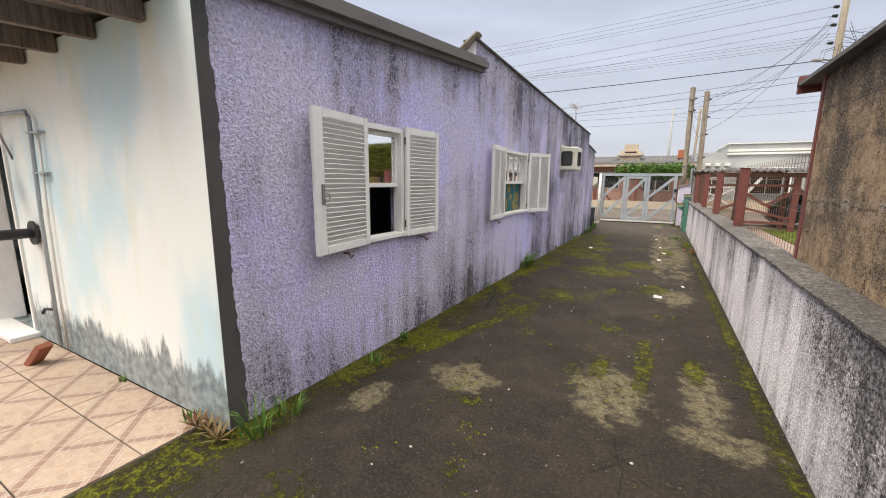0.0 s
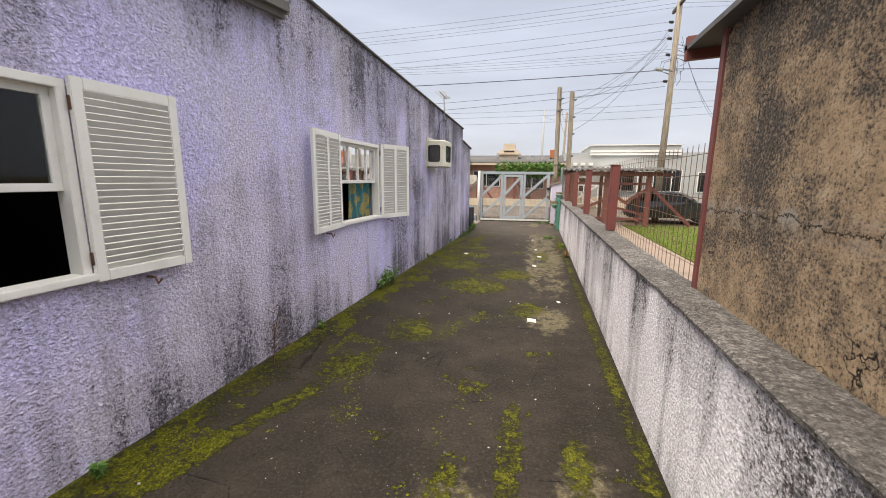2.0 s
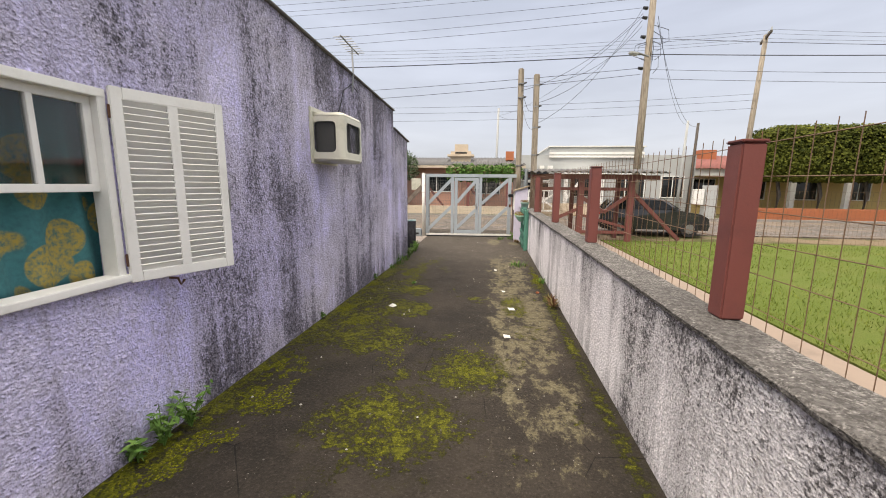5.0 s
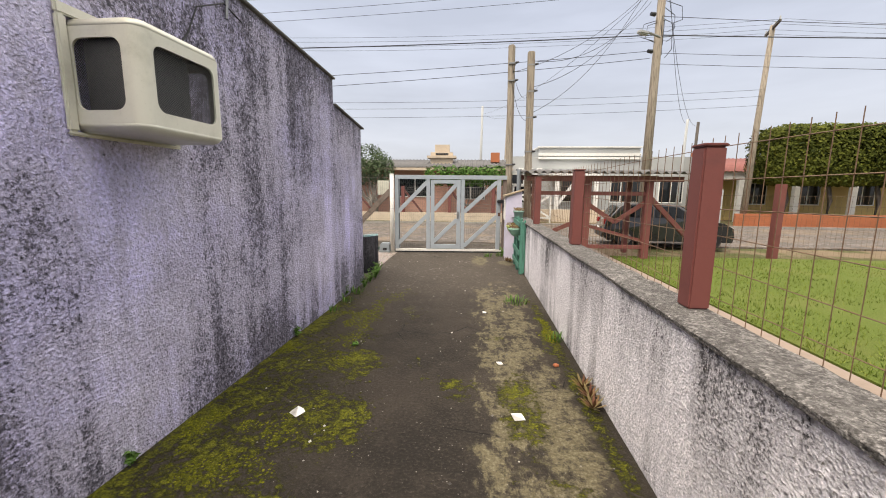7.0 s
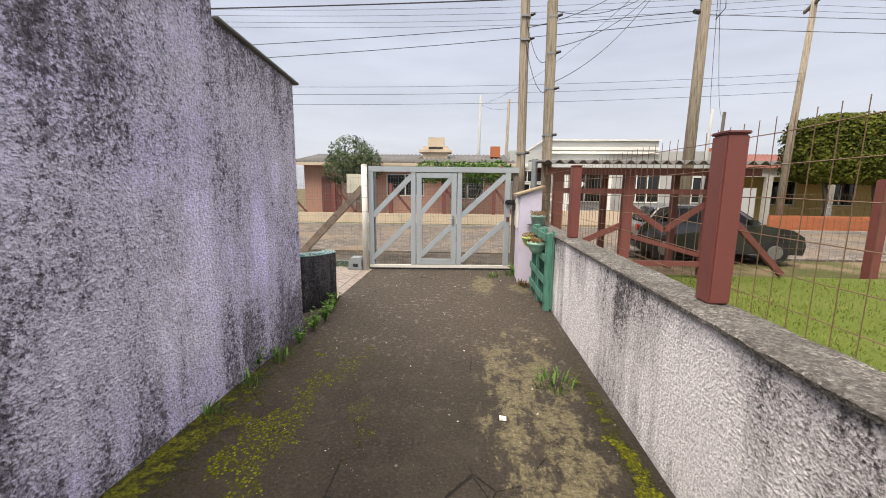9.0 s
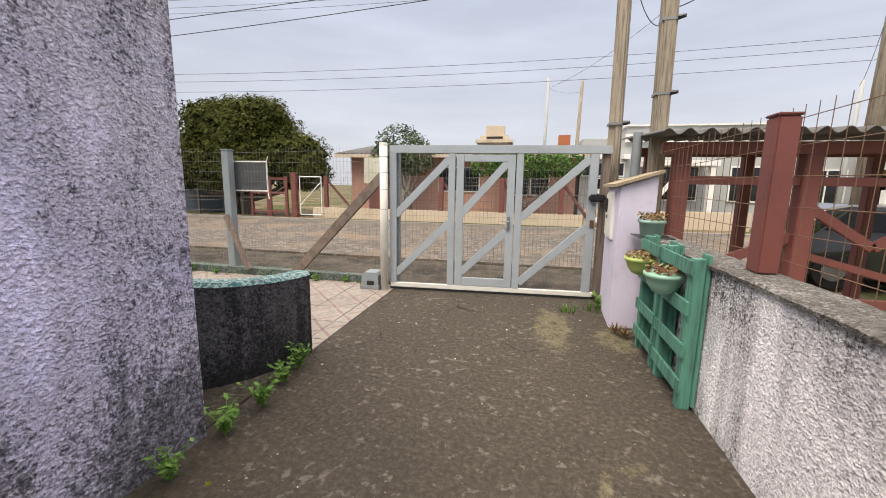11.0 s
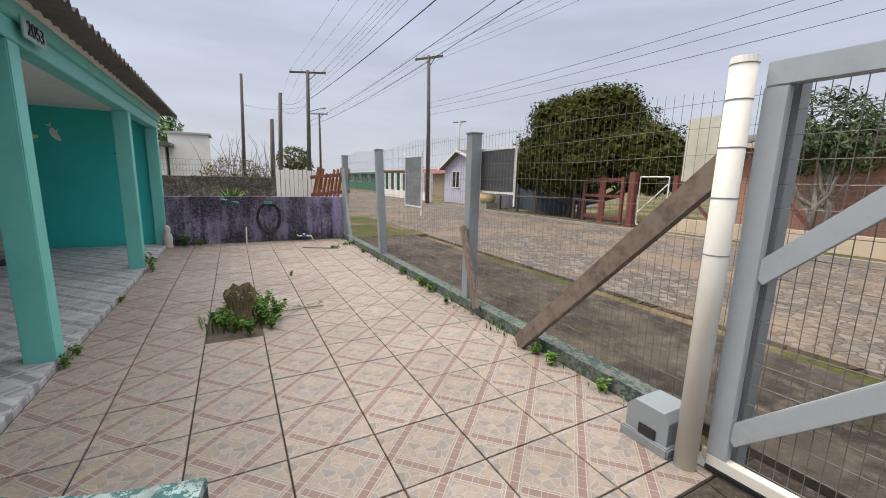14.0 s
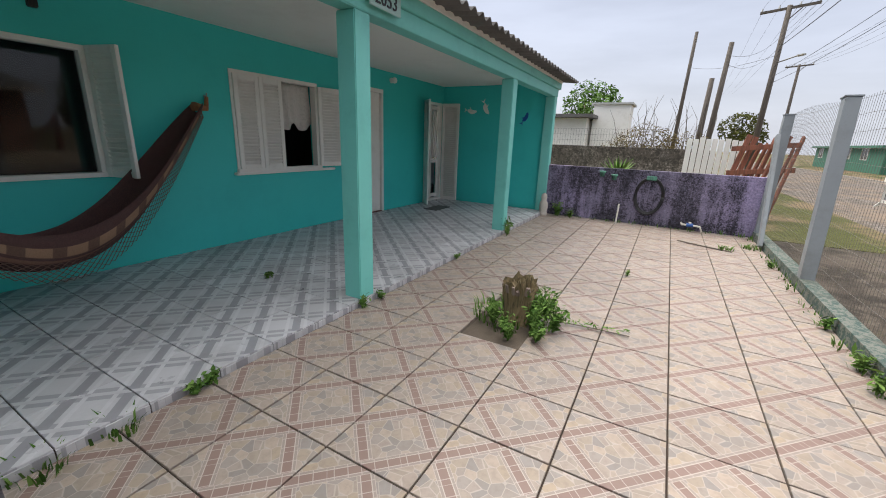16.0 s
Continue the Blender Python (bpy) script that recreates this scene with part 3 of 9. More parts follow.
def lathe(profile, centre, seg=20, arc=2 * math.pi):
    bm = bmesh.new()
    rings = []
    for r, z in profile:
        rings.append([bm.verts.new((centre[0] + r * math.cos(arc * k / seg), centre[1] + r * math.sin(arc * k / seg), centre[2] + z)) for k in range(seg)])
    for a, b in zip(rings, rings[1:]):
        for k in range(seg):
            bm.faces.new((a[k], a[(k + 1) % seg], b[(k + 1) % seg], b[k]))
    bm.faces.new(rings[0][::-1])
    bm.faces.new(rings[-1])
    return bm


def corrugated(o, u, v, lu, lv, pitch=0.18, depth=0.025, thick=0.008, steps=8):
    """A wavy sheet from corner o; waves run along u, ridges along v."""
    bm = bmesh.new()
    o, u, v = Vector(o), Vector(u).normalized(), Vector(v).normalized()
    n = u.cross(v)
    n = n if n.z > 0 else -n
    cols = int(lu / pitch * steps)
    grid = []
    for side in (0, 1):
        rows = []
        for j in (0, 1):
            rows.append([bm.verts.new(o + u * (lu * i / cols) + v * (lv * j) + n * (depth * math.sin(2 * math.pi * i / steps) + side * thick)) for i in range(cols + 1)])
        grid.append(rows)
    (a0, a1), (b0, b1) = grid
    for i in range(cols):
        bm.faces.new((a0[i], a1[i], a1[i + 1], a0[i + 1]))
        bm.faces.new((b0[i], b0[i + 1], b1[i + 1], b1[i]))
        bm.faces.new((a0[i], a0[i + 1], b0[i + 1], b0[i]))
        bm.faces.new((a1[i], b1[i], b1[i + 1], a1[i + 1]))
    return bm


def wire_parts(parent, material, o, u, lu, z0, z1, du, dz, r, top=None):
    """Welded mesh fence in single wires, each a part of the fence."""
    o, u = Vector(o), Vector(u).normalized()
    n = int(round(lu / du))
    for i in range(n + 1):
        s = lu * i / n
        p = o + u * s
        part("upright_wire", rod(p + Vector((0, 0, z0)), p + Vector((0, 0, top(s) if top else z1)), r, r, 4), material, parent)
    m = int(round((z1 - z0) / dz))
    for j in range(m + 1):
        z = z0 + (z1 - z0) * j / m
        pts = [o + u * (lu * q / 12) + Vector((0, 0, z + 0.012 * math.sin(j * 1.7 + q * 1.9))) for q in range(13)]
        part("cross_wire", tube(pts, r, 4), material, parent)


def wires(o, u, lu, z0, z1, du, dz, r, top=None, wave=0.0):
    """Welded mesh: thin uprights and cross wires. top(s) gives the upper edge."""
    verts, faces = [], []
    o, u = Vector(o), Vector(u).normalized()
    w = Vector((-u.y, u.x, 0))

    def bar(p, q):
        d = (q - p).normalized()
        a = d.cross(w).normalized() * r
        b = w * r
        i = len(verts)
        for c in (p, q):
            verts.extend([c + a, c + b, c - a, c - b])
        for k in range(4):
            faces.append((i + k, i + (k + 1) % 4, i + 4 + (k + 1) % 4, i + 4 + k))

    n = int(round(lu / du))
    for i in range(n + 1):
        s = lu * i / n
        zt = top(s) if top else z1
        bar(o + u * s + Vector((0, 0, z0)), o + u * s + Vector((0, 0, zt)))
    m = int(round((z1 - z0) / dz))
    for j in range(m + 1):
        z = z0 + (z1 - z0) * j / m
        k = max(2, int(lu / 0.6))
        for i in range(k):
            s0, s1 = lu * i / k, lu * (i + 1) / k
            bar(o + u * s0 + Vector((0, 0, z + wave * noise.noise((s0 * 1.3, j * 3.1, 0)))), o + u * s1 + Vector((0, 0, z + wave * noise.noise((s1 * 1.3, j * 3.1, 0)))))
    me = bpy.data.meshes.new("mesh")
    me.from_pydata(verts, [], faces)
    bm = bmesh.new()
    bm.from_mesh(me)
    bpy.data.meshes.remove(me)
    return bm


# the house's long side wall runs very slightly askew
HA, HB = Vector((-2.27, 1.34, 0)), Vector((-1.90, 13.95, 0))
HU = (HB - HA).normalized()
HN = Vector((HU.y, -HU.x, 0))
H_ANGLE = math.degrees(math.atan2(HU.y, HU.x))


def on_wall(s, off, z):
    return HA + HU * s + HN * off + Vector((0, 0, z))


def wall_pose(s, off, z):
    """x along the wall, y out of it, z up."""
    m = Matrix((HU, HN, Vector((0, 0, 1)))).transposed().to_4x4()
    return Matrix.Translation(on_wall(s, off, z)) @ m


def wall_with_openings(origin, u, n, length, thick, tops, openings, z0=0.0):
    """A wall along u, its outer face on the line, thickness to -n. tops: list of (s, z). openings: (s0, s1, z0, z1)."""
    bm = bmesh.new()
    cuts = sorted({0.0, length, *[s for s, z in tops], *[v for o in openings for v in o[:2]]})

    def top(s, side):
        for (a, za), (b, zb) in zip(tops, tops[1:]):
            if (a <= s <= b) and b > a and not (s == b and side > 0 and b != tops[-1][0]) and not (s == a and side < 0 and a != tops[0][0]):
                return za + (zb - za) * (s - a) / (b - a)
        return tops[-1][1]

    def block(s0, s1, a0, a1, b0, b1):
        v = []
        for s, lo, hi in ((s0, a0, b0), (s1, a1, b1)):
            for off in (0, -thick):
                for z in (lo, hi):
                    v.append(bm.verts.new(origin + u * s + n * off + Vector((0, 0, z))))
        for q in ((0, 1, 3, 2), (4, 6, 7, 5), (0, 4, 5, 1), (2, 3, 7, 6), (1, 5, 7, 3), (0, 2, 6, 4)):
            bm.faces.new([v[i] for i in q])

    for s0, s1 in zip(cuts, cuts[1:]):
        t0, t1 = top(s0, 1), top(s1, -1)
        hole = [o for o in openings if o[0] <= s0 + 1e-6 and o[1] >= s1 - 1e-6]
        if hole:
            h = hole[0]
            if h[2] > z0:
                block(s0, s1, z0, z0, h[2], h[2])
            block(s0, s1, h[3], h[3], t0, t1)
        else:
            block(s0, s1, z0, z0, t0, t1)
    return bm


# ---------------------------------------------------------------- ground
solo("ground", box(-420, 420, -300, 500, -0.6, -0.10), M_EARTH, "bare sandy soil with thin rough grass", "ground", kind="structure")
solo("road", box(-160, 120, 19.7, 26.4, -0.3, -0.05), M_STREET, "dusty street paved with small worn stones", "road", kind="structure")
solo("pavement", box(-10.4, 1.4, 17.62, 19.3, -0.3, -0.02), M_PAVEMENT, "dark stained concrete pavement outside the fence", "pavement", kind="structure")
solo("driveway", prism([(-2.48, -4.0, -0.3), (0.96, -4.0, -0.3), (0.96, 17.5, -0.3), (-1.94, 17.5, -0.3), (-1.94, 14.02, -0.3), (-2.0, 13.9, -0.3), (-2.32, 1.3, -0.3), (-2.48, 1.3, -0.3)], (0, 0, 0.3)), M_DRIVE, "dark concrete driveway with moss and pale worn patches", "driveway", kind="structure")
solo("lawn", box(3.35, 30, -4, 17.3, -0.3, 0.0), M_LAWN, "short green lawn of the neighbouring garden", "lawn", kind="structure")
solo("garden_path", box(1.30, 3.33, -4, 18.6, -0.3, -0.015), M_PATH, "pinkish concrete path beside the lawn", "path", kind="structure")

# ---------------------------------------------------------------- the house
WIN1, WIN2 = (1.34, 1.90, 1.05, 2.08), (4.55, 5.68, 1.05, 2.08)
side = wall_with_openings(HA, HU, HN, 12.54, 0.16, [(0, 2.64), (3.5, 2.97), (3.5, 3.33), (11.39, 2.99), (11.39, 2.67), (12.54, 2.54)], [WIN1, WIN2])
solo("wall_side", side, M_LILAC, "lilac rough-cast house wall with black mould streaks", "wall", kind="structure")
REARDOOR = (-6.35, -5.42, 0.03, 2.2)
rear = wall_with_openings(Vector((-2.272, 1.34, 0)), Vector((-1, 0, 0)), Vector((0, -1, 0)), 7.5, 0.16, [(0, 2.6), (7.5, 2.6)], [(-2.272 + 5.42, -2.272 + 6.35, 0.03, 2.2)])
solo("wall_rear", rear, M_WHITEWALL, "white and pale blue limewashed wall, mouldy at its foot", "wall", kind="structure")
solo("wall_far_side", box(-10.52, -10.36, 1.5, 11.4, 0, 3.2), M_WHITEWALL, "plain far side wall of the house", "wall", kind="structure")
FW = 11.5
FD = (-10.20, -9.48, 0.06, 2.12)
DOOR = (-8.12, -7.15, 0.06, 2.15)
PWIN = (-6.62, -5.32, 0.90, 2.06)
BWIN = (-4.04, -2.75, 0.93, 2.03)
front = wall_with_openings(Vector((-10.36, FW, 0)), Vector((1, 0, 0)), Vector((0, 1, 0)), 8.14, 0.16, [(0, 2.75), (8.14, 2.75)],
                           [(a + 10.36, b + 10.36, c, d) for a, b, c, d in (FD, DOOR, PWIN, BWIN)])
solo("wall_front", front, M_TEAL, "bright teal painted front wall under the porch", "wall", kind="structure")
solo("wall_porch_end", box(-10.42, -10.27, FW + 0.003, 13.85, 0, 2.5), M_TEAL, "teal end wall of the porch", "wall", kind="structure")
inner = prism([on_wall(s, -0.163, z) for s, z in ((10.20, 0.0), (12.52, 0.0), (12.52, 2.46), (10.20, 2.46))], -HN * 0.02)
solo("wall_porch_side", inner, M_TEAL, "teal plaster inside the porch's side wall", "wall", kind="structure")
solo("ceiling", box(-10.4, -2.16, FW + 0.003, 14.0, 2.47, 2.52), M_CEIL, "white boarded porch ceiling with cracks", "ceiling", kind="structure")
solo("roof", box(-10.5, -2.40, 4.8, 11.33, 2.76, 2.86), M_CONCRETE, "flat roof slab of the house", "roof", kind="structure")
# added inner shell: stops the view through, shade put into its dark colour
solo("ceiling_inside", box(-10.34, -2.35, 1.52, 11.32, 2.50, 2.56), M_ROOM_SHADE, "added inside ceiling, room shade painted into its colour", "ceiling", kind="structure")
solo("wall_view_block", box(-5.2, -5.1, 1.52, 9.0, 0.05, 2.5), M_ROOM_SHADE, "added inner wall blocking the view through, shade painted into its colour", "wall", kind="structure")
solo("wall_inside", box(-10.3, -2.4, 8.9, 9.0, 0.05, 2.5), M_ROOM_SHADE, "added inner partition, room shade painted into its colour", "wall", kind="structure")
solo("floor_inside", box(-10.3, -2.37, 1.55, 11.3, -0.2, 0.05), M_ROOM_SHADE, "added inside floor, room shade painted into its colour", "floor", kind="structure")

# porch floor, beam, posts
solo("porch_floor", box(-10.27, -2.13, FW, 13.945, -0.2, 0.040), M_GROUT, "raised mortar bed under the grey porch tiles", "floor", kind="structure")
solo("yard_floor", box(-10.3, -1.95, 13.96, 17.35, -0.2, -0.008), M_GROUT, "mortar bed under the brown yard tiles", "floor", kind="structure")

# ---------------------------------------------------------------- walls round the yard and driveway
low = prism([(0.83, -4.0, 0), (1.06, -4.0, 0), (1.17, 16.3, 0), (0.943, 16.3, 0)], (0, 0, 0.955))
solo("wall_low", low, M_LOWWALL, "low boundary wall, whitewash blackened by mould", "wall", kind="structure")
cop = bmesh.new()
rings = []
for i in range(407):
    y = -4.0 + 0.05 * i
    e = (y + 4.0) / 20.3 * 0.11
    w0 = 0.018 + 0.014 * noise.noise((y * 1.1, 0, 3)) + 0.010 * noise.noise((y * 7, 1, 3))
    w1 = 0.015 + 0.010 * noise.noise((y * 6, 4, 3))
    row = [(0.83 + e - w0, 0.952), (0.83 + e - w0 * 1.1, 0.972 + 0.006 * noise.noise((y * 9, 2, 0)))]
    row += [(0.83 + e - w0 + 0.012 + (0.21 + w0 + w1) * q / 4, 0.984 + 0.010 * noise.noise((y * 5, q, 9)) - 0.004 * (q in (0, 4))) for q in range(5)]
    row += [(1.06 + e + w1, 0.970), (1.06 + e + w1, 0.952)]
    rings.append([cop.verts.new((x, y, z)) for x, z in row])
for a, b in zip(rings, rings[1:]):
    for k in range(len(a) - 1):
        cop.faces.new((a[k], a[k + 1], b[k + 1], b[k]))
cop.faces.new(rings[0][::-1])
cop.faces.new(rings[-1])
solo("wall_coping", cop, M_COPING, "rough grey concrete coping on the low wall", "coping", kind="structure")
solo("wall_neighbour", prism([(1.07, -5, 0), (1.25, -5, 0), (1.25, 4.2, 0), (1.07, 4.2, 0), ], (0, 0, 2.5)), M_NEIGHBOUR, "neighbour's cracked brown rendered wall", "wall", kind="structure")
solo("wall_neighbour_front", box(1.25, 8, 4.04, 4.2, 0, 2.4), M_MAROON, "maroon front wall of the neighbour's house", "wall", kind="structure")
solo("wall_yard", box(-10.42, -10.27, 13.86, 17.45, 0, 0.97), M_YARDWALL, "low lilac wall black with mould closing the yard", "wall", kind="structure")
solo("kerb_fence", box(-10.27, -2.2, 17.36, 17.50, -0.2, 0.11), M_CONCRETE, "concrete kerb with flaking teal paint under the fence", "kerb", kind="structure")
pp = thing("porch_post", (-4.78, 13.85, 0), "square teal painted porch post", "post", "porch posts")
part("shaft", box(-4.865, -4.695, 13.77, 13.945, 0.0, 2.22, 0.008), M_TEALLIGHT, pp)
copy_thing(pp, pose(-8.0, 13.85, 0))
pe = copy_thing(pp, pose(-10.26, 13.85, 0))
beam_ob = thing("porch_beam", (-6.2, 13.85, 2.2), "light teal stepped beam along the porch edge", "beam")
part("lower_beam", box(-10.36, -2.17, 13.80, 13.95, 2.222, 2.36, 0.006), M_TEALLIGHT, beam_ob)
part("fascia", box(-10.42, -2.15, 13.78, 13.985, 2.36, 2.468, 0.006), M_TEALLIGHT, beam_ob)
solo("porch_roof", corrugated((-10.6, 14.25, 2.50), (1, 0, 0), (0, -1, 0.10), 8.5, 2.7, 0.17, 0.025), M_ASBESTOS, "dark corrugated fibre-cement porch roof", "roof", smooth=True)


# ---------------------------------------------------------------- trim of the house
M_GUTTER = paint("grey_verge", (0.16, 0.15, 0.14), (0.06, 0.06, 0.06), 0.7, 0.9, 3.0, 0.4)
M_RENDER = paint("bare_dark_render", (0.085, 0.08, 0.075), (0.04, 0.04, 0.04), 0.7, 0.95, 4.0, 0.6)
solo("verge", beam(on_wall(-0.15, 0.05, 2.70), on_wall(3.66, 0.05, 3.06), 0.15, 0.17, 0.05), M_GUTTER, "grey rounded verge along the low roof edge", "trim", kind="structure")
rnd = random.Random(4)
strip = [on_wall(0.0, 0.004, 0.0), on_wall(0.0, 0.004, 2.62)]
for i in range(90):
    z = 2.64 - 2.64 * i / 89
    strip.append(on_wall(0.075 + 0.05 * (1 - z / 2.6) + 0.03 * noise.noise((z * 1.7, 3.0, 0)) + rnd.uniform(-0.008, 0.008), 0.004, z))
solo("corner_strip", prism(strip, -HN * 0.02), M_RENDER, "bare dark render strip at the house corner", "trim", kind="structure")
gy = on_wall(3.5, 0, 0).y
gx = on_wall(3.5, 0, 0).x
solo("gable_return", prism([(gx - 0.01, gy - 0.004, 2.95), (gx - 0.01, gy - 0.004, 3.34), (gx - 0.6, gy - 0.004, 2.9)], (0, 0.1, 0)), M_WHITE, "small white gable above the low roof", "wall", kind="structure")
solo("gable_cap", beam((gx + 0.05, gy - 0.03, 3.41), (gx - 0.72, gy - 0.03, 2.86), 0.16, 0.045, 0.015), paint("ochre_cap", (0.28, 0.24, 0.17), (0.08, 0.08, 0.07), 0.7), "mossy roof cap over the gable", "trim", kind="structure")
solo("parapet_cap", beam(on_wall(3.45, -0.07, 3.347), on_wall(11.41, -0.07, 3.003), 0.21, 0.025, 0.006), M_GUTTER, "thin dark capping along the wall top", "trim", kind="structure")
solo("parapet_cap_low", beam(on_wall(11.41, -0.07, 2.683), on_wall(12.62, -0.07, 2.55), 0.21, 0.025, 0.006), M_GUTTER, "thin dark capping on the lower wall top", "trim", kind="structure")
solo("roof_low", prism([(-9.8, 0.75, 2.66), (-2.42, 0.75, 2.66), (-2.42, 4.9, 3.0), (-9.8, 4.9, 3.0)], (0, 0, 0.05)), M_ASBESTOS, "low fibre-cement roof at the back", "roof", kind="structure")
for i in range(9):
    x = -2.75 - 0.62 * i
    solo("rafter", beam((x, 0.72, 2.52), (x, 1.33, 2.56), 0.07, 0.13, 0.006), M_PLANK, "exposed grey wooden rafter under the eave", "rafter", "rafters under the eave")


# ---------------------------------------------------------------- windows and shutters
def leaf(parent, m, w, h, cols, n=26, t=0.032):
    """A louvred shutter leaf: m at its hinge foot, x across, y out, z up."""
    sw, mid = 0.055, 0.055
    lf = part("shutter_leaf", slab(m @ pose(sw / 2, 0, h / 2), sw, t, h, 0.004), M_WHITE, parent)
    part("stile", slab(m @ pose(w - sw / 2, 0, h / 2), sw, t, h, 0.004), M_WHITE, lf)
    part("rail", slab(m @ pose(w / 2, 0, 0.03), w - 2 * sw, t, 0.06, 0.004), M_WHITE, lf)
    part("rail", slab(m @ pose(w / 2, 0, h - 0.03), w - 2 * sw, t, 0.06, 0.004), M_WHITE, lf)
    cw = (w - 2 * sw - (cols - 1) * mid) / cols
    pitch = (h - 0.12) / n
    blade = bmesh.new()
    slab(pose(0, 0, 0, 52, 0, 0), cw + 0.004, pitch * 1.25, 0.007, 0.0, blade)
    me = bpy.data.meshes.new("louvre")
    blade.to_mesh(me)
    blade.free()
    me.materials.append(M_WHITE)
    root = parent
    while root.parent is not None:
        root = root.parent
    inv = root.matrix_basis.inverted()
    for c in range(cols):
        x = sw + c * (cw + mid) + cw / 2
        if c:
            part("mullion", slab(m @ pose(x - cw / 2 - mid / 2, 0, h / 2), mid, t, h - 0.12, 0.003), M_WHITE, lf)
        for i in range(n):
            ob = new("louvre", me)
            ob.parent = lf
            ob.matrix_basis = inv @ m @ pose(x, 0, 0.06 + pitch * (i + 0.5))
    return lf


def frame_parts(parent, m, w, h, depth=0.10, f=0.045, sill=True):
    """Window lining in an opening: m at its lower left outer corner."""
    part("jamb", slab(m @ pose(f / 2, -depth / 2 + 0.012, h / 2), f, depth, h, 0.003), M_WHITE, parent)
    part("jamb", slab(m @ pose(w - f / 2, -depth / 2 + 0.012, h / 2), f, depth, h, 0.003), M_WHITE, parent)
    part("head", slab(m @ pose(w / 2, -depth / 2 + 0.014, h - f / 2), w, depth, f, 0.003), M_WHITE, parent)
    part("window_sill", slab(m @ pose(w / 2, -depth / 2 + 0.03, 0.02), w + 0.02, depth + 0.03, 0.04, 0.005), M_WHITE, parent)


def sash(parent, m, w, z0, z1, panes, y=-0.05):
    f = 0.04
    s = part("sash", slab(m @ pose(w / 2, y, z0 + f / 2), w, 0.035, f, 0.003), M_WHITE, parent)
    part("sash_rail", slab(m @ pose(w / 2, y, z1 - f / 2), w, 0.035, f, 0.003), M_WHITE, s)
    for i in range(panes + 1):
        x = f / 2 + (w - f) * i / panes
        part("glazing_bar", slab(m @ pose(x, y, (z0 + z1) / 2), f if i in (0, panes) else 0.028, 0.035, z1 - z0 - 2 * f, 0.002), M_WHITE, s)
    for i in range(panes):
        x0, x1 = f / 2 + (w - f) * i / panes, f / 2 + (w - f) * (i + 1) / panes
        g = part("pane", slab(m @ pose((x0 + x1) / 2, y, (z0 + z1) / 2), x1 - x0 - 0.01, 0.004, z1 - z0 - f), M_GLASS, s)
        g.visible_shadow = False


def hinge(parent, m):
    part("hinge", slab(m, 0.02, 0.012, 0.07, 0.002), M_RUST, parent, "rusty steel hinge")


M_RUST = paint("rusty_iron", (0.13, 0.06, 0.035), (0.05, 0.03, 0.025), 0.8, 0.8, 20, 0.3)
M_STEEL = paint("dull_steel", (0.30, 0.30, 0.29), (0.12, 0.11, 0.10), 0.5, 0.4, 15, 0.1, metal=0.7)

w1 = thing("window_1", tuple(on_wall(1.63, 0, 1.05)), "white wooden sash window with two louvred shutters folded open", "window", kind="structure")
m = wall_pose(WIN1[0], 0, WIN1[2])
ww, wh = WIN1[1] - WIN1[0], WIN1[3] - WIN1[2]
frame_parts(w1, m, ww, wh)
sash(w1, m @ pose(0.045, 0, 0), ww - 0.09, 0.48, wh - 0.045, 1)
la = leaf(w1, m @ pose(0.0, 0.03, -0.01) @ pose(0, 0, 0, 0, 0, 180 - 7) @ Matrix.Diagonal((1, -1, 1, 1)), 0.62, 1.06, 1)
part("outer_stile", slab(m @ pose(-0.64, 0.115, 0.52), 0.05, 0.035, 1.06, 0.004), M_WHITE, la)
part("bolt_plate", slab(m @ pose(-0.60, 0.137, 0.44), 0.03, 0.01, 0.15, 0.003), M_STEEL, la, "grey steel bolt plate with a ring")
part("ring", tube([m @ Vector((-0.58 + 0.03 * math.cos(a), 0.15, 0.42 + 0.03 * math.sin(a))) for a in [2 * math.pi * i / 12 for i in range(13)]], 0.004), M_STEEL, la)
lb = leaf(w1, m @ pose(ww, 0.03, -0.01) @ pose(0, 0, 0, 0, 0, 3), 0.56, 1.06, 1)
for z in (0.12, 0.92):
    hinge(w1, m @ pose(0.0, 0.03, z))
    hinge(w1, m @ pose(ww, 0.03, z))
for x in (-0.28, 0.86):
    part("shutter_catch", tube([m @ Vector(p) for p in ((x, 0.0, -0.05), (x, 0.06, -0.05), (x, 0.08, -0.09), (x + 0.02, 0.09, -0.06))], 0.008), M_RUST, w1, "rusty iron shutter catch")

w2 = thing("window_2", tuple(on_wall(5.15, 0, 1.05)), "white wooden sash window with open louvred shutters and a teal curtain", "window", kind="structure")
m = wall_pose(WIN2[0], 0, WIN2[2])
ww, wh = WIN2[1] - WIN2[0], WIN2[3] - WIN2[2]
frame_parts(w2, m, ww, wh)
sash(w2, m @ pose(0.045, 0, 0), ww - 0.09, 0.50, wh - 0.045, 4)
leaf(w2, m @ pose(0.0, 0.03, -0.01) @ pose(0, 0, 0, 0, 0, 180 - 6) @ Matrix.Diagonal((1, -1, 1, 1)), 0.67, 1.06, 2)
lb = leaf(w2, m @ pose(ww, 0.03, -0.01) @ pose(0, 0, 0, 0, 0, 22), 0.60, 1.06, 2)
part("bolt_plate", slab(m @ pose(ww, 0.03, -0.01) @ pose(0, 0, 0, 0, 0, 22) @ pose(0.605, 0.0, 0.45), 0.012, 0.03, 0.14, 0.002), M_STEEL, lb)
for z in (0.12, 0.92):
    hinge(w2, m @ pose(0.0, 0.03, z))
    hinge(w2, m @ pose(ww, 0.03, z))
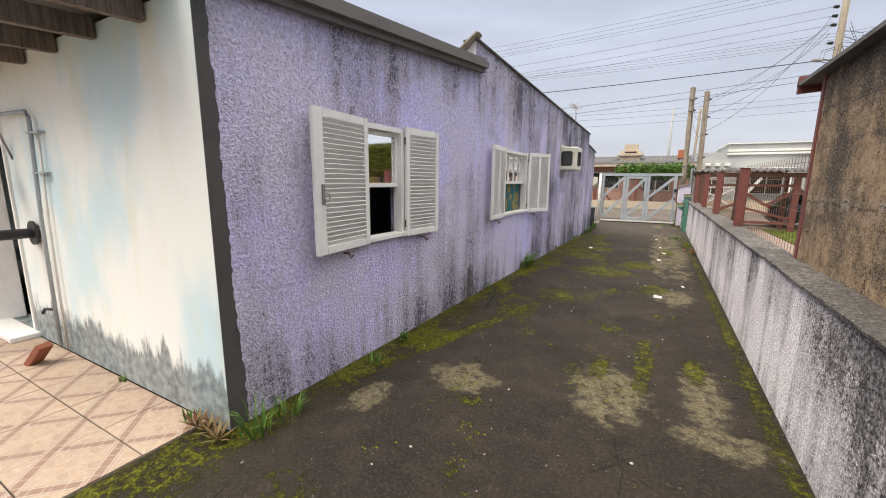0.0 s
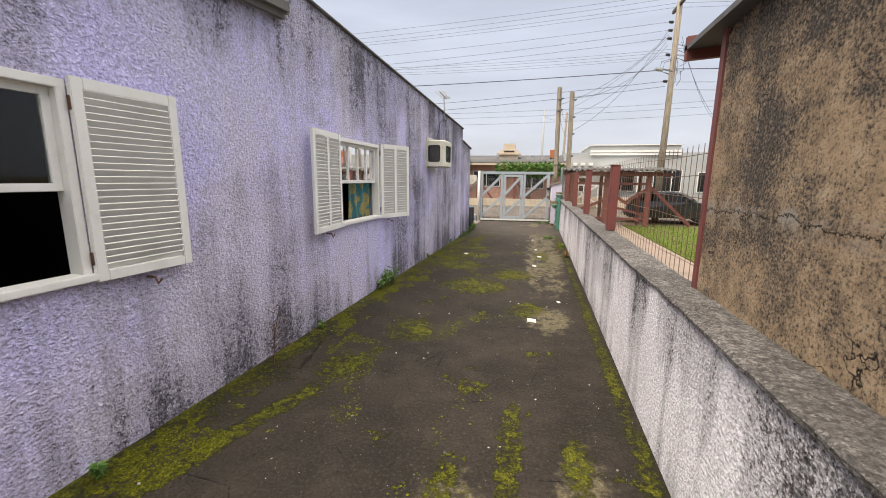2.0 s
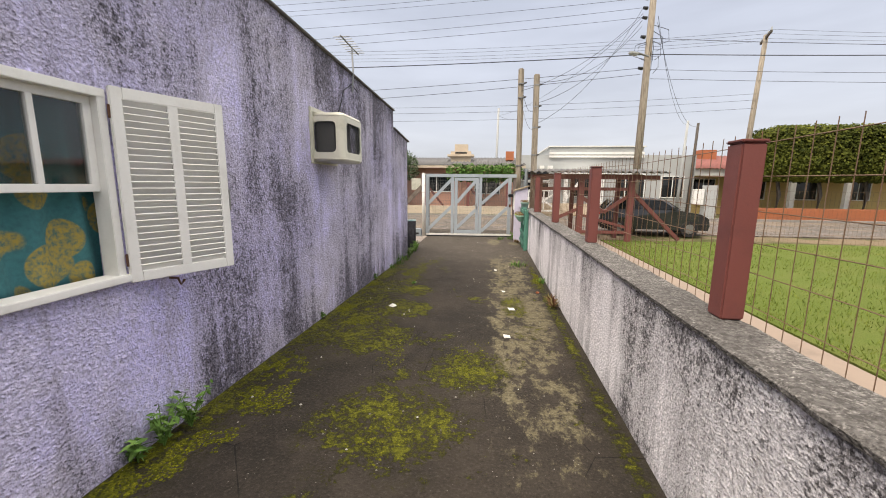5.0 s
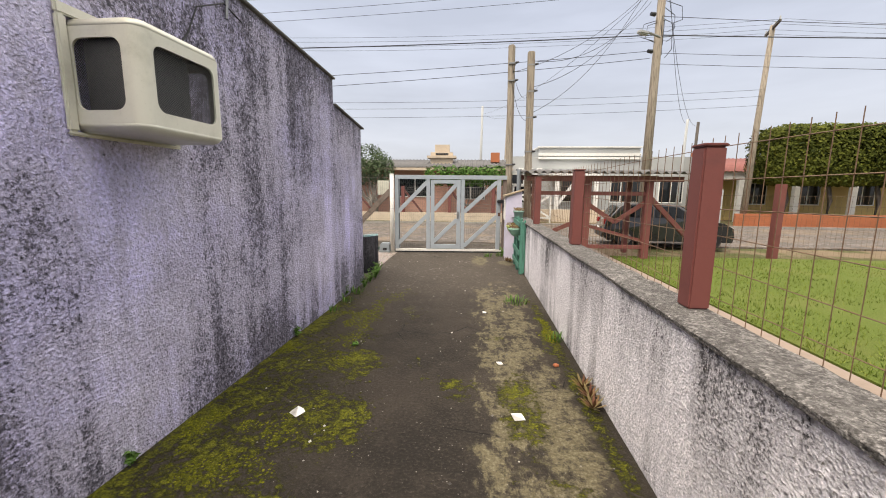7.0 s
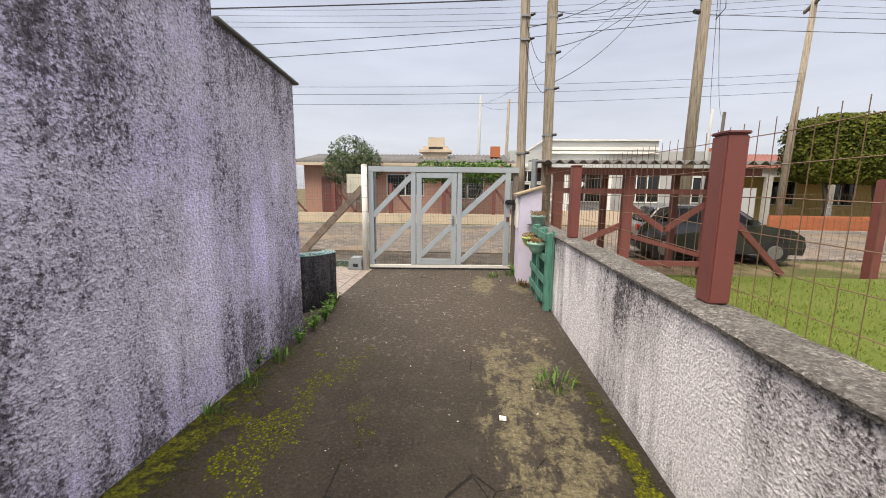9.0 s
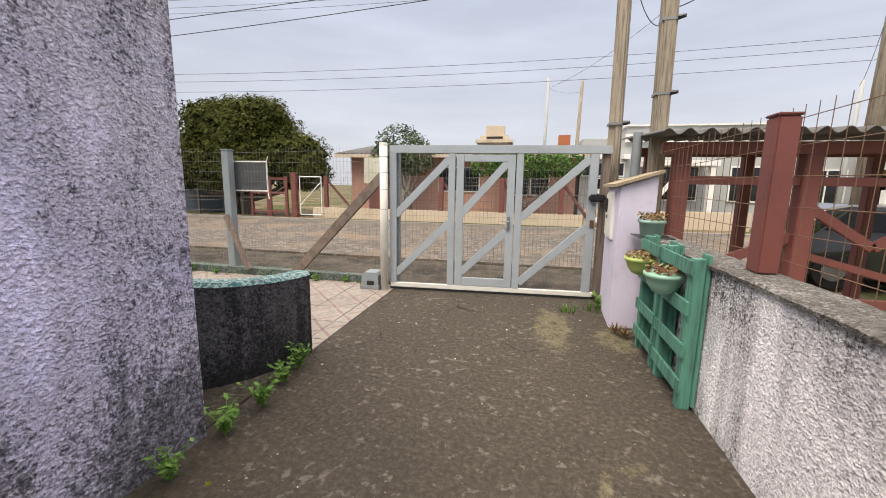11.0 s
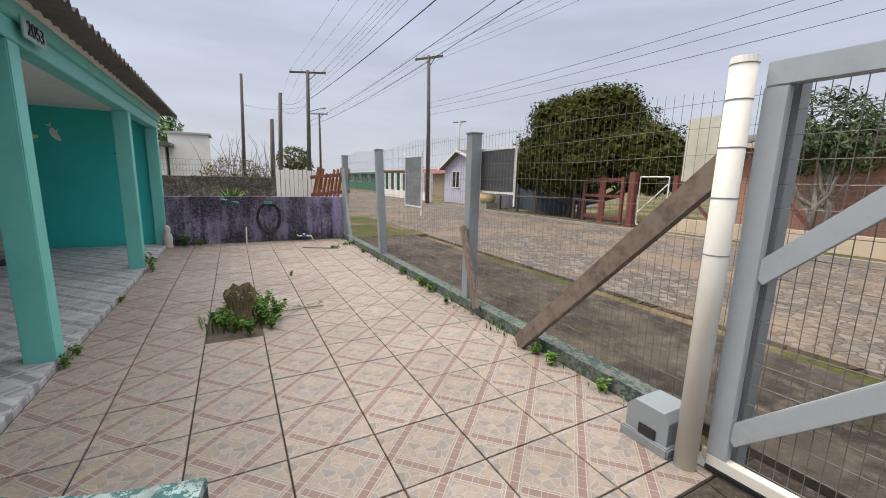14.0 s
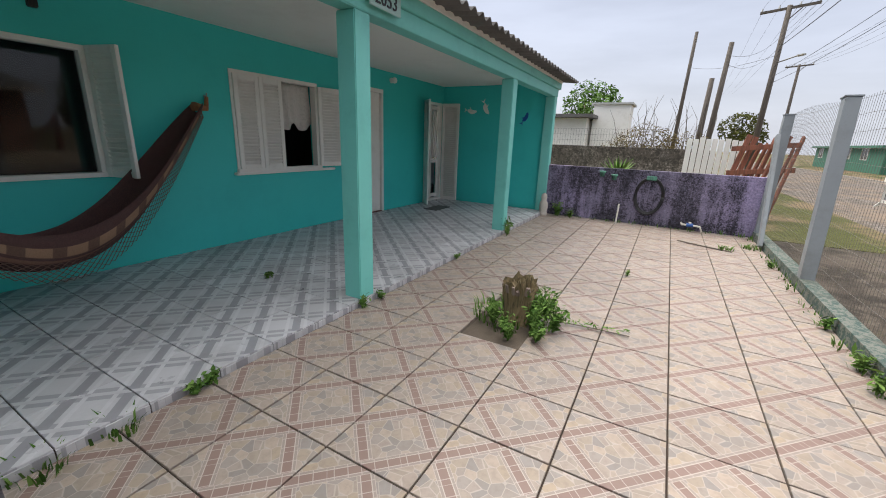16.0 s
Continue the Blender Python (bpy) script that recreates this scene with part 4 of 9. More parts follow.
for x in (-0.3, 1.42):
    part("shutter_catch", tube([m @ Vector(p) for p in ((x, 0.0, -0.05), (x, 0.06, -0.05), (x, 0.08, -0.09), (x + 0.02, 0.09, -0.06))], 0.008), M_RUST, w2, "rusty iron shutter catch")


def curtain(name, m, w, h, folds, depth, material, label, sag=0.0):
    bm = bmesh.new()
    nx, nz = folds * 10, 12
    rows = []
    for j in range(nz + 1):
        z = h * j / nz
        rows.append([bm.verts.new(m @ Vector((w * i / nx + 0.02 * math.sin(5 * z + i * 0.2), depth * math.sin(2 * math.pi * i / 10 + 0.8 * math.sin(z * 3)), z + (sag * math.sin(math.pi * ((i % 20) / 20)) if j == 0 else 0)))) for i in range(nx + 1)])
    for a, b in zip(rows, rows[1:]):
        for i in range(nx):
            bm.faces.new((a[i], a[i + 1], b[i + 1], b[i]))
    ob = solo(name, bm, material, label, "curtain", smooth=True)
    md = ob.modifiers.new("cloth", "SOLIDIFY")
    md.thickness = 0.003
    return ob


def patched(name, a, b, c, scale):
    k = Nodes(name, 0.9)
    v = k.voronoi(scale, "F1", 0)
    k.colour(k.mix(k.mask(k.noise(40, 3), 0.3, 0.8), k.mix(k.mask(v, 0.50, 0.46), a, b), c))
    return k.m


curtain("curtain", m @ pose(0.42, -0.13, -0.02), 0.74, 1.05, 4, 0.02, patched("teal_print_cloth", (0.04, 0.17, 0.18), (0.36, 0.27, 0.05), (0.03, 0.12, 0.13), 4.2), "teal curtain with round yellow patches behind the sash")
curtain("curtain", m @ pose(0.04, -0.13, -0.02), 0.10, 1.05, 1, 0.025, patched("teal_print_cloth_side", (0.04, 0.17, 0.18), (0.36, 0.27, 0.05), (0.03, 0.12, 0.13), 4.2), "gathered edge of the teal curtain")

# ---------------------------------------------------------------- air conditioner cover
M_CREAM = paint("cream_fibreglass", (0.66, 0.64, 0.53), (0.30, 0.29, 0.20), 0.45, 0.35, 4.0, 0.08)


def rounded(w, h, r, n=5):
    pts = []
    for cx, cz, a0 in ((w / 2 - r, h / 2 - r, 0), (-w / 2 + r, h / 2 - r, 90), (-w / 2 + r, -h / 2 + r, 180), (w / 2 - r, -h / 2 + r, 270)):
        for i in range(n + 1):
            a = radians(a0 + 90 * i / n)
            pts.append((cx + r * math.cos(a), cz + r * math.sin(a)))
    return pts


def holed_panel(m, w, h, hw, hh, cx=0.0, cz=0.0, thick=0.012):
    """A plate in local x, z with a rounded opening."""
    bm = bmesh.new()
    inner = [(x + cx, z + cz) for x, z in rounded(hw, hh, 0.05)]
    outer = rounded(w, h, 0.002)
    rings = []
    for y in (0, -thick):
        rings.append([[bm.verts.new(m @ Vector((x, y, z))) for x, z in outer], [bm.verts.new(m @ Vector((x, y, z))) for x, z in inner]])
    n = len(inner)
    for i in range(n):
        j = (i + 1) % n
        (o, a), (p, b) = rings
        bm.faces.new((o[i], o[j], a[j], a[i]))
        bm.faces.new((p[i], b[i], b[j], p[j]))
        bm.faces.new((a[i], a[j], b[j], b[i]))
        bm.faces.new((o[i], p[i], p[j], o[j]))
    return bm


def lozenge(m, w, h, step=0.018, r=0.0012):
    """Expanded metal: crossing slanted wires in local x, z."""
    bm = bmesh.new()
    n = int((w + h * 1.8) / step)
    for sgn in (1, -1):
        for i in range(n):
            c = -h * 0.9 + i * step
            pts = []
            for z in (-h / 2, h / 2):
                pts.append((c - w / 2 + (z + h / 2) * 1.0, z))
            (x0, z0), (x1, z1) = pts
            if x0 < -w / 2:
                z0 += (-w / 2 - x0) * (z1 - z0) / (x1 - x0)
                x0 = -w / 2
            if x1 > w / 2:
                z1 -= (x1 - w / 2) * (z1 - z0) / max(x1 - x0, 1e-6)
                x1 = w / 2
            if x1 <= x0 or z1 <= z0:
                continue
            rod(m @ Vector((sgn * x0, 0, z0)), m @ Vector((sgn * x1, 0, z1)), r, r, 3, bm)
    return bm


AC0, AC1, ACO, ACZ0, ACZ1 = 8.00, 8.60, 0.375, 1.885, 2.33
ac = thing("air_conditioner", tuple(on_wall(8.25, 0, 1.86)), "cream fibreglass air conditioner hood with mesh sides on the wall", "air conditioner")
aw, ah = AC1 - AC0, ACZ1 - ACZ0
mz = (ACZ0 + ACZ1) / 2
CR = 0.065
part("front_panel", holed_panel(wall_pose((AC0 + AC1) / 2, ACO, mz), aw - 2 * CR, ah, aw * 0.72, ah * 0.72, 0, 0.005), M_CREAM, ac)
part("front_mesh", lozenge(wall_pose((AC0 + AC1) / 2, ACO - 0.014, mz + 0.005), aw * 0.72, ah * 0.72, 0.013, 0.0011), M_BLACK, ac, "black expanded metal mesh")
for s, sg in ((AC0, -1), (AC1, 1)):
    mm = wall_pose(s, (ACO - CR) / 2, mz) @ pose(0, 0, 0, 0, 0, 90 if sg > 0 else -90) @ pose(0, 0, 0, 0, 0, 180)
    part("side_panel", holed_panel(mm, ACO - CR, ah, ACO * 0.68, ah * 0.74, 0, 0.005), M_CREAM, ac)
    part("side_mesh", lozenge(mm @ pose(0, -0.014, 0.005), ACO * 0.68, ah * 0.74, 0.013, 0.0011), M_BLACK, ac, "black expanded metal mesh")


def hood_lid(z, rise):
    """Lid of the hood: front corners round, outer edge rolled over."""
    plan = [(AC0, 0.0)]
    for cx, a0 in ((AC0 + CR, 180), (AC1 - CR, 90)):
        plan += [(cx + CR * math.cos(radians(a0 - 10 * i)), ACO - CR + CR * math.sin(radians(a0 - 10 * i))) for i in range(10)]
    plan.append((AC1, 0.0))
    bm, rings = bmesh.new(), []
    mid_s = (AC0 + AC1) / 2
    for shrink, up in ((0.0, 0.0), (0.004, 0.35), (0.016, 0.75), (0.038, 1.0)):
        kx, ko = 1 - 2 * shrink / (AC1 - AC0), 1 - shrink / ACO
        rings.append([bm.verts.new(on_wall(mid_s + (p - mid_s) * kx, o * ko, z + rise * up)) for p, o in plan])
    for a, b in zip(rings, rings[1:]):
        for i in range(len(plan)):
            j = (i + 1) % len(plan)
            bm.faces.new((a[i], a[j], b[j], b[i]))
    bm.faces.new(rings[0][::-1])
    bm.faces.new(rings[-1])
    return bm


part("top_panel", hood_lid(ACZ1, 0.045), M_CREAM, ac, smooth=True)
part("bottom_panel", hood_lid(ACZ0, -0.04), M_CREAM, ac, smooth=True)
for s, a0 in ((AC0 + CR, 90), (AC1 - CR, 0)):
    bm = bmesh.new()
    arcs = []
    for z in (ACZ0, ACZ1):
        arcs.append([bm.verts.new(on_wall(s + r * math.cos(radians(a0 + 9 * i)), ACO - CR + r * math.sin(radians(a0 + 9 * i)), z)) for r in (CR, CR - 0.012) for i in range(11)])
    for i in range(10):
        for o in (0, 11):
            bm.faces.new((arcs[0][o + i], arcs[0][o + i + 1], arcs[1][o + i + 1], arcs[1][o + i]))
    part("corner_moulding", bm, M_CREAM, ac, smooth=True)
fl = bmesh.new()
for (a, b, c, d) in ((AC0 - 0.05, AC1 + 0.05, ACZ0 - 0.06, ACZ0 - 0.04), (AC0 - 0.05, AC1 + 0.05, ACZ1 + 0.045, ACZ1 + 0.10), (AC0 - 0.05, AC0 - 0.001, ACZ0 - 0.04, ACZ1 + 0.045), (AC1 + 0.001, AC1 + 0.05, ACZ0 - 0.04, ACZ1 + 0.045)):
    slab(wall_pose((a + b) / 2, 0.014, (c + d) / 2), b - a, 0.026, d - c, 0.008, fl)
part("wall_flange", fl, M_CREAM, ac)
part("compressor", slab(wall_pose((AC0 + AC1) / 2 - 0.05, 0.15, mz), 0.42, 0.26, 0.40, 0.03), paint("grey_machine", (0.12, 0.12, 0.11), (0.05, 0.05, 0.05), 0.6, 0.5), ac, "dim grey machine behind the mesh")

# antenna and its cable on the wall top
an = thing("antenna", tuple(on_wall(-0.2 + 9.45, 0.0, 3.0)), "small grey roof antenna on a bent mast", "antenna")
part("mast", tube([on_wall(-0.2 + 9.42, 0.02, 2.85), on_wall(-0.2 + 9.45, 0.03, 3.15), on_wall(-0.2 + 9.5, 0.0, 3.45)], 0.012), M_STEEL, an)
part("boom", rod(on_wall(-0.2 + 9.1, 0.0, 3.47), on_wall(-0.2 + 9.75, 0.0, 3.44), 0.009), M_STEEL, an)
for i in range(8):
    part("element", rod(on_wall(-0.2 + 9.14 + 0.08 * i, -0.11, 3.468 - 0.004 * i), on_wall(-0.2 + 9.14 + 0.08 * i, 0.11, 3.468 - 0.004 * i), 0.005), M_STEEL, an)
solo("antenna_cable", tube([on_wall(s, 0.02, z) for s, z in ((9.42, 2.9), (9.2, 2.95), (8.9, 2.80), (8.8, 2.6), (8.72, 2.5))], 0.006), M_CABLE, "black antenna cable hanging down the wall", "cable")

# ---------------------------------------------------------------- curved wall stub beside the porch
def stub():
    bm = bmesh.new()
    pts = []
    keys = [Vector(p) for p in ((-1.92, 15.02, 0), (-1.955, 14.82, 0), (-2.01, 14.65, 0), (-2.10, 14.48, 0), (-2.22, 14.34, 0), (-2.34, 14.25, 0), (-2.44, 14.20, 0), (-2.52, 14.17, 0))]
    for i in range(15):
        a = i / 2
        k = min(int(a), 6)
        pts.append(keys[k].lerp(keys[k + 1], a - k))
    rows = []
    for i, p in enumerate(pts):
        q = pts[min(i + 1, 14)] - pts[max(i - 1, 0)]
        n = Vector((q.y, -q.x, 0)).normalized()
        h = 0.68 + 0.10 * ((i / 14) ** 1.5)
        rows.append((p, p + n * 0.15, h))
    quad = []
    for a, b, h in rows:
        quad.append([bm.verts.new(Vector((c.x, c.y, z))) for c, z in ((a, 0), (a, h), (b, h), (b, 0))])
    for a, b in zip(quad, quad[1:]):
        for k in range(4):
            bm.faces.new((a[k], a[(k + 1) % 4], b[(k + 1) % 4], b[k]))
    bm.faces.new(quad[0][::-1])
    bm.faces.new(quad[-1])
    cap = bmesh.new()
    quad = []
    for a, b, h in rows:
        d = (b - a).normalized() * 0.008
        quad.append([cap.verts.new(Vector((c.x, c.y, z))) for c, z in ((a - d, h), (a + d * 1.5, h + 0.03), (b - d * 1.5, h + 0.03), (b + d, h))])
    for a, b in zip(quad, quad[1:]):
        for k in range(4):
            cap.faces.new((a[k], a[(k + 1) % 4], b[(k + 1) % 4], b[k]))
    cap.faces.new(quad[0][::-1])
    cap.faces.new(quad[-1])
    return bm, cap


def flaking(name, colour, under, scale=16):
    k = Nodes(name, 0.8)
    n = k.noise(scale, 6, 0.75)
    c = k.mix(k.mask(n, 0.47, 0.53), colour, under)
    c = k.mix(k.math("MULTIPLY", k.mask(k.noise(5, 5), 0.5, 0.7), 0.6), c, (0.05, 0.06, 0.05))
    k.colour(c)
    k.bump(n, 0.5, 0.006)
    return k.m


M_FLAKE = flaking("flaking_teal_paint", (0.035, 0.13, 0.135), (0.34, 0.44, 0.43), 36)
M_KERB = flaking("flaking_kerb_paint", (0.035, 0.070, 0.062), (0.14, 0.15, 0.13), 24)
stub_bm, cap_bm = stub()
solo("stub_apron", prism([(-1.95, 13.93, -0.01), (-1.95, 15.0, -0.01), (-1.99, 14.70, -0.01), (-2.08, 14.52, -0.01), (-2.20, 14.38, -0.01), (-2.34, 14.28, -0.01), (-2.52, 14.20, -0.01), (-2.52, 13.96, -0.01), (-2.06, 13.956, -0.01), (-2.06, 13.93, -0.01)], (0, 0, 0.022)), M_DRIVE, "dark concrete at the foot of the curved stub", "floor", kind="structure")
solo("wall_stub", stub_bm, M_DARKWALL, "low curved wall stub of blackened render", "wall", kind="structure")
solo("stub_cap", cap_bm, M_FLAKE, "flaking light teal paint on the stub's top", "trim", kind="structure")
bpy.data.objects["kerb_fence"].data.materials[0] = M_KERB

# ---------------------------------------------------------------- sliding gate
G0, G1 = Vector((-2.0, 17.19, 0)), Vector((0.66, 17.36, 0))
GU = (G1 - G0).normalized()
GN = Vector((GU.y, -GU.x, 0))


def on_gate(s, z, off=0.0):
    return G0 + GU * s + GN * off + Vector((0, 0, z))


def gbar(s0, z0, s1, z1, w, d=0.05, off=0.0, bm=None):
    """A flat bar in the gate's plane, w wide in it and d thick."""
    p, q = on_gate(s0, z0, off), on_gate(s1, z1, off)
    z = (q - p).normalized()
    y = GN
    x = y.cross(z)
    mm = Matrix((x, y, z)).transposed().to_4x4()
    return slab(Matrix.Translation((p + q) / 2) @ mm, w, d, (q - p).length, 0.004, bm)


gate = thing("sliding_gate", tuple(on_gate(1.33, 0.03)), "grey painted steel sliding gate with wire mesh and a wicket door", "gate")
part("top_rail", gbar(0.0, 1.885, 2.78, 1.885, 0.10, 0.055), M_GREYPAINT, gate)
part("bottom_rail", gbar(0.0, 0.065, 2.68, 0.065, 0.06, 0.05), M_PVC, gate, "whitish bottom rail")
for gx0, gw in ((0.04, 0.09), (0.828, 0.088), (1.692, 0.086), (2.585, 0.10)):
    part("stile", gbar(gx0, 0.095, gx0, 1.835, gw), M_GREYPAINT, gate)
for a in ((0.07, 0.22, 0.80, 0.94), (0.07, 1.02, 0.80, 1.77), (1.73, 0.17, 2.54, 0.93), (1.73, 1.03, 2.54, 1.78)):
    part("brace", gbar(*a, 0.095, 0.035), M_GREYPAINT, gate)
wk = part("wicket_door", gbar(0.936, 0.10, 0.936, 1.82, 0.096, 0.045), M_GREYPAINT, gate)
part("stile", gbar(1.588, 0.10, 1.588, 1.82, 0.096, 0.045), M_GREYPAINT, wk)
part("rail", gbar(0.985, 1.775, 1.539, 1.775, 0.09, 0.044), M_GREYPAINT, wk)
part("rail", gbar(0.985, 0.155, 1.539, 0.155, 0.11, 0.044), M_GREYPAINT, wk)
part("brace", gbar(0.97, 0.28, 1.545, 0.84, 0.095, 0.035), M_GREYPAINT, wk)
part("brace", gbar(0.97, 1.07, 1.545, 1.73, 0.095, 0.035), M_GREYPAINT, wk)
part("lock_plate", gbar(1.575, 0.86, 1.575, 1.04, 0.035, 0.012, 0.03), M_STEEL, wk, "scratched steel lock plate")
part("door_handle", tube([on_gate(1.575, 0.98, 0.03), on_gate(1.575, 0.98, 0.075), on_gate(1.47, 0.985, 0.08)], 0.010), M_STEEL, wk, "steel lever handle")
part("wire_mesh", wires(on_gate(0.05, 0, -0.03), GU, 2.6, 0.1, 1.84, 0.05, 0.10, 0.0017), M_GREYWIRE, gate)
part("gear_rack", gbar(0.0, 0.025, 2.72, 0.025, 0.03, 0.025, 0.02), M_BLACK, gate, "dark toothed gear rack")
part("lock_box", slab(Matrix.Translation(on_gate(2.64, 1.30, 0.05)) @ pose(0, 0, 0, 0, 0, 3.6), 0.20, 0.08, 0.09, 0.02), M_BLACK, gate, "dark electric lock")
part("latch_plate", slab(Matrix.Translation(on_gate(2.60, 0.98, 0.03)) @ pose(0, 0, 0, 0, 0, 3.6), 0.05, 0.02, 0.09, 0.003), M_RUST, gate, "rust-stained latch plate")
solo("gate_track", slab(Matrix.Translation(on_gate(1.35, 0.006)) @ pose(0, 0, 0, 0, 0, 3.6), 2.9, 0.05, 0.012), M_STEEL, "worn steel ground track of the gate", "track")
solo("gate_jamb", slab(Matrix.Translation(on_gate(2.735, 0.97, -0.06)) @ pose(0, 0, 0, 0, 0, 3.6), 0.09, 0.09, 1.94, 0.006), M_PLANK, "weathered brown gate jamb post", "post")
solo("gate_post", slab(Matrix.Translation((-1.955, 17.30, 0.95)), 0.10, 0.10, 1.90, 0.006), M_GREYPOST, "grey steel post beside the white pipe", "post")
pv = thing("pipe_post", (-2.06, 17.10, 0), "upright white plastic pipe used as a post", "pipe")
part("pipe", rod((-2.06, 17.10, 0.0), (-2.06, 17.10, 1.93), 0.052, 0.052, 20), M_PVC, pv, smooth=True)
part("end_cap", rod((-2.06, 17.10, 1.93), (-2.06, 17.10, 1.96), 0.056, 0.05, 20), M_PVC, pv)
for z in (1.1, 1.36, 1.58, 1.78):
    part("joint_line", rod((-2.06, 17.10, z), (-2.06, 17.10, z + 0.006), 0.0535, 0.0535, 20), M_GREYPOST, pv)
mo = thing("gate_motor", (-2.26, 17.18, 0), "grey plastic gate motor housing on the tiles", "gate motor")
part("housing", prism([(-2.38, 17.06, 0.06), (-2.14, 17.06, 0.06), (-2.14, 17.06, 0.19), (-2.17, 17.06, 0.235), (-2.34, 17.06, 0.235), (-2.38, 17.06, 0.19)], (0, 0.22, 0)), M_GREYPOST, mo)
part("base", box(-2.40, -2.12, 17.04, 17.29, 0.0, 0.06, 0.008), M_GREYPOST, mo)
part("cover_plate", box(-2.30, -2.20, 17.05, 17.06, 0.05, 0.12, 0.004), M_BLACK, mo)

# ---------------------------------------------------------------- meter pillar, pallets and pots
mp = thing("meter_pillar", (0.9, 16.7, 0), "pale lilac rendered pillar with a meter cabinet and sloping stone top", "pillar")
pb = bmesh.new()
base = [(0.715, 17.08), (0.68, 16.30), (1.03, 16.34), (1.08, 17.08)]
lo = [pb.verts.new((x, y, 0)) for x, y in base]
hi = [pb.verts.new((x, y, z)) for (x, y), z in zip(base, (1.44, 1.44, 1.56, 1.56))]
pb.faces.new(lo[::-1]), pb.faces.new(hi)
for i in range(4):
    pb.faces.new((lo[i], lo[(i + 1) % 4], hi[(i + 1) % 4], hi[i]))
bmesh.ops.bevel(pb, geom=pb.edges[:], offset=0.012, segments=2, affect="EDGES")
part("shaft", pb, M_PILLAR, mp)
cb = bmesh.new()
lo = [cb.verts.new((x, y, z)) for x, y, z in ((0.66, 17.12, 1.435), (0.62, 16.25, 1.435), (1.06, 16.29, 1.575), (1.12, 17.12, 1.575))]
hi = [cb.verts.new(v.co + Vector((0, 0, 0.03))) for v in lo]
cb.faces.new(lo[::-1]), cb.faces.new(hi)
for i in range(4):
    cb.faces.new((lo[i], lo[(i + 1) % 4], hi[(i + 1) % 4], hi[i]))
part("stone_top", cb, paint("ochre_stone_slab", (0.34, 0.27, 0.18), (0.12, 0.11, 0.08), 0.7, 0.9, 4.0, 0.5), mp, "thin ochre stone slab")
mm = Matrix.Translation((0.698, 16.72, 1.14)) @ pose(0, 0, 0, 0, 0, 87.4)
mc = part("meter_cabinet", slab(mm, 0.42, 0.05, 0.50, 0.008), M_WHITE, mp, "cream metal meter cabinet")
part("cabinet_door", slab(mm @ pose(0, 0.028, 0), 0.36, 0.015, 0.44, 0.005), M_PVC, mc)
part("meter_window", slab(mm @ pose(0.09, 0.038, 0.10), 0.11, 0.012, 0.15, 0.02), M_BLACK, mc, "dark meter window")
part("knob", slab(mm @ pose(0.02, 0.042, -0.02), 0.02, 0.02, 0.04, 0.004), M_STEEL, mc)


def pallet(y0, y1, x, label):
    p = thing("pallet", (x, y0, 0), label, "pallet", "green pallets on the low wall")
    for y in (y0, y1):
        part("upright", box(x - 0.10, x - 0.02, y - 0.035, y + 0.035, 0.0, 1.0 + 0.02 * (y == y1), 0.006), M_PALLET, p)
        part("back_board", box(x - 0.02, x, y - 0.055, y + 0.055, 0.03, 1.03, 0.004), M_PALLET, p)
    for z in (0.12, 0.36, 0.64, 0.90):
        part("slat", box(x - 0.118, x - 0.102, y0 - 0.06, y1 + 0.06, z, z + 0.095, 0.004), M_PALLET, p)
        part("slat", box(x - 0.102, x - 0.02, y0 + 0.035, y1 - 0.035, z - 0.012, z + 0.006, 0.003), M_PALLET, p)
    return p


pallet(14.86, 15.30, 0.925, "green painted pallet standing as a planter against the low wall")
pallet(15.46, 15.86, 0.93, "second green pallet, its slats as plant shelves")


def pot(profile, at, material, label, group="pots by the gate", squash=1.0):
    t = thing("plant_pot", at, label, "plant pot", group)
    b = lathe(profile, (0, 0, 0), 24)
    b.transform(Matrix.Translation(at) @ Matrix.Diagonal((squash, 1, 1, 1)))
    part("bowl", b, material, t, smooth=True)
    r, z = profile[-1]
    so = lathe([(r * 0.2, z - 0.012), (r * 0.93, z - 0.01)], (0, 0, 0), 16)
    so.transform(Matrix.Translation(at) @ Matrix.Diagonal((squash, 1, 1, 1)))
    part("soil", so, paint("potting_soil", (0.06, 0.045, 0.03), (0.02, 0.02, 0.02), 0.6, 1.0, 20, 0.6), t)
    return t


BOWL = [(0.03, 0.0), (0.07, 0.02), (0.10, 0.065), (0.12, 0.12), (0.128, 0.125), (0.133, 0.152), (0.12, 0.152)]
TROUGH = [(0.085, 0.0), (0.09, 0.005), (0.108, 0.12), (0.12, 0.125), (0.12, 0.15), (0.108, 0.15)]
M_MINT = paint("mint_plastic", (0.30, 0.52, 0.40), (0.2, 0.33, 0.27), 0.4, 0.4, 5, 0.05)
M_LIME = paint("lime_plastic", (0.45, 0.55, 0.16), (0.3, 0.36, 0.12), 0.4, 0.4, 5, 0.05)
M_SAGE = paint("sage_plastic", (0.27, 0.42, 0.35), (0.2, 0.28, 0.24), 0.4, 0.4, 5, 0.05)
POTS = [pot(BOWL, (0.76, 15.10, 0.70), M_MINT, "mint half-round wall pot with reddish succulents"),
        pot(BOWL, (0.77, 15.72, 0.70), M_LIME, "lime wall pot full of reddish succulents"),
        pot(TROUGH, (0.94, 16.12, 0.99), M_SAGE, "sage green trough with drying succulents on the wall top")]
solo("pot_tray", box(0.80, 1.10, 15.95, 16.29, 0.985, 0.99), M_BLACK, "thin black tray under the trough", "tray")

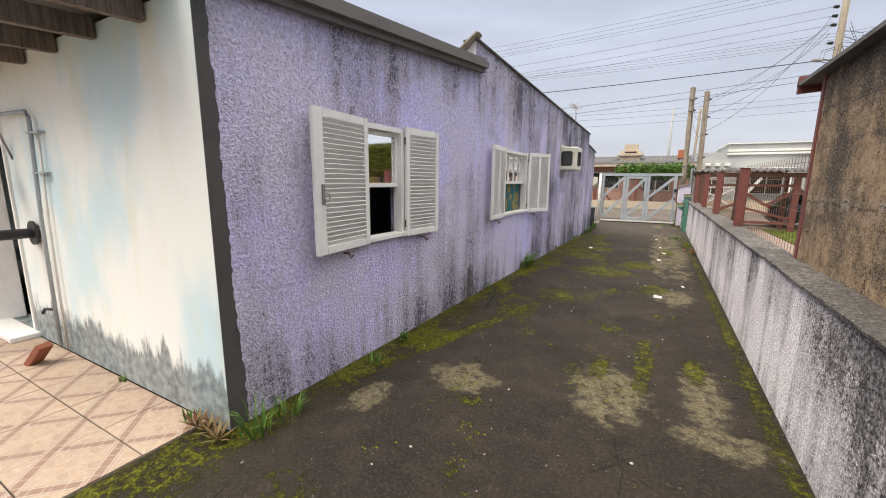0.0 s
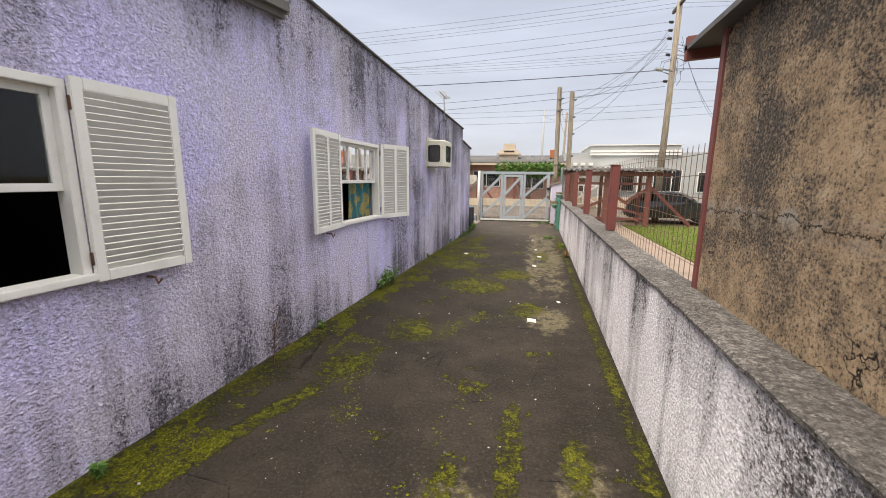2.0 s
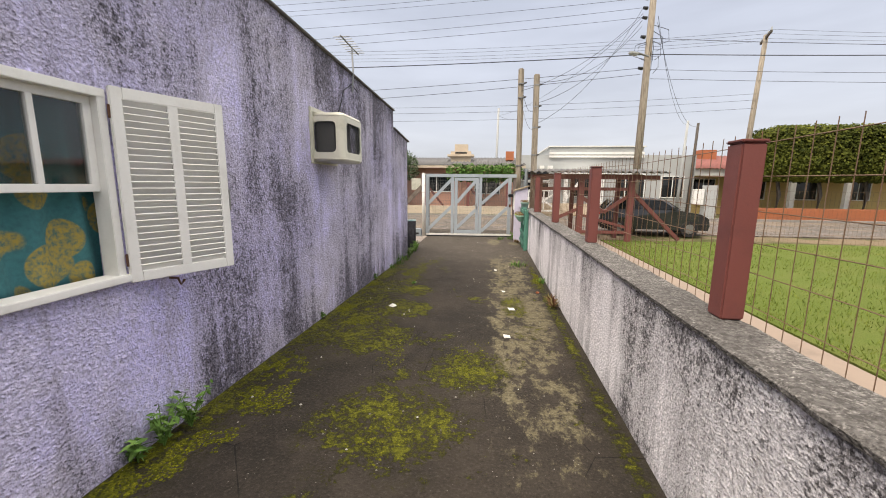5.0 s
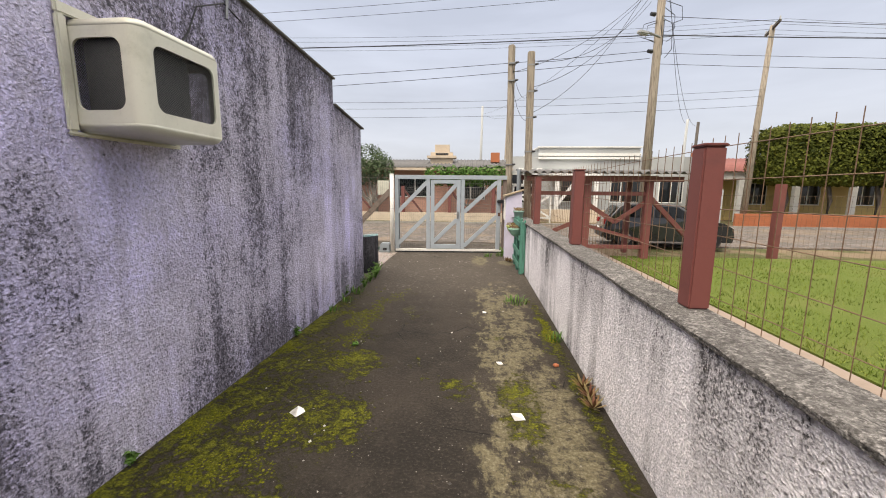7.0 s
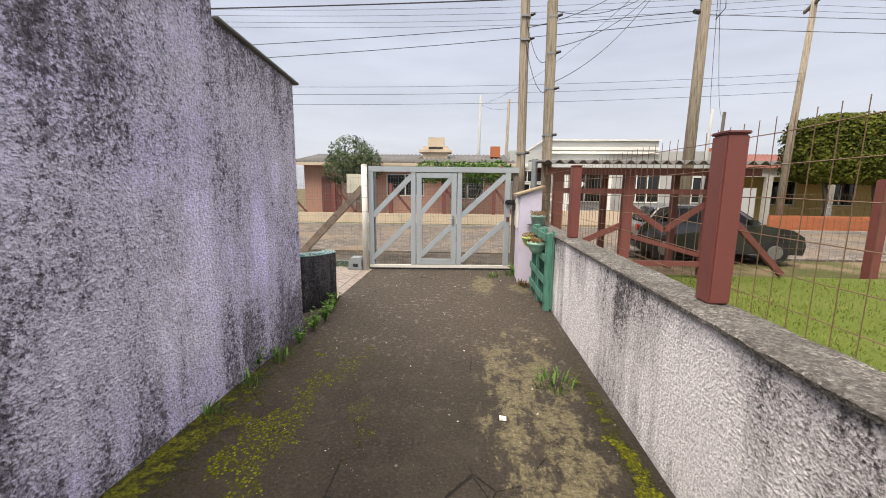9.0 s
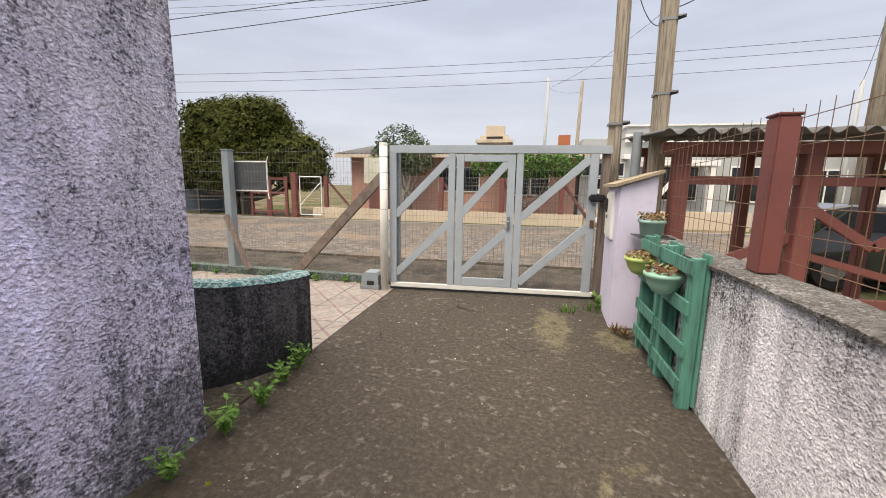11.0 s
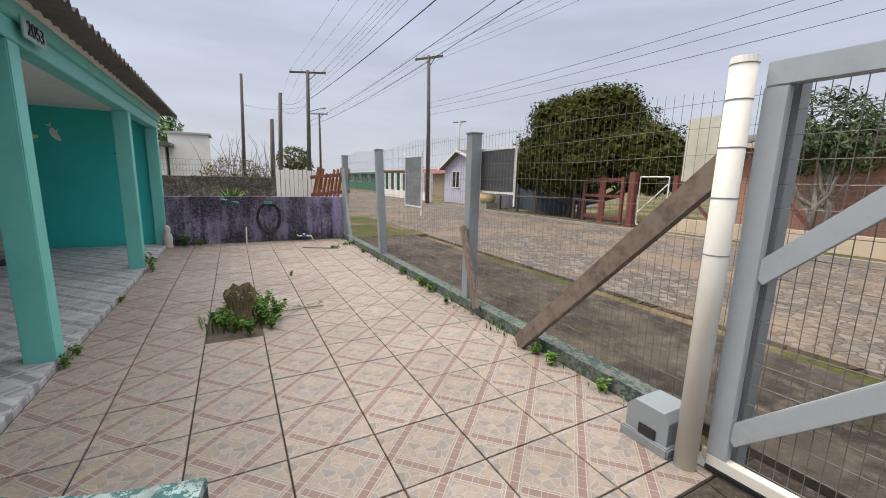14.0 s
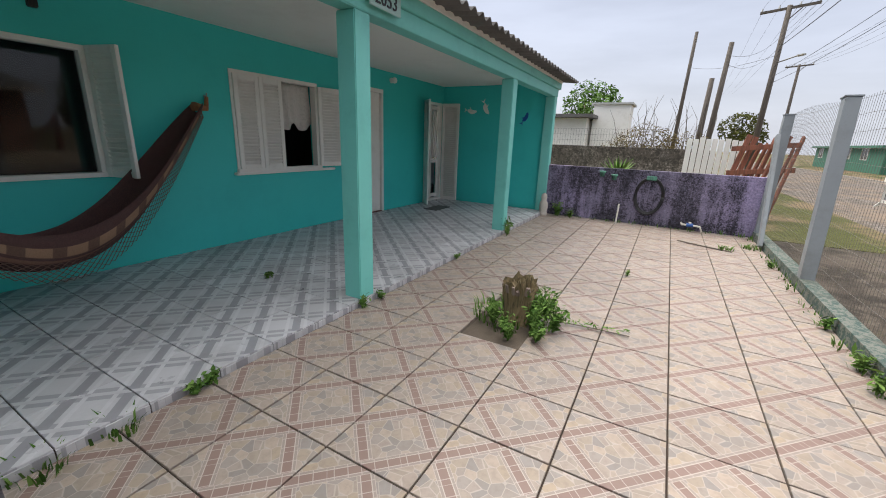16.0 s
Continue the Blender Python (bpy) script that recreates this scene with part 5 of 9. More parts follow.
# ---------------------------------------------------------------- yard fence
for x in (-4.71, -10.22):
    f = thing("fence_post", (x, 17.43, 0), "grey painted square steel post of the street fence", "fence post", "street fence posts")
    part("shaft", box(x - 0.06, x + 0.06, 17.37, 17.49, 0, 1.90, 0.004), M_GREYPOST, f)
    part("cap", box(x - 0.07, x + 0.07, 17.36, 17.50, 1.90, 1.915, 0.003), M_GREYPOST, f)
f = thing("fence_post", (-7.60, 17.43, 0), "grey painted steel fence post leaning sideways", "fence post", "street fence posts")
part("shaft", slab(Matrix.Translation((-7.72, 17.43, 0.95)) @ pose(0, 0, 0, 0, -7.0, 0), 0.12, 0.12, 1.91, 0.004), M_GREYPOST, f)
part("cap", slab(Matrix.Translation((-7.837, 17.43, 1.905)) @ pose(0, 0, 0, 0, -7.0, 0), 0.14, 0.14, 0.015, 0.003), M_GREYPOST, f)
fm = thing("mesh_fence", (-6.1, 17.5, 0.1), "sagging galvanised wire mesh along the street", "fence")
wire_parts(fm, M_GREYWIRE, (-10.25, 17.50, 0), (1, 0, 0), 8.25, 0.10, 1.88, 0.055, 0.15, 0.0014, lambda s: 1.93 + 0.03 * math.sin(s * 2))
solo("fence_brace", beam((-3.60, 17.27, 0.03), (-2.14, 17.27, 1.54), 0.055, 0.13, 0.006), M_BRACE, "cracked grey-brown timber brace leaning on the fence", "brace")
solo("fence_brace", beam((-4.35, 17.30, 0.10), (-4.72, 17.33, 0.92), 0.04, 0.09, 0.005), M_PLANK, "short pale timber brace at the fence post", "brace")
solo("fence_brace", beam((-9.35, 17.32, 0.05), (-10.0, 17.32, 1.60), 0.05, 0.12, 0.005), M_GREYPOST, "grey timber brace at the last fence post", "brace")


def banner(x0, x1, z0, z1, y, label, tone=1.0):
    b = thing("banner", ((x0 + x1) / 2, y, z0), label, "panel", "panels on the fence")
    k = Nodes("dark_sign_back", 0.7)
    n = k.noise(3, 5, 0.6, (1, 1, 4))
    k.colour(k.ramp(n, [(0.3, (0.045 * tone, 0.05 * tone, 0.055 * tone)), (0.7, (0.08 * tone, 0.085 * tone, 0.09 * tone))]))
    part("sheet", box(x0 + 0.015, x1 - 0.015, y, y + 0.004, z0 + 0.015, z1 - 0.015), k.m, b)
    for a, c in (((x0, z0), (x1, z0 - 0.0)), ((x0, z1), (x1, z1)), ((x0, z0), (x0, z1)), ((x1, z0), (x1, z1))):
        part("edging", beam((a[0], y, a[1]), (c[0], y, c[1]), 0.012, 0.02), M_WHITE, b)
    for x, z, dx, dz in ((x0, z1, -0.05, 0.06), (x1, z1, 0.04, 0.07), (x1, z0, 0.03, -0.12), (x0, z0, -0.04, -0.05)):
        part("tie", rod((x, y, z), (x + dx, y - 0.02, z + dz), 0.008), M_WHITE, b)
    return b


banner(-4.70, -4.10, 1.30, 1.74, 17.515, "dark sheet panel with white edging tied to the fence")
# second sheet's tone is raised to stand for the light it catches
banner(-6.80, -6.20, 1.02, 1.75, 17.515, "sheet panel with white edging on the fence, tone raised for the light on it", 3.0)
solo("sign_board", box(-2.52, -2.22, 17.52, 17.535, 1.44, 1.80, 0.003), M_CREAM, "plain cream board fixed to the mesh", "board")

# ---------------------------------------------------------------- neighbour's post and mesh fence
for y in (7.05, 9.57, 11.95, 14.60):
    p = thing("fence_post", (1.08, y, 0.985), "thick maroon painted fence post on the low wall", "fence post", "maroon fence posts")
    part("shaft", box(1.025, 1.130, y - 0.058, y + 0.058, 0.985, 1.80, 0.008), M_MAROON, p)
    part("cap", box(1.019, 1.136, y - 0.064, y + 0.064, 1.80, 1.815, 0.006), M_MAROON, p)
nf = thing("mesh_fence", (1.165, 10, 0.95), "rusty brown welded wire fence beside the low wall", "fence")
wire_parts(nf, M_WIRE, (1.165, 4.4, 0), (0, 1, 0), 12.6, 0.90, 1.80, 0.10, 0.15, 0.0023, lambda s: 1.86)


# ---------------------------------------------------------------- porch doors, windows, hammock
def door_panelled():
    d = thing("door_1", (-7.6, FW, 0.05), "white panelled front door with a worn lower edge", "door", kind="structure")
    x0, x1 = DOOR[0], DOOR[1]
    for x in (x0, x1 - 0.05):
        part("jamb", box(x, x + 0.05, FW - 0.12, FW + 0.015, 0.05, 2.15, 0.004), M_WHITE, d)
    part("head", box(x0, x1, FW - 0.12, FW + 0.017, 2.10, 2.16, 0.004), M_WHITE, d)
    lf = part("leaf", box(x0 + 0.055, x1 - 0.055, FW - 0.07, FW - 0.03, 0.07, 2.095, 0.004), M_WHITE, d)
    cx = (x0 + x1) / 2
    for z0, z1 in ((0.22, 0.42), (0.50, 0.60), (0.66, 0.76), (0.82, 0.92)):
        part("panel", box(cx - 0.27, cx + 0.27, FW - 0.032, FW - 0.022, z0, z1, 0.004), M_WHITE, lf)
    arch = [(cx - 0.27, FW - 0.030, 1.15), (cx + 0.27, FW - 0.030, 1.15), (cx + 0.27, FW - 0.030, 1.75)]
    arch += [(cx + 0.27 - 0.54 * i / 10, FW - 0.030, 1.75 + 0.12 * math.sin(math.pi * i / 10)) for i in range(1, 11)]
    part("panel", prism(arch, (0, 0.008, 0)), M_WHITE, lf)
    part("door_handle", tube([(x1 - 0.12, FW - 0.03, 1.05), (x1 - 0.12, FW + 0.03, 1.05), (x1 - 0.22, FW + 0.035, 1.05)], 0.009), M_BLACK, lf)
    part("threshold", box(x0, x1, FW - 0.12, FW + 0.01, 0.046, 0.066, 0.003), M_MAROON, d, "dark red threshold")


door_panelled()


def front_pose(x, z, y=0.0):
    """On the front wall: x runs towards -x, y out of the wall, z up."""
    return Matrix.Translation((x, FW + y, z)) @ Matrix(((-1, 0, 0, 0), (0, 1, 0, 0), (0, 0, 1, 0), (0, 0, 0, 1)))


pw = thing("window_3", (-6.0, FW, 0.9), "white wooden window, two louvred leaves shut and one open", "window", kind="structure")
m = front_pose(PWIN[1], PWIN[2])
pwid, phei = PWIN[1] - PWIN[0], PWIN[3] - PWIN[2]
frame_parts(pw, m, pwid, phei)
leaf(pw, m @ pose(0.03, 0.02, 0.03), 0.325, 1.09, 1, 24)
leaf(pw, m @ pose(0.36, 0.02, 0.03), 0.325, 1.09, 1, 24)
leaf(pw, m @ pose(pwid - 0.01, 0.03, 0.03) @ pose(0, 0, 0, 0, 0, 12), 0.40, 1.09, 1, 24)
part("window_sill", slab(m @ pose(pwid / 2 + 0.1, 0.02, -0.015), pwid + 0.3, 0.09, 0.03, 0.006), M_WHITE, pw)
M_LACE = paint("white_lace", (0.62, 0.60, 0.57), (0.3, 0.29, 0.28), 0.6, 0.9, 30, 0.3)
curtain("curtain", m @ pose(0.70, -0.12, 0.62), 0.56, 0.50, 4, 0.015, M_LACE, "white lace valance with scalloped edge", -0.10)

fd = thing("door_2", (-9.5, FW, 0.05), "tall white glazed double door with louvred shutters open", "door", kind="structure")
m = front_pose(FD[1], FD[2])
fw_, fh = FD[1] - FD[0], FD[3] - FD[2]
frame_parts(fd, m, fw_, fh, 0.12, 0.05)
for a in (0.36,):
    lf = part("glazed_leaf", slab(m @ pose(a + 0.02, -0.07, fh / 2), 0.05, 0.035, fh - 0.1, 0.003), M_WHITE, fd)
    part("stile", slab(m @ pose(a + 0.29, -0.07, fh / 2), 0.04, 0.035, fh - 0.1, 0.003), M_WHITE, lf)
    for z in (0.10, 0.85, fh - 0.10):
        part("rail", slab(m @ pose(a + 0.155, -0.07, z), 0.23, 0.035, 0.07, 0.003), M_WHITE, lf)
    g = part("pane", slab(m @ pose(a + 0.155, -0.07, 1.4), 0.23, 0.004, 1.05), M_GLASS, lf)
    g.visible_shadow = False
leaf(fd, m @ pose(0.0, 0.03, 0.0) @ pose(0, 0, 0, 0, 0, 180 - 44) @ Matrix.Diagonal((1, -1, 1, 1)), 0.38, 2.06, 1, 46)
leaf(fd, m @ pose(fw_ - 0.01, 0.03, 0.0) @ pose(0, 0, 0, 0, 0, 88), 0.40, 2.06, 1, 46)

bw = thing("window_4", (-3.4, FW, 0.95), "wide white framed window, its louvred leaf open and room dark", "window", kind="structure")
m = front_pose(BWIN[1], BWIN[2])
bwid, bhei = BWIN[1] - BWIN[0], BWIN[3] - BWIN[2]
frame_parts(bw, m, bwid, bhei)
leaf(bw, m @ pose(bwid, 0.03, 0.0) @ pose(0, 0, 0, 0, 0, 74), 0.34, 1.1, 1, 24)
g = part("pane", slab(m @ pose(bwid / 2, -0.06, bhei / 2), bwid - 0.09, 0.004, bhei - 0.09), M_GLASS, bw)
g.visible_shadow = False

# reliefs on the end wall, wall lamp, number plate
M_BLUE = paint("blue_ceramic", (0.02, 0.10, 0.36), (0.01, 0.05, 0.2), 0.4, 0.3, 6, 0.05)


def fish(y, z, size, tilt, material, label):
    pts = []
    for i in range(24):
        a = 2 * math.pi * i / 24
        r = 1.0 if math.cos(a) > -0.6 else 0.8
        pts.append((math.cos(a) * r * 0.5, 0.17 * math.sin(a) + 0.10 * math.cos(a) ** 2))
    b = prism([(0, x, zz) for x, zz in pts], (0.03, 0, 0))
    join(b, prism([(0.005, -0.42, 0.05), (0.005, -0.72, 0.26), (0.005, -0.60, 0.05), (0.005, -0.74, -0.12)], (0.02, 0, 0)))
    join(b, prism([(0.005, 0.0, 0.15), (0.005, -0.18, 0.36), (0.005, -0.16, 0.13)], (0.02, 0, 0)))
    b.transform(Matrix.Translation((-10.27, y, z)) @ pose(0, 0, 0, tilt, 0, 0) @ Matrix.Scale(size, 4))
    return solo("wall_ornament", b, material, label, "ornament", "ornaments on the porch end wall")


fish(12.18, 1.96, 0.24, -8, M_WHITE, "white fish-shaped ceramic relief on the teal wall")
fish(12.50, 2.02, 0.26, -65, M_WHITE, "white leaping fish-shaped relief on the teal wall")
fish(13.38, 1.84, 0.22, 60, M_BLUE, "blue fish-shaped relief on the teal wall")
lm = thing("wall_lamp", (-8.36, FW, 2.34), "small white globe wall lamp on the teal wall", "lamp")
part("base", rod((-8.36, FW, 2.34), (-8.36, FW + 0.03, 2.34), 0.045), M_WHITE, lm)
part("globe", lathe([(0.01, -0.05), (0.04, -0.035), (0.05, 0), (0.04, 0.035), (0.01, 0.05)], (-8.36, FW + 0.075, 2.34), 14), M_WHITE, lm, smooth=True)
cl = thing("ceiling_hook", (-3.75, FW + 0.05, 2.30), "small black fitting high on the teal wall", "fitting")
part("body", box(-3.79, -3.73, FW, FW + 0.05, 2.24, 2.34, 0.006), M_BLACK, cl)

npl = thing("number_plate", (-5.0, 13.99, 2.33), "pale teal house number plate with dark digits on the beam", "number plate")
part("plate", box(-5.17, -4.80, 13.987, 13.999, 2.265, 2.40, 0.004), paint("pale_teal_plate", (0.34, 0.52, 0.48), (0.18, 0.28, 0.26), 0.5, 0.5, 8, 0.1), npl)
txt = bpy.data.curves.new("digits", "FONT")
txt.body, txt.size, txt.extrude, txt.align_x, txt.align_y = "2053", 0.135, 0.003, "CENTER", "CENTER"
txt.materials.append(M_BLACK)
to = new("digits", txt)
to.parent = npl
to.matrix_basis = npl.matrix_basis.inverted() @ Matrix.Translation((-4.985, 14.003, 2.332)) @ pose(0, 0, 0, 90, 0, 180)

# hammock
def hammock_material():
    k = Nodes("woven_hammock_cloth", 0.95)
    u = k.new_uv = k.make("ShaderNodeUVMap").outputs[0]
    sp = k.make("ShaderNodeSeparateXYZ")
    k.t.links.new(u, sp.inputs[0])
    across, along = sp.outputs[1], sp.outputs[0]
    tan = k.mask(k.math("ABSOLUTE", k.math("SUBTRACT", across, 0.85)), 0.055, 0.045)
    fig = k.math("MULTIPLY", tan, k.mask(k.math("SINE", k.math("MULTIPLY", along, 70.0)), 0.3, 0.45))
    c = k.mix(tan, (0.055, 0.022, 0.024), (0.33, 0.20, 0.12))
    c = k.mix(k.math("MULTIPLY", fig, 0.75), c, (0.05, 0.02, 0.02))
    c = k.mix(k.math("MULTIPLY", k.mask(k.math("ABSOLUTE", k.math("SUBTRACT", across, 0.74)), 0.03, 0.015), 0.8), c, (0.23, 0.12, 0.08))
    k.colour(k.mix(0.25, c, k.ramp(k.noise(160, 2), [(0.3, (0.03, 0.02, 0.02)), (0.7, (0.25, 0.15, 0.11))])))
    k.bump(k.noise(160, 2), 0.5, 0.004)
    return k.m


def hammock():
    h = thing("hammock", (-5.02, 11.54, 1.7), "brown patterned cloth hammock with a crocheted fringe, slung from the wall", "hammock")
    a, b = Vector((-5.02, 11.54, 1.72)), Vector((-2.30, 12.75, 1.55))
    n, mcr = 48, 14
    bm = bmesh.new()
    uv = bm.loops.layers.uv.new("UVMap")
    side = Vector((-(b - a).y, (b - a).x, 0)).normalized()
    rows = []
    for i in range(n + 1):
        t = 0.05 + 0.90 * i / n
        c = a.lerp(b, t) + Vector((0, 0, -1.08 * math.sin(math.pi * t ** 1.3) ** 0.85))
        w = 0.04 + 0.17 * math.sin(math.pi * t) ** 0.8
        row = []
        for j in range(mcr + 1):
            q = j / mcr
            ang = math.pi * (q - 0.5)
            row.append(bm.verts.new(c + side * (w * math.sin(ang) * 0.75) + Vector((0, 0, w * (0.45 - 1.3 * math.cos(ang)) + 0.012 * math.sin(q * 40 + t * 9)))))
        rows.append(row)
    for i in range(n):
        for j in range(mcr):
            f = bm.faces.new((rows[i][j], rows[i + 1][j], rows[i + 1][j + 1], rows[i][j + 1]))
            for lp, (ii, jj) in zip(f.loops, ((i, j), (i + 1, j), (i + 1, j + 1), (i, j + 1))):
                lp[uv].uv = (ii / n, jj / mcr)
    edges = {0: [v.co.copy() for v in (r[0] for r in rows)], mcr: [v.co.copy() for v in (r[10] for r in rows)]}
    ob = part("cloth", bm, hammock_material(), h, smooth=True)
    md = ob.modifiers.new("cloth", "SOLIDIFY")
    md.thickness = 0.005
    M_YARN = paint("brown_yarn", (0.10, 0.055, 0.04), (0.04, 0.025, 0.02), 0.5, 0.95, 20, 0.2)
    out = edges[mcr] if side.y > 0 else edges[0]
    fr = bmesh.new()
    drop = [0.05 + 0.10 * math.sin(math.pi * i / n) ** 1.2 for i in range(n + 1)]
    for i in range(n):
        for k in range(4):
            f0, f1 = k / 4, (k + 1) / 4
            p, q = out[i], out[i + 1]
            rod(p + Vector((0, 0.02 * f0, -drop[i] * f0)), q + Vector((0, 0.02 * f1, -drop[i + 1] * f1)), 0.003, 0.003, 3, fr)
            rod(q + Vector((0, 0.02 * f0, -drop[i + 1] * f0)), p + Vector((0, 0.02 * f1, -drop[i] * f1)), 0.003, 0.003, 3, fr)
    part("fringe", fr, M_YARN, h, "open crocheted brown fringe")
    part("rope", tube([a, a + Vector((0.03, 0.02, -0.12)), a.lerp(b, 0.07) + Vector((0, 0, -0.10))], [0.02, 0.03, 0.05]), paint("orange_rope", (0.30, 0.13, 0.06), (0.15, 0.07, 0.04), 0.5, 0.9, 20, 0.3), h, "orange-brown gathered end cords")
    part("rope", tube([b, b.lerp(a, 0.03) + Vector((0, 0, -0.1)), b.lerp(a, 0.07) + Vector((0, 0, -0.22))], [0.02, 0.03, 0.05]), M_YARN, h)
    part("hook", tube([a + Vector((0, -0.05, 0.02)), a + Vector((0, 0, 0.0)), a + Vector((0, 0.01, 0.04))], 0.008), M_STEEL, h)
    part("hook", tube([b + Vector((0.16, 0, 0.02)), b, b + Vector((0, 0, 0.04))], 0.008), M_STEEL, h)


hammock()

# ---------------------------------------------------------------- yard wall things
hs = thing("garden_hose", (-10.25, 15.78, 0.5), "coiled black hose hung on the mouldy wall", "hose")
for i in range(4):
    r = 0.20 + 0.012 * i
    part("coil", tube([(-10.245 + 0.008 * i, 15.78 + r * math.cos(a), 0.53 + (r + 0.09) * math.sin(a)) for a in [2 * math.pi * k / 28 for k in range(29)]], 0.011), M_BLACK, hs, smooth=True)
part("hook", box(-10.27, -10.20, 15.70, 15.86, 0.81, 0.88, 0.01), M_PALLET, hs, "small green hose hook")
for y, z in ((14.96, 0.88), (15.17, 0.83)):
    p = pot([(0.035, 0.0), (0.05, 0.07), (0.057, 0.075), (0.057, 0.10), (0.048, 0.10)], (-10.215, y, z - 0.06), M_PALLET, "tiny green pot fixed to the yard wall", "tiny wall pots")
tp = thing("yard_tap", (-10.1, 16.48, 0), "white and blue tap pipework low on the wall", "tap")
part("pipe", tube([(-10.27, 16.35, 0.12), (-10.12, 16.35, 0.12), (-10.12, 16.62, 0.11), (-10.12, 16.66, 0.02)], 0.018), M_PVC, tp, smooth=True)
part("valve", rod((-10.12, 16.42, 0.12), (-10.12, 16.52, 0.12), 0.032), M_BLUE, tp, "blue valve body")
part("handle", box(-10.15, -10.09, 16.45, 16.49, 0.15, 0.17, 0.005), M_PVC, tp)
solo("standpipe", rod((-10.08, 15.32, 0), (-10.08, 15.33, 0.36), 0.014), M_PVC, "short white plastic standpipe", "pipe")
fg = lathe([(0.085, 0.0), (0.09, 0.04), (0.07, 0.08), (0.085, 0.16), (0.075, 0.25), (0.045, 0.30), (0.06, 0.35), (0.05, 0.41), (0.012, 0.44)], (-10.02, 13.98, 0.0), 18)
solo("garden_figurine", fg, paint("pale_cement_figure", (0.50, 0.47, 0.42), (0.22, 0.2, 0.18), 0.6, 0.9, 8, 0.3), "small pale cement garden figurine beside the porch", "figurine", smooth=True)
solo("door_mat", box(-9.3, -8.75, 12.0, 12.28, 0.058, 0.068, 0.003), M_BLACK, "small dark doormat on the porch tiles", "mat")

# ---------------------------------------------------------------- back of the house
rd = thing("door_3", (-5.9, 1.34, 0.03), "white wooden back door standing ajar", "door", kind="structure")
for x in (-6.35, -5.47):
    part("jamb", box(x, x + 0.05, 1.32, 1.46, 0.03, 2.2, 0.004), M_WHITE, rd)
part("head", box(-6.35, -5.42, 1.318, 1.46, 2.14, 2.2, 0.004), M_WHITE, rd)
part("leaf", slab(Matrix.Translation((-6.28, 1.10, 1.07)) @ pose(0, 0, 0, 0, 0, 70), 0.75, 0.035, 2.05, 0.004), M_WHITE, rd)
wp = thing("water_pipe", (-4.72, 1.31, 0), "grey plastic water pipe with taps on the limewashed wall", "pipe")
part("riser", tube([(-4.74, 1.30, 0.05), (-4.70, 1.30, 1.2), (-4.60, 1.30, 2.08), (-4.66, 1.30, 2.13), (-4.95, 1.30, 2.14), (-5.3, 1.28, 2.14)], 0.016), M_GREYPAINT, wp, smooth=True)
part("riser", tube([(-4.62, 1.31, 0.05), (-4.58, 1.31, 1.2), (-4.50, 1.31, 1.9)], 0.010), M_PVC, wp, smooth=True)
for z in (1.62, 1.95):
    part("clip", box(-4.70, -4.44, 1.29, 1.34, z, z + 0.015), M_GREYPAINT, wp)
part("tap", tube([(-4.76, 1.30, 0.40), (-4.84, 1.26, 0.40), (-4.86, 1.25, 0.36)], 0.014), M_BLACK, wp, "black plastic tap")
sp = thing("cable_reel", (-5.0, 1.2, 1.08), "black plastic hose reel fixed to the wall", "reel")
for y in (1.05, 1.30):
    part("flange", rod((-4.98, y, 1.09), (-4.98, y + 0.02, 1.09), 0.11, 0.11, 24), M_BLACK, sp)
part("hub", rod((-4.98, 1.07, 1.09), (-4.98, 1.34, 1.09), 0.045, 0.045, 16), M_BLACK, sp)
ll = thing("wall_lamp", (-5.3, 1.3, 1.8), "brown bell-shaped wall lamp by the back door", "lamp")
part("shade", lathe([(0.12, 0.0), (0.09, 0.03), (0.03, 0.08), (0.02, 0.09)], (-5.28, 1.12, 1.72), 20), M_RUST, ll, smooth=True)
part("arm", tube([(-5.28, 1.34, 1.75), (-5.28, 1.28, 1.98), (-5.28, 1.18, 2.0), (-5.28, 1.12, 1.81)], 0.010), M_STEEL, ll)
br = solo("loose_brick", slab(Matrix.Translation((-4.55, 1.1, 0.09)) @ pose(0, 0, 0, 0, -48, 20), 0.24, 0.11, 0.055, 0.004), paint("red_brick", (0.30, 0.10, 0.055), (0.14, 0.06, 0.04), 0.6, 0.9, 12, 0.5), "red brick leaning on the pipe foot", "brick")
solo("door_step", box(-6.4, -5.35, 1.12, 1.34, 0.0, 0.05, 0.006), M_WHITE, "worn white door step", "step")

# ---------------------------------------------------------------- neighbour's eave and porch gate
solo("neighbour_roof", prism([(0.98, -5, 2.50), (0.98, 4.6, 2.42), (8.2, 4.6, 2.9), (8.2, -5, 2.9)], (0, 0, 0.03)), M_ASBESTOS, "dark roof edge of the neighbour's house", "roof", kind="structure")
solo("neighbour_fascia", prism([(0.98, 4.55, 2.36), (0.98, 4.55, 2.50), (8.2, 4.55, 2.98), (8.2, 4.55, 2.84)], (0, 0.04, 0)), M_MAROON, "maroon fascia board", "trim", kind="structure")
solo("neighbour_corner", box(1.06, 1.28, 4.20, 4.26, 0.96, 2.45, 0.004), M_MAROON, "maroon painted end of the rendered wall", "trim", kind="structure")

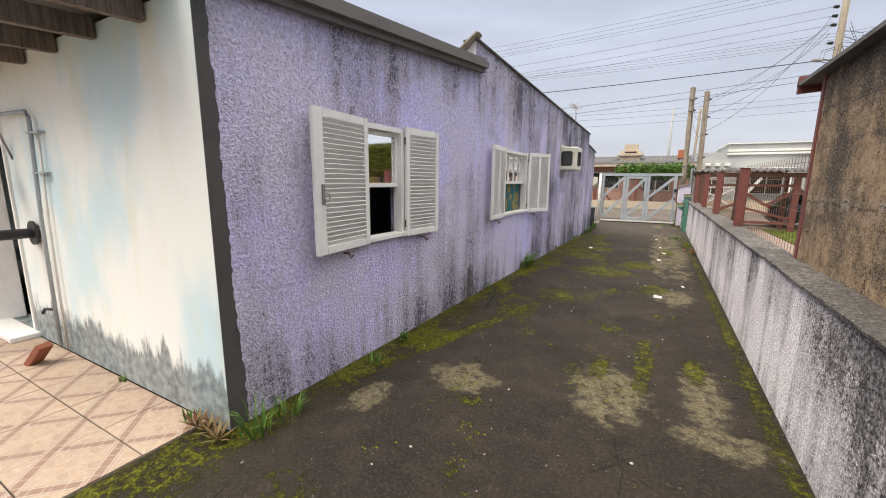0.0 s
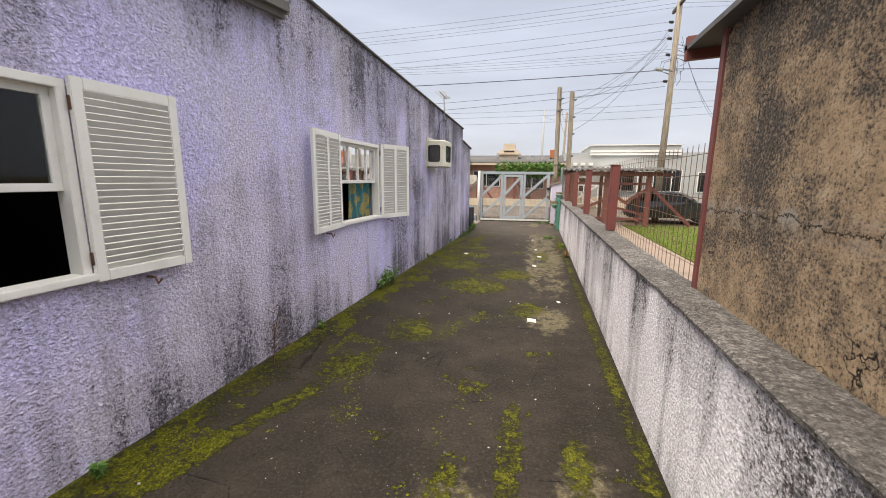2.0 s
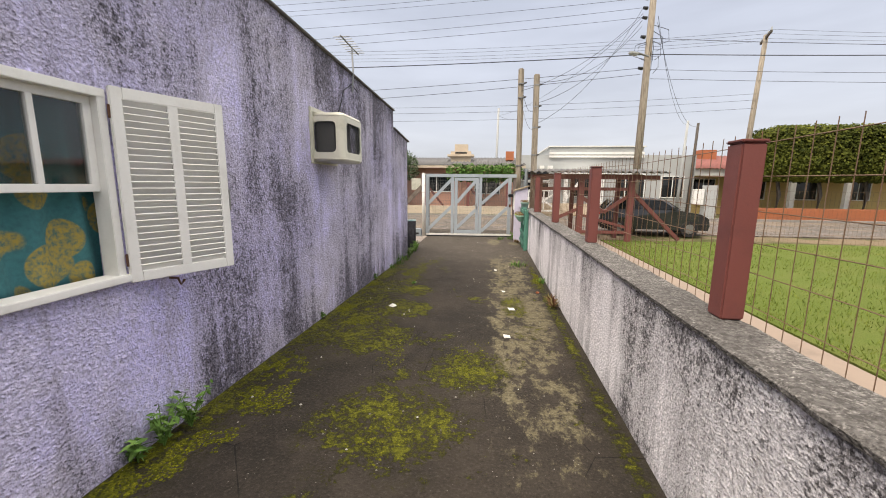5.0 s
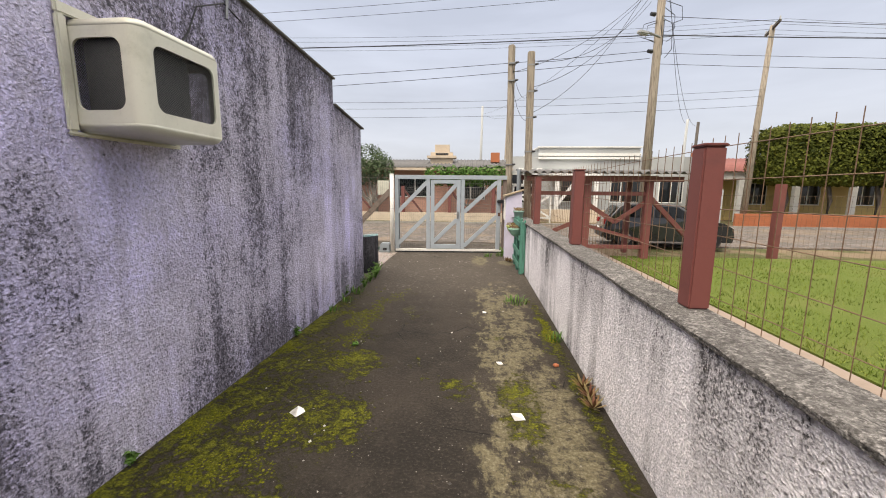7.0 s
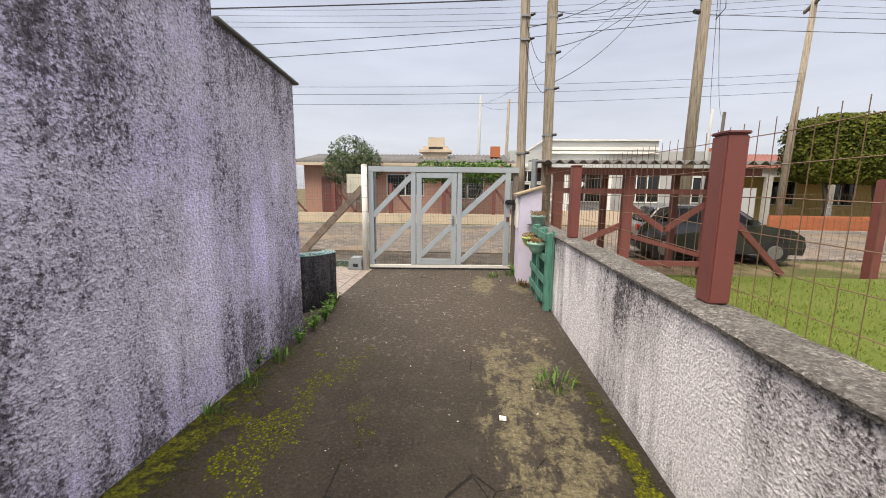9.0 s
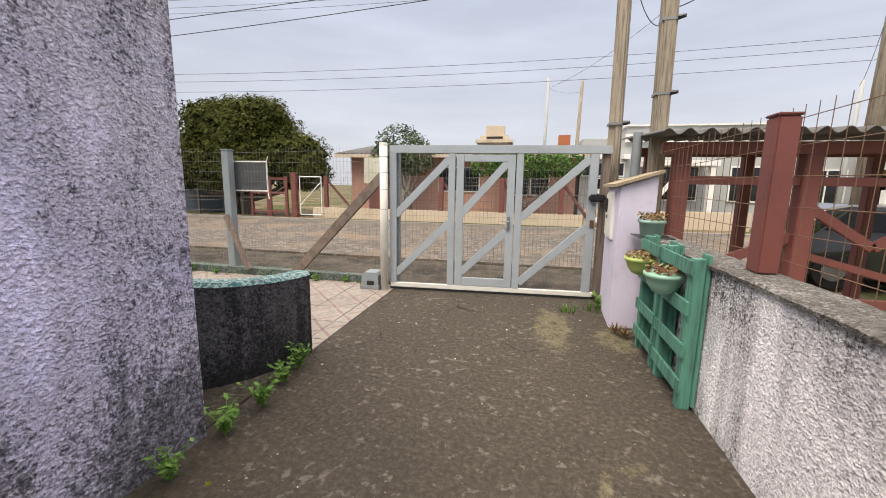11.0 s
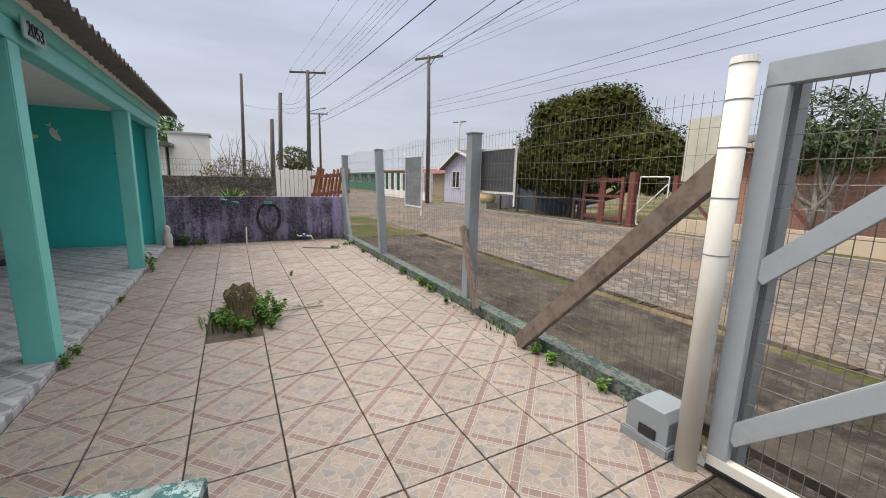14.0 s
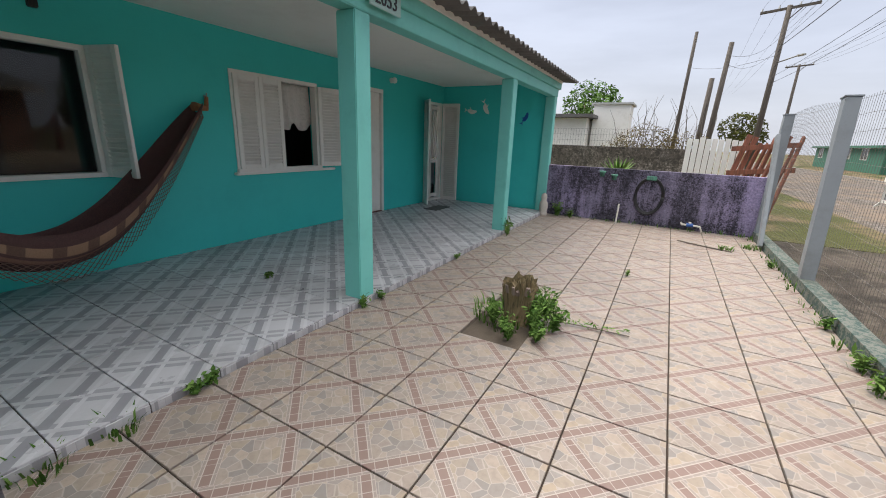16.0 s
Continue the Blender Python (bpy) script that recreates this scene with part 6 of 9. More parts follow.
cg = thing("entrance_canopy", (3.1, 17.2, 0), "maroon timber entrance canopy with a wavy fibre-cement roof", "canopy")
for x in (1.42, 2.62, 4.02):
    part("post", box(x - 0.08, x + 0.08, 16.92, 17.08, -0.05, 1.92, 0.008), M_MAROON, cg)
    part("post", box(x - 0.06, x + 0.06, 18.14, 18.26, -0.05, 1.98, 0.008), M_MAROON, cg)
part("beam", box(1.2, 4.75, 16.90, 17.0, 1.80, 1.92, 0.006), M_MAROON, cg)
part("beam", box(1.2, 4.75, 18.15, 18.25, 1.86, 1.98, 0.006), M_MAROON, cg)
part("canopy_roof", corrugated((1.1, 16.6, 1.99), (1, 0, 0), (0, 1, 0.07), 3.8, 1.9, 0.19, 0.03), M_ASBESTOS, cg, "dark wavy fibre-cement sheets", smooth=True)
for z in (0.22, 1.48):
    part("rail", box(1.5, 4.0, 16.96, 17.03, z, z + 0.09, 0.005), M_MAROON, cg)
part("brace", beam((4.05, 17.0, 1.45), (5.55, 17.25, 0.05), 0.07, 0.11, 0.006), M_MAROON, cg)
part("brace", beam((1.5, 17.02, 0.45), (2.6, 17.02, 0.95), 0.05, 0.10, 0.006), M_MAROON, cg)
part("brace", beam((2.7, 17.02, 1.25), (3.3, 17.02, 0.85), 0.05, 0.10, 0.006), M_MAROON, cg)
part("brace", beam((3.3, 17.02, 0.85), (4.0, 17.02, 1.35), 0.05, 0.10, 0.006), M_MAROON, cg)
part("brace", beam((2.7, 17.02, 0.75), (4.0, 17.02, 0.40), 0.05, 0.08, 0.006), M_MAROON, cg)
for x, y in ((7.3, 17.5), (12.5, 17.5), (17.5, 17.5)):
    f = thing("fence_post", (x, y, 0), "weathered maroon fence post at the lawn's edge", "fence post", "lawn fence posts")
    part("shaft", box(x - 0.085, x + 0.085, y - 0.085, y + 0.085, -0.1, 1.78, 0.012), M_MAROON, f)
lf = thing("mesh_fence", (12, 17.5, 0), "thin brown wire fence at the lawn's street side", "fence")
part("wire_mesh", wires((5.6, 17.52, 0), (1, 0, 0), 14.4, 0.0, 1.5, 0.12, 0.25, 0.0022), M_WIRE, lf)

# ---------------------------------------------------------------- parked car
def car(at, rz):
    c = thing("car", at, "dark grey hatchback parked at the roadside", "car", rz=rz)
    base = c.matrix_basis @ Matrix.Scale(0.88, 4)
    body = Nodes("dark_car_paint", 0.25)
    body.b.inputs["Coat Weight"].default_value = 0.6
    body.colour(body.ramp(body.noise(3, 4), [(0.3, (0.018, 0.019, 0.021)), (0.7, (0.03, 0.031, 0.034))]))
    prof = [(-1.92, 0.30), (-1.95, 0.55), (-1.90, 0.88), (-1.78, 0.98), (-1.45, 1.38), (-1.1, 1.46), (0.0, 1.46), (0.35, 1.40), (0.95, 0.98), (1.65, 0.86), (1.92, 0.70), (1.97, 0.45), (1.93, 0.25), (-1.8, 0.22)]
    bm = bmesh.new()
    rings = []
    for y, k in ((-0.80, 0.0), (-0.76, 0.06), (0.76, 0.06), (0.80, 0.0)):
        ring = []
        for x, z in prof:
            tuck = 0.16 if z > 1.0 else 0.0
            yy = y * (1 - tuck * min(1, (z - 1.0) / 0.4)) if z > 1.0 else y
            ring.append(bm.verts.new((x * (0.985 if k == 0 else 1), yy, z - (0.03 if k == 0 and z > 1.3 else 0))))
        rings.append(ring)
    n = len(prof)
    for a, b in zip(rings, rings[1:]):
        for i in range(n):
            bm.faces.new((a[i], a[(i + 1) % n], b[(i + 1) % n], b[i]))
    bm.faces.new(rings[0])
    bm.faces.new(rings[-1][::-1])
    bm.transform(base)
    part("body", bm, body.m, c)
    gl = Nodes("dark_car_glass", 0.05).colour((0.01, 0.012, 0.014)).m
    for sy in (-1, 1):
        for pts in (((-1.42, 1.02), (-0.45, 1.02), (-0.45, 1.36), (-1.10, 1.36)), ((-0.38, 1.02), (0.78, 1.02), (0.30, 1.35), (-0.38, 1.37))):
            b = bmesh.new()
            v = [b.verts.new((x, sy * (0.812 * (1 - 0.16 * (z - 1.0) / 0.4)), z)) for x, z in pts]
            b.faces.new(v)
            bmesh.ops.solidify(b, geom=b.faces[:], thickness=0.006)
            b.transform(base)
            part("side_window", b, gl, c)
        b = box(-1.9, -1.7, sy * 0.62 - 0.13, sy * 0.62 + 0.13, 0.75, 0.92, 0.02)
        b.transform(Matrix.Translation((-0.05, 0, 0)))
        b.transform(base)
        part("tail_light", b, Nodes("red_lamp", 0.2).colour((0.35, 0.02, 0.02)).m, c, "red tail light")
        b = box(1.70, 1.93, sy * 0.60 - 0.15, sy * 0.60 + 0.15, 0.62, 0.74, 0.02)
        b.transform(base)
        part("headlight", b, Nodes("clear_lamp", 0.1).colour((0.5, 0.5, 0.48)).m, c, "clear headlight")
        for x in (-1.25, 1.28):
            wb = rod((x, sy * 0.80 - sy * 0.17, 0.30), (x, sy * 0.83, 0.30), 0.30, 0.30, 28)
            wb.transform(base)
            wh = part("wheel", wb, M_BLACK, c)
            rb = rod((x, sy * 0.80, 0.30), (x, sy * 0.842, 0.30), 0.19, 0.17, 20)
            rb.transform(base)
            part("rim", rb, M_STEEL, wh, "grey alloy rim")
        b = box(0.62, 0.78, sy * 0.82, sy * 0.95, 1.0, 1.12, 0.02)
        b.transform(base)
        part("wing_mirror", b, body.m, c)
    for x0, z0, x1, z1, nm in ((1.0, 1.0, 0.40, 1.40, "windscreen"), (-1.79, 1.02, -1.50, 1.36, "rear_window")):
        b = bmesh.new()
        o = 0.012 if nm == "windscreen" else -0.012
        v = [b.verts.new((x0 + o, -0.66, z0)), b.verts.new((x0 + o, 0.66, z0)), b.verts.new((x1 + o, 0.58, z1)), b.verts.new((x1 + o, -0.58, z1))]
        b.faces.new(v)
        bmesh.ops.solidify(b, geom=b.faces[:], thickness=0.006)
        b.transform(base)
        part(nm, b, gl, c)
    for x in (-1.97, 1.94):
        b = box(x - 0.02, x + 0.02, -0.72, 0.72, 0.30, 0.46, 0.015)
        b.transform(base)
        part("bumper", b, M_BLACK, c)
    b = box(-1.995, -1.985, -0.22, 0.22, 0.52, 0.64, 0.004)
    b.transform(base)
    part("number_plate", b, M_WHITE, c, "pale blank number plate")


car((5.62, 19.75, -0.05), -8)


# ---------------------------------------------------------------- foliage
def leaf_material(name, dark, mid, light):
    k = Nodes(name, 0.75, spec=0.12)
    c = k.ramp(k.island(), [(0.0, dark), (0.5, mid), (1.0, light)])
    c = k.mix(k.mask(k.noise(0.9, 3), 0.35, 0.65), c, k.mix(0.35, c, light))
    k.colour(c)
    k.b.inputs["Transmission Weight"].default_value = 0.0
    k.b.inputs["Subsurface Weight"].default_value = 0.0
    return k.m


M_LEAF = leaf_material("dark_tree_leaves", (0.020, 0.025, 0.005), (0.045, 0.053, 0.011), (0.092, 0.098, 0.021))
M_LEAF_OLEANDER = leaf_material("grey_green_leaves", (0.025, 0.045, 0.018), (0.06, 0.09, 0.04), (0.13, 0.17, 0.09))
M_LEAF_HEDGE = leaf_material("clipped_hedge_leaves", (0.022, 0.030, 0.006), (0.055, 0.070, 0.011), (0.13, 0.14, 0.022))
M_LEAF_BUSH = leaf_material("fresh_green_leaves", (0.02, 0.05, 0.01), (0.05, 0.12, 0.02), (0.12, 0.22, 0.05))
M_LEAF_DRY = leaf_material("dry_yellow_leaves", (0.05, 0.038, 0.018), (0.105, 0.078, 0.034), (0.17, 0.14, 0.05))
M_LEAF_WEED = leaf_material("weed_leaves", (0.03, 0.075, 0.012), (0.075, 0.16, 0.03), (0.17, 0.28, 0.07))
M_SUCC = leaf_material("reddish_succulent", (0.10, 0.035, 0.025), (0.18, 0.10, 0.05), (0.22, 0.20, 0.09))
M_BARK = timber("grey_bark", (0.16, 0.135, 0.11), (0.06, 0.05, 0.04), local=False, grain=(10, 10, 2))
M_PALEBARK = timber("pale_bark", (0.38, 0.34, 0.29), (0.18, 0.15, 0.12), local=False, grain=(10, 10, 2))


def leaves(points, size, seed, aspect=0.45, up=0.3):
    """One small folded leaf at each point (x, y, z, nx, ny, nz)."""
    rng = np.random.RandomState(seed)
    verts, faces = [], []
    for p in points:
        c = Vector(p[:3])
        n = (Vector(p[3:]) + Vector(rng.normal(0, 0.6, 3)) + Vector((0, 0, up))).normalized()
        d = n.cross(Vector(rng.normal(0, 1, 3))).normalized()
        s = n.cross(d)
        l = size * rng.uniform(0.6, 1.3)
        w = l * aspect
        i = len(verts)
        verts += [c - d * l * 0.5, c + s * w * 0.5 + n * w * 0.12, c + d * l * 0.5, c - s * w * 0.5 + n * w * 0.12]
        faces += [(i, i + 1, i + 2), (i, i + 2, i + 3)]
    me = bpy.data.meshes.new("leaves")
    me.from_pydata(verts, [], faces)
    bm = bmesh.new()
    bm.from_mesh(me)
    bpy.data.meshes.remove(me)
    return bm


def blob_points(blobs, count, seed, rough=0.22, shell=0.6):
    """Points in the outer layer of several uneven ellipsoids, with gaps."""
    rng = np.random.RandomState(seed)
    vol = np.array([b[1][0] * b[1][1] * b[1][2] for b in blobs]) ** 0.67
    out = []
    while len(out) < count:
        b = blobs[rng.choice(len(blobs), p=vol / vol.sum())]
        d = rng.normal(0, 1, 3)
        d /= np.linalg.norm(d)
        q = Vector(d)
        k = 1 + rough * noise.noise(q * 2.3 + Vector(b[0])) + 0.5 * rough * noise.noise(q * 6 + Vector(b[0]))
        if noise.noise(q * 4.5 + Vector(b[0]) * 1.7) < -0.28:
            continue
        r = k * (shell + (1 - shell) * rng.rand() ** 0.5)
        out.append((b[0][0] + b[1][0] * d[0] * r, b[0][1] + b[1][1] * d[1] * r, b[0][2] + b[1][2] * d[2] * r, *d))
    return out


def tree(name, at, blobs, count, size, label, leafmat, bark, limbs, trunk=0.2, seed=1, aspect=0.45, stems=((0, 0),)):
    t = thing(name, at, label, "tree")
    tb = bmesh.new()
    rng = random.Random(seed)
    for dx, dy in stems:
        foot = Vector(at) + Vector((dx, dy, -0.1))
        for i in range(limbs):
            b = blobs[i % len(blobs)]
            end = Vector(b[0]) + Vector((rng.uniform(-0.4, 0.4) * b[1][0], rng.uniform(-0.4, 0.4) * b[1][1], 0.1 * b[1][2]))
            mid = foot.lerp(end, 0.45) + Vector((rng.uniform(-0.15, 0.15), rng.uniform(-0.15, 0.15), 0.15))
            low = foot + Vector((rng.uniform(-0.05, 0.05), rng.uniform(-0.05, 0.05), 0.35 * (end.z - foot.z)))
            tube([foot, low, mid, end], [trunk, trunk * 0.75, trunk * 0.45, trunk * 0.12], 8, tb)
    part("trunk", tb, bark, t, smooth=True)
    part("crown", leaves(blob_points(blobs, count, seed), size, seed, aspect), leafmat, t)
    return t


rt = random.Random(11)
big = [((-13.6, 28.8, 3.5), (3.0, 2.6, 1.9)), ((-15.9, 28.8, 2.5), (2.0, 2.0, 1.5)), ((-11.3, 28.8, 2.6), (2.0, 2.0, 1.4)), ((-12.4, 28.4, 4.1), (1.7, 1.7, 1.2)), ((-14.6, 28.5, 4.2), (1.6, 1.6, 1.1)), ((-10.4, 28.7, 1.9), (1.3, 1.4, 0.9)), ((-16.9, 28.7, 1.9), (1.2, 1.3, 0.9)), ((-13.5, 27.6, 2.2), (2.6, 1.3, 1.3))]
bt = tree("broad_tree", (-13.2, 28.4, -0.05), big, 42000, 0.15, "broad dark evergreen tree with a low dense crown", M_LEAF, M_BARK, 8, 0.22, 3, 0.42, ((0, 0), (-0.9, 0.3)))
# larger leaves added as filler to close bright gaps in the crown
part("filler_leaves", leaves(blob_points([(c, tuple(0.80 * v for v in r)) for c, r in big], 9000, 44, 0.2, 0.75), 0.42, 44, 0.7), M_LEAF, bt)
ole = [((-5.7, 28.7, 3.0), (1.15, 1.0, 1.0)), ((-6.3, 28.6, 2.5), (0.8, 0.8, 0.8)), ((-5.0, 28.6, 2.6), (0.8, 0.8, 0.8))]
tree("small_tree", (-5.6, 28.6, -0.05), ole, 3600, 0.20, "small grey-green tree with pale stems at the pink house", M_LEAF_OLEANDER, M_PALEBARK, 6, 0.09, 5, 0.28, ((0, 0), (0.3, 0.1)))
hb = [((x, 28.3 + 0.2 * (i % 2), 2.3), (0.75, 0.6, 0.55)) for i, x in enumerate((-1.9, -1.1, -0.3, 0.5, 1.2))]
tree("climbing_hedge", (-0.3, 28.4, -0.05), hb, 4200, 0.15, "dense green hedge growing over the fence", M_LEAF_BUSH, M_BARK, 5, 0.06, 6)


def box_points(x0, x1, y0, y1, z0, z1, count, seed):
    rng = np.random.RandomState(seed)
    out = []
    c = np.array([(x0 + x1) / 2, (y0 + y1) / 2, (z0 + z1) / 2])
    h = np.array([(x1 - x0) / 2, (y1 - y0) / 2, (z1 - z0) / 2])
    while len(out) < count:
        d = rng.uniform(-1, 1, 3)
        k = np.abs(d).max()
        s = (np.abs(d) ** 7).sum() ** (1 / 7)
        q = d / s * (0.86 + 0.16 * rng.rand())
        bump = 1 + 0.05 * noise.noise(Vector(q) * 4)
        out.append((*(c + h * q * bump), *(d / k)))
    return out


ht = thing("clipped_tree", (17.5, 27.9, 0), "clipped box-shaped hedge tree over the brick wall", "tree")
for x in (15.2, 17.2, 19.4, 21.5):
    part("trunk", tube([(x, 27.9, -0.1), (x + 0.1, 27.9, 1.2), (x - 0.2, 27.9, 2.6)], [0.13, 0.10, 0.07], 8), M_BARK, ht, smooth=True)
# filler in the darker leaf colour paints the shade inside the crown
part("filler_leaves", leaves(box_points(14.7, 22.0, 27.3, 28.9, 2.2, 4.45, 5000, 19), 0.42, 19, 0.7), M_LEAF, ht)
part("crown", leaves(box_points(13.9, 22.8, 26.9, 29.3, 1.95, 4.75, 34000, 9), 0.16, 9, 0.55), M_LEAF_HEDGE, ht)

# ---------------------------------------------------------------- houses across the street
M_PINK = paint("pink_wall", (0.55, 0.30, 0.22), (0.40, 0.22, 0.17), 0.5, 0.8, 1.0, 0.2)
M_YELLOW = paint("yellow_wall", (0.58, 0.44, 0.17), (0.42, 0.32, 0.14), 0.5, 0.8, 1.0, 0.2)
M_PALEGREY = paint("pale_grey_wall", (0.42, 0.43, 0.42), (0.28, 0.28, 0.27), 0.4, 0.8, 1.0, 0.15)
M_REDROOF = paint("red_roof", (0.22, 0.075, 0.06), (0.11, 0.05, 0.045), 0.6, 0.8, 1.5, 0.3)
M_DARKGLASS = Nodes("dark_window_glass", 0.08).colour((0.012, 0.014, 0.016)).m
M_BRICK = paint("orange_brick", (0.42, 0.14, 0.06), (0.25, 0.10, 0.06), 0.6, 0.85, 6, 0.4)
M_BLUEWALL = paint("pale_lilac_boards", (0.50, 0.50, 0.62), (0.36, 0.36, 0.46), 0.4, 0.7, 1.5, 0.15)
M_GREENWALL = paint("green_wall", (0.045, 0.17, 0.115), (0.04, 0.11, 0.08), 0.5, 0.8, 1.0, 0.15)
M_TAN = paint("tan_wall", (0.36, 0.27, 0.20), (0.22, 0.17, 0.13), 0.5, 0.85, 1.0, 0.2)
M_SLATE = paint("slate_blue_wall", (0.07, 0.10, 0.13), (0.04, 0.05, 0.06), 0.5, 0.85, 1.0, 0.2)
M_CREAMWALL = paint("cream_wall", (0.58, 0.48, 0.36), (0.30, 0.24, 0.18), 0.6, 0.85, 1.5, 0.25)


def far_window(parent, x0, x1, z0, z1, y, bars=1):
    w = part("window", box(x0, x1, y - 0.03, y + 0.02, z0, z1), M_DARKGLASS, parent)
    for a, b, c, d in ((x0 - 0.05, x1 + 0.05, z0 - 0.05, z0), (x0 - 0.05, x1 + 0.05, z1, z1 + 0.05), (x0 - 0.05, x0, z0, z1), (x1, x1 + 0.05, z0, z1)):
        part("frame", box(a, b, y - 0.06, y + 0.02, c, d), M_WHITE, w)
    for i in range(1, bars + 1):
        x = x0 + (x1 - x0) * i / (bars + 1)
        part("glazing_bar", box(x - 0.025, x + 0.025, y - 0.045, y + 0.01, z0, z1), M_WHITE, w)
    return w


hp = thing("pink_house", (-3.5, 29.6, 0), "single-storey pink house with a grey corrugated roof", "house")
part("wall", box(-8.5, 1.7, 29.7, 36, -0.1, 2.75), M_PINK, hp)
part("roof", corrugated((-9.0, 29.0, 2.78), (1, 0, 0), (0, 1, 0.17), 11.1, 4.2, 0.22, 0.03), M_ASBESTOS, hp, "weathered grey corrugated sheets", smooth=True)
part("roof", corrugated((-9.0, 37.2, 2.78), (1, 0, 0), (0, -1, 0.17), 11.1, 4.1, 0.22, 0.03), M_ASBESTOS, hp, smooth=True)
part("fascia", box(-9.0, 2.1, 29.0, 29.06, 2.62, 2.76), M_CREAMWALL, hp)
far_window(hp, -4.2, -2.4, 1.2, 2.2, 29.7)
far_window(hp, -0.9, 0.6, 1.1, 2.1, 29.7)
part("door", box(-7.6, -6.6, 29.66, 29.7, 0.0, 2.1), M_MAROON, hp)
ch = part("chimney", box(-2.55, -1.25, 30.9, 31.7, 3.0, 3.75), M_CREAMWALL, hp, "cream chimney block")
part("chimney_cap", box(-2.75, -1.05, 30.75, 31.85, 3.42, 3.55), M_CREAMWALL, ch)
part("chimney_top", box(-2.3, -1.45, 31.0, 31.6, 3.75, 4.2), M_CREAMWALL, ch)
part("vent", box(-2.25, -1.5, 30.88, 30.9, 3.60, 3.70), M_BLACK, ch)
part("chimney", box(1.0, 1.5, 31, 31.5, 3.2, 3.75), M_BRICK, hp, "small orange brick chimney")

hg = thing("grey_house", (5.0, 30, 0), "modern flat-roofed pale grey house with white bands", "house")
part("wall", box(1.9, 12.0, 30, 38, -0.1, 3.45), M_PALEGREY, hg)
part("parapet", box(3.6, 9.0, 29.9, 36, 3.45, 3.92), M_PALEGREY, hg)
part("band", box(3.55, 9.05, 29.86, 29.9, 3.30, 3.42), M_WHITE, hg, "white band")
part("band", box(3.55, 9.05, 29.86, 29.9, 3.48, 3.62), M_WHITE, hg, "white band")
part("coping", box(3.5, 9.1, 29.82, 36.1, 3.92, 3.98), M_WHITE, hg)
for x in (2.5, 3.0, 3.5):
    part("ledge_box", box(x, x + 0.26, 29.65, 30, 2.62, 2.80), M_WHITE, hg)
far_window(hg, 2.0, 3.6, 1.95, 2.45, 30)
far_window(hg, 2.3, 3.6, 0.9, 1.8, 30)
far_window(hg, 4.9, 6.4, 1.0, 2.3, 30)
far_window(hg, 7.6, 9.2, 1.0, 2.3, 30, 2)
far_window(hg, 10.2, 11.4, 1.0, 2.2, 30)
pp_ = part("porch", box(4.3, 4.5, 28.6, 28.8, 0, 2.3), M_WHITE, hg, "white porch frame")
part("post", box(6.3, 6.5, 28.6, 28.8, 0, 2.3), M_WHITE, pp_)
part("lintel", box(4.2, 6.6, 28.55, 30, 2.3, 2.5), M_WHITE, pp_)
part("brace", beam((4.5, 28.7, 0.9), (5.2, 28.7, 1.9), 0.10, 0.14), M_WHITE, pp_)
fw = solo("garden_wall", box(1.9, 7.5, 27.9, 28.1, -0.1, 0.62, 0.02), M_CREAMWALL, "low cream garden wall before the grey house", "wall", kind="structure")
wg = thing("ornamental_gate", (3.0, 27.7, 0), "white wooden gate with a wheel pattern", "gate")
for a, b in (((2.2, 0.2), (3.9, 0.2)), ((2.2, -0.08), (2.2, 0.2)), ((3.9, -0.08), (3.9, 0.2)), ((2.2, 1.35), (3.9, 1.35)), ((2.2, 0.2), (2.2, 1.35)), ((3.9, 0.2), (3.9, 1.35)), ((2.2, 0.2), (3.9, 1.35)), ((2.2, 1.35), (3.9, 0.2)), ((3.05, 0.2), (3.05, 1.35))):
    part("bar", beam((a[0], 27.7, a[1]), (b[0], 27.7, b[1]), 0.06, 0.09), M_WHITE, wg)

hy = thing("yellow_house", (17, 31, 0), "yellow house with a red corrugated roof and white arches", "house")
part("wall", box(11.9, 26, 32.2, 40, -0.1, 2.9), M_YELLOW, hy)
part("roof", corrugated((11.2, 30.6, 2.72), (1, 0, 0), (0, 1, 0.22), 15.5, 5.0, 0.25, 0.03), M_REDROOF, hy, "faded red corrugated roof", smooth=True)
part("roof", corrugated((11.2, 40.2, 2.72), (1, 0, 0), (0, -1, 0.22), 15.5, 4.9, 0.25, 0.03), M_REDROOF, hy, smooth=True)
part("lintel", box(12.0, 26, 30.8, 31.0, 2.3, 2.72), M_WHITE, hy)
for x in (12.1, 15.0, 18.0, 21.0, 24.0):
    part("column", box(x - 0.14, x + 0.14, 30.78, 31.02, -0.1, 2.3), M_WHITE, hy)
for x in (13.0, 16.0, 19.0, 22.0):
    far_window(hy, x, x + 1.3, 0.9, 2.1, 32.2)
part("chimney", box(14.2, 15.2, 34, 34.8, 3.4, 4.1), M_BRICK, hy)
bw_ = thing("brick_wall", (20, 27.3, 0), "low orange brick garden wall", "wall", kind="structure")
part("core", box(12.6, 32, 27.22, 27.36, -0.1, 0.56), M_BRICK, bw_)
me = bpy.data.meshes.new("brick")
b = slab(pose(0, 0, 0), 0.40, 0.02, 0.085, 0.004)
b.to_mesh(me)
b.free()
me.materials.append(M_BRICK)
for j in range(6):
    for i in range(40):
        o = new("brick", me)
        o.parent = bw_
        o.matrix_basis = bw_.matrix_basis.inverted() @ pose(12.85 + 0.42 * i + (0.21 if j % 2 else 0), 27.215, -0.02 + 0.10 * j)
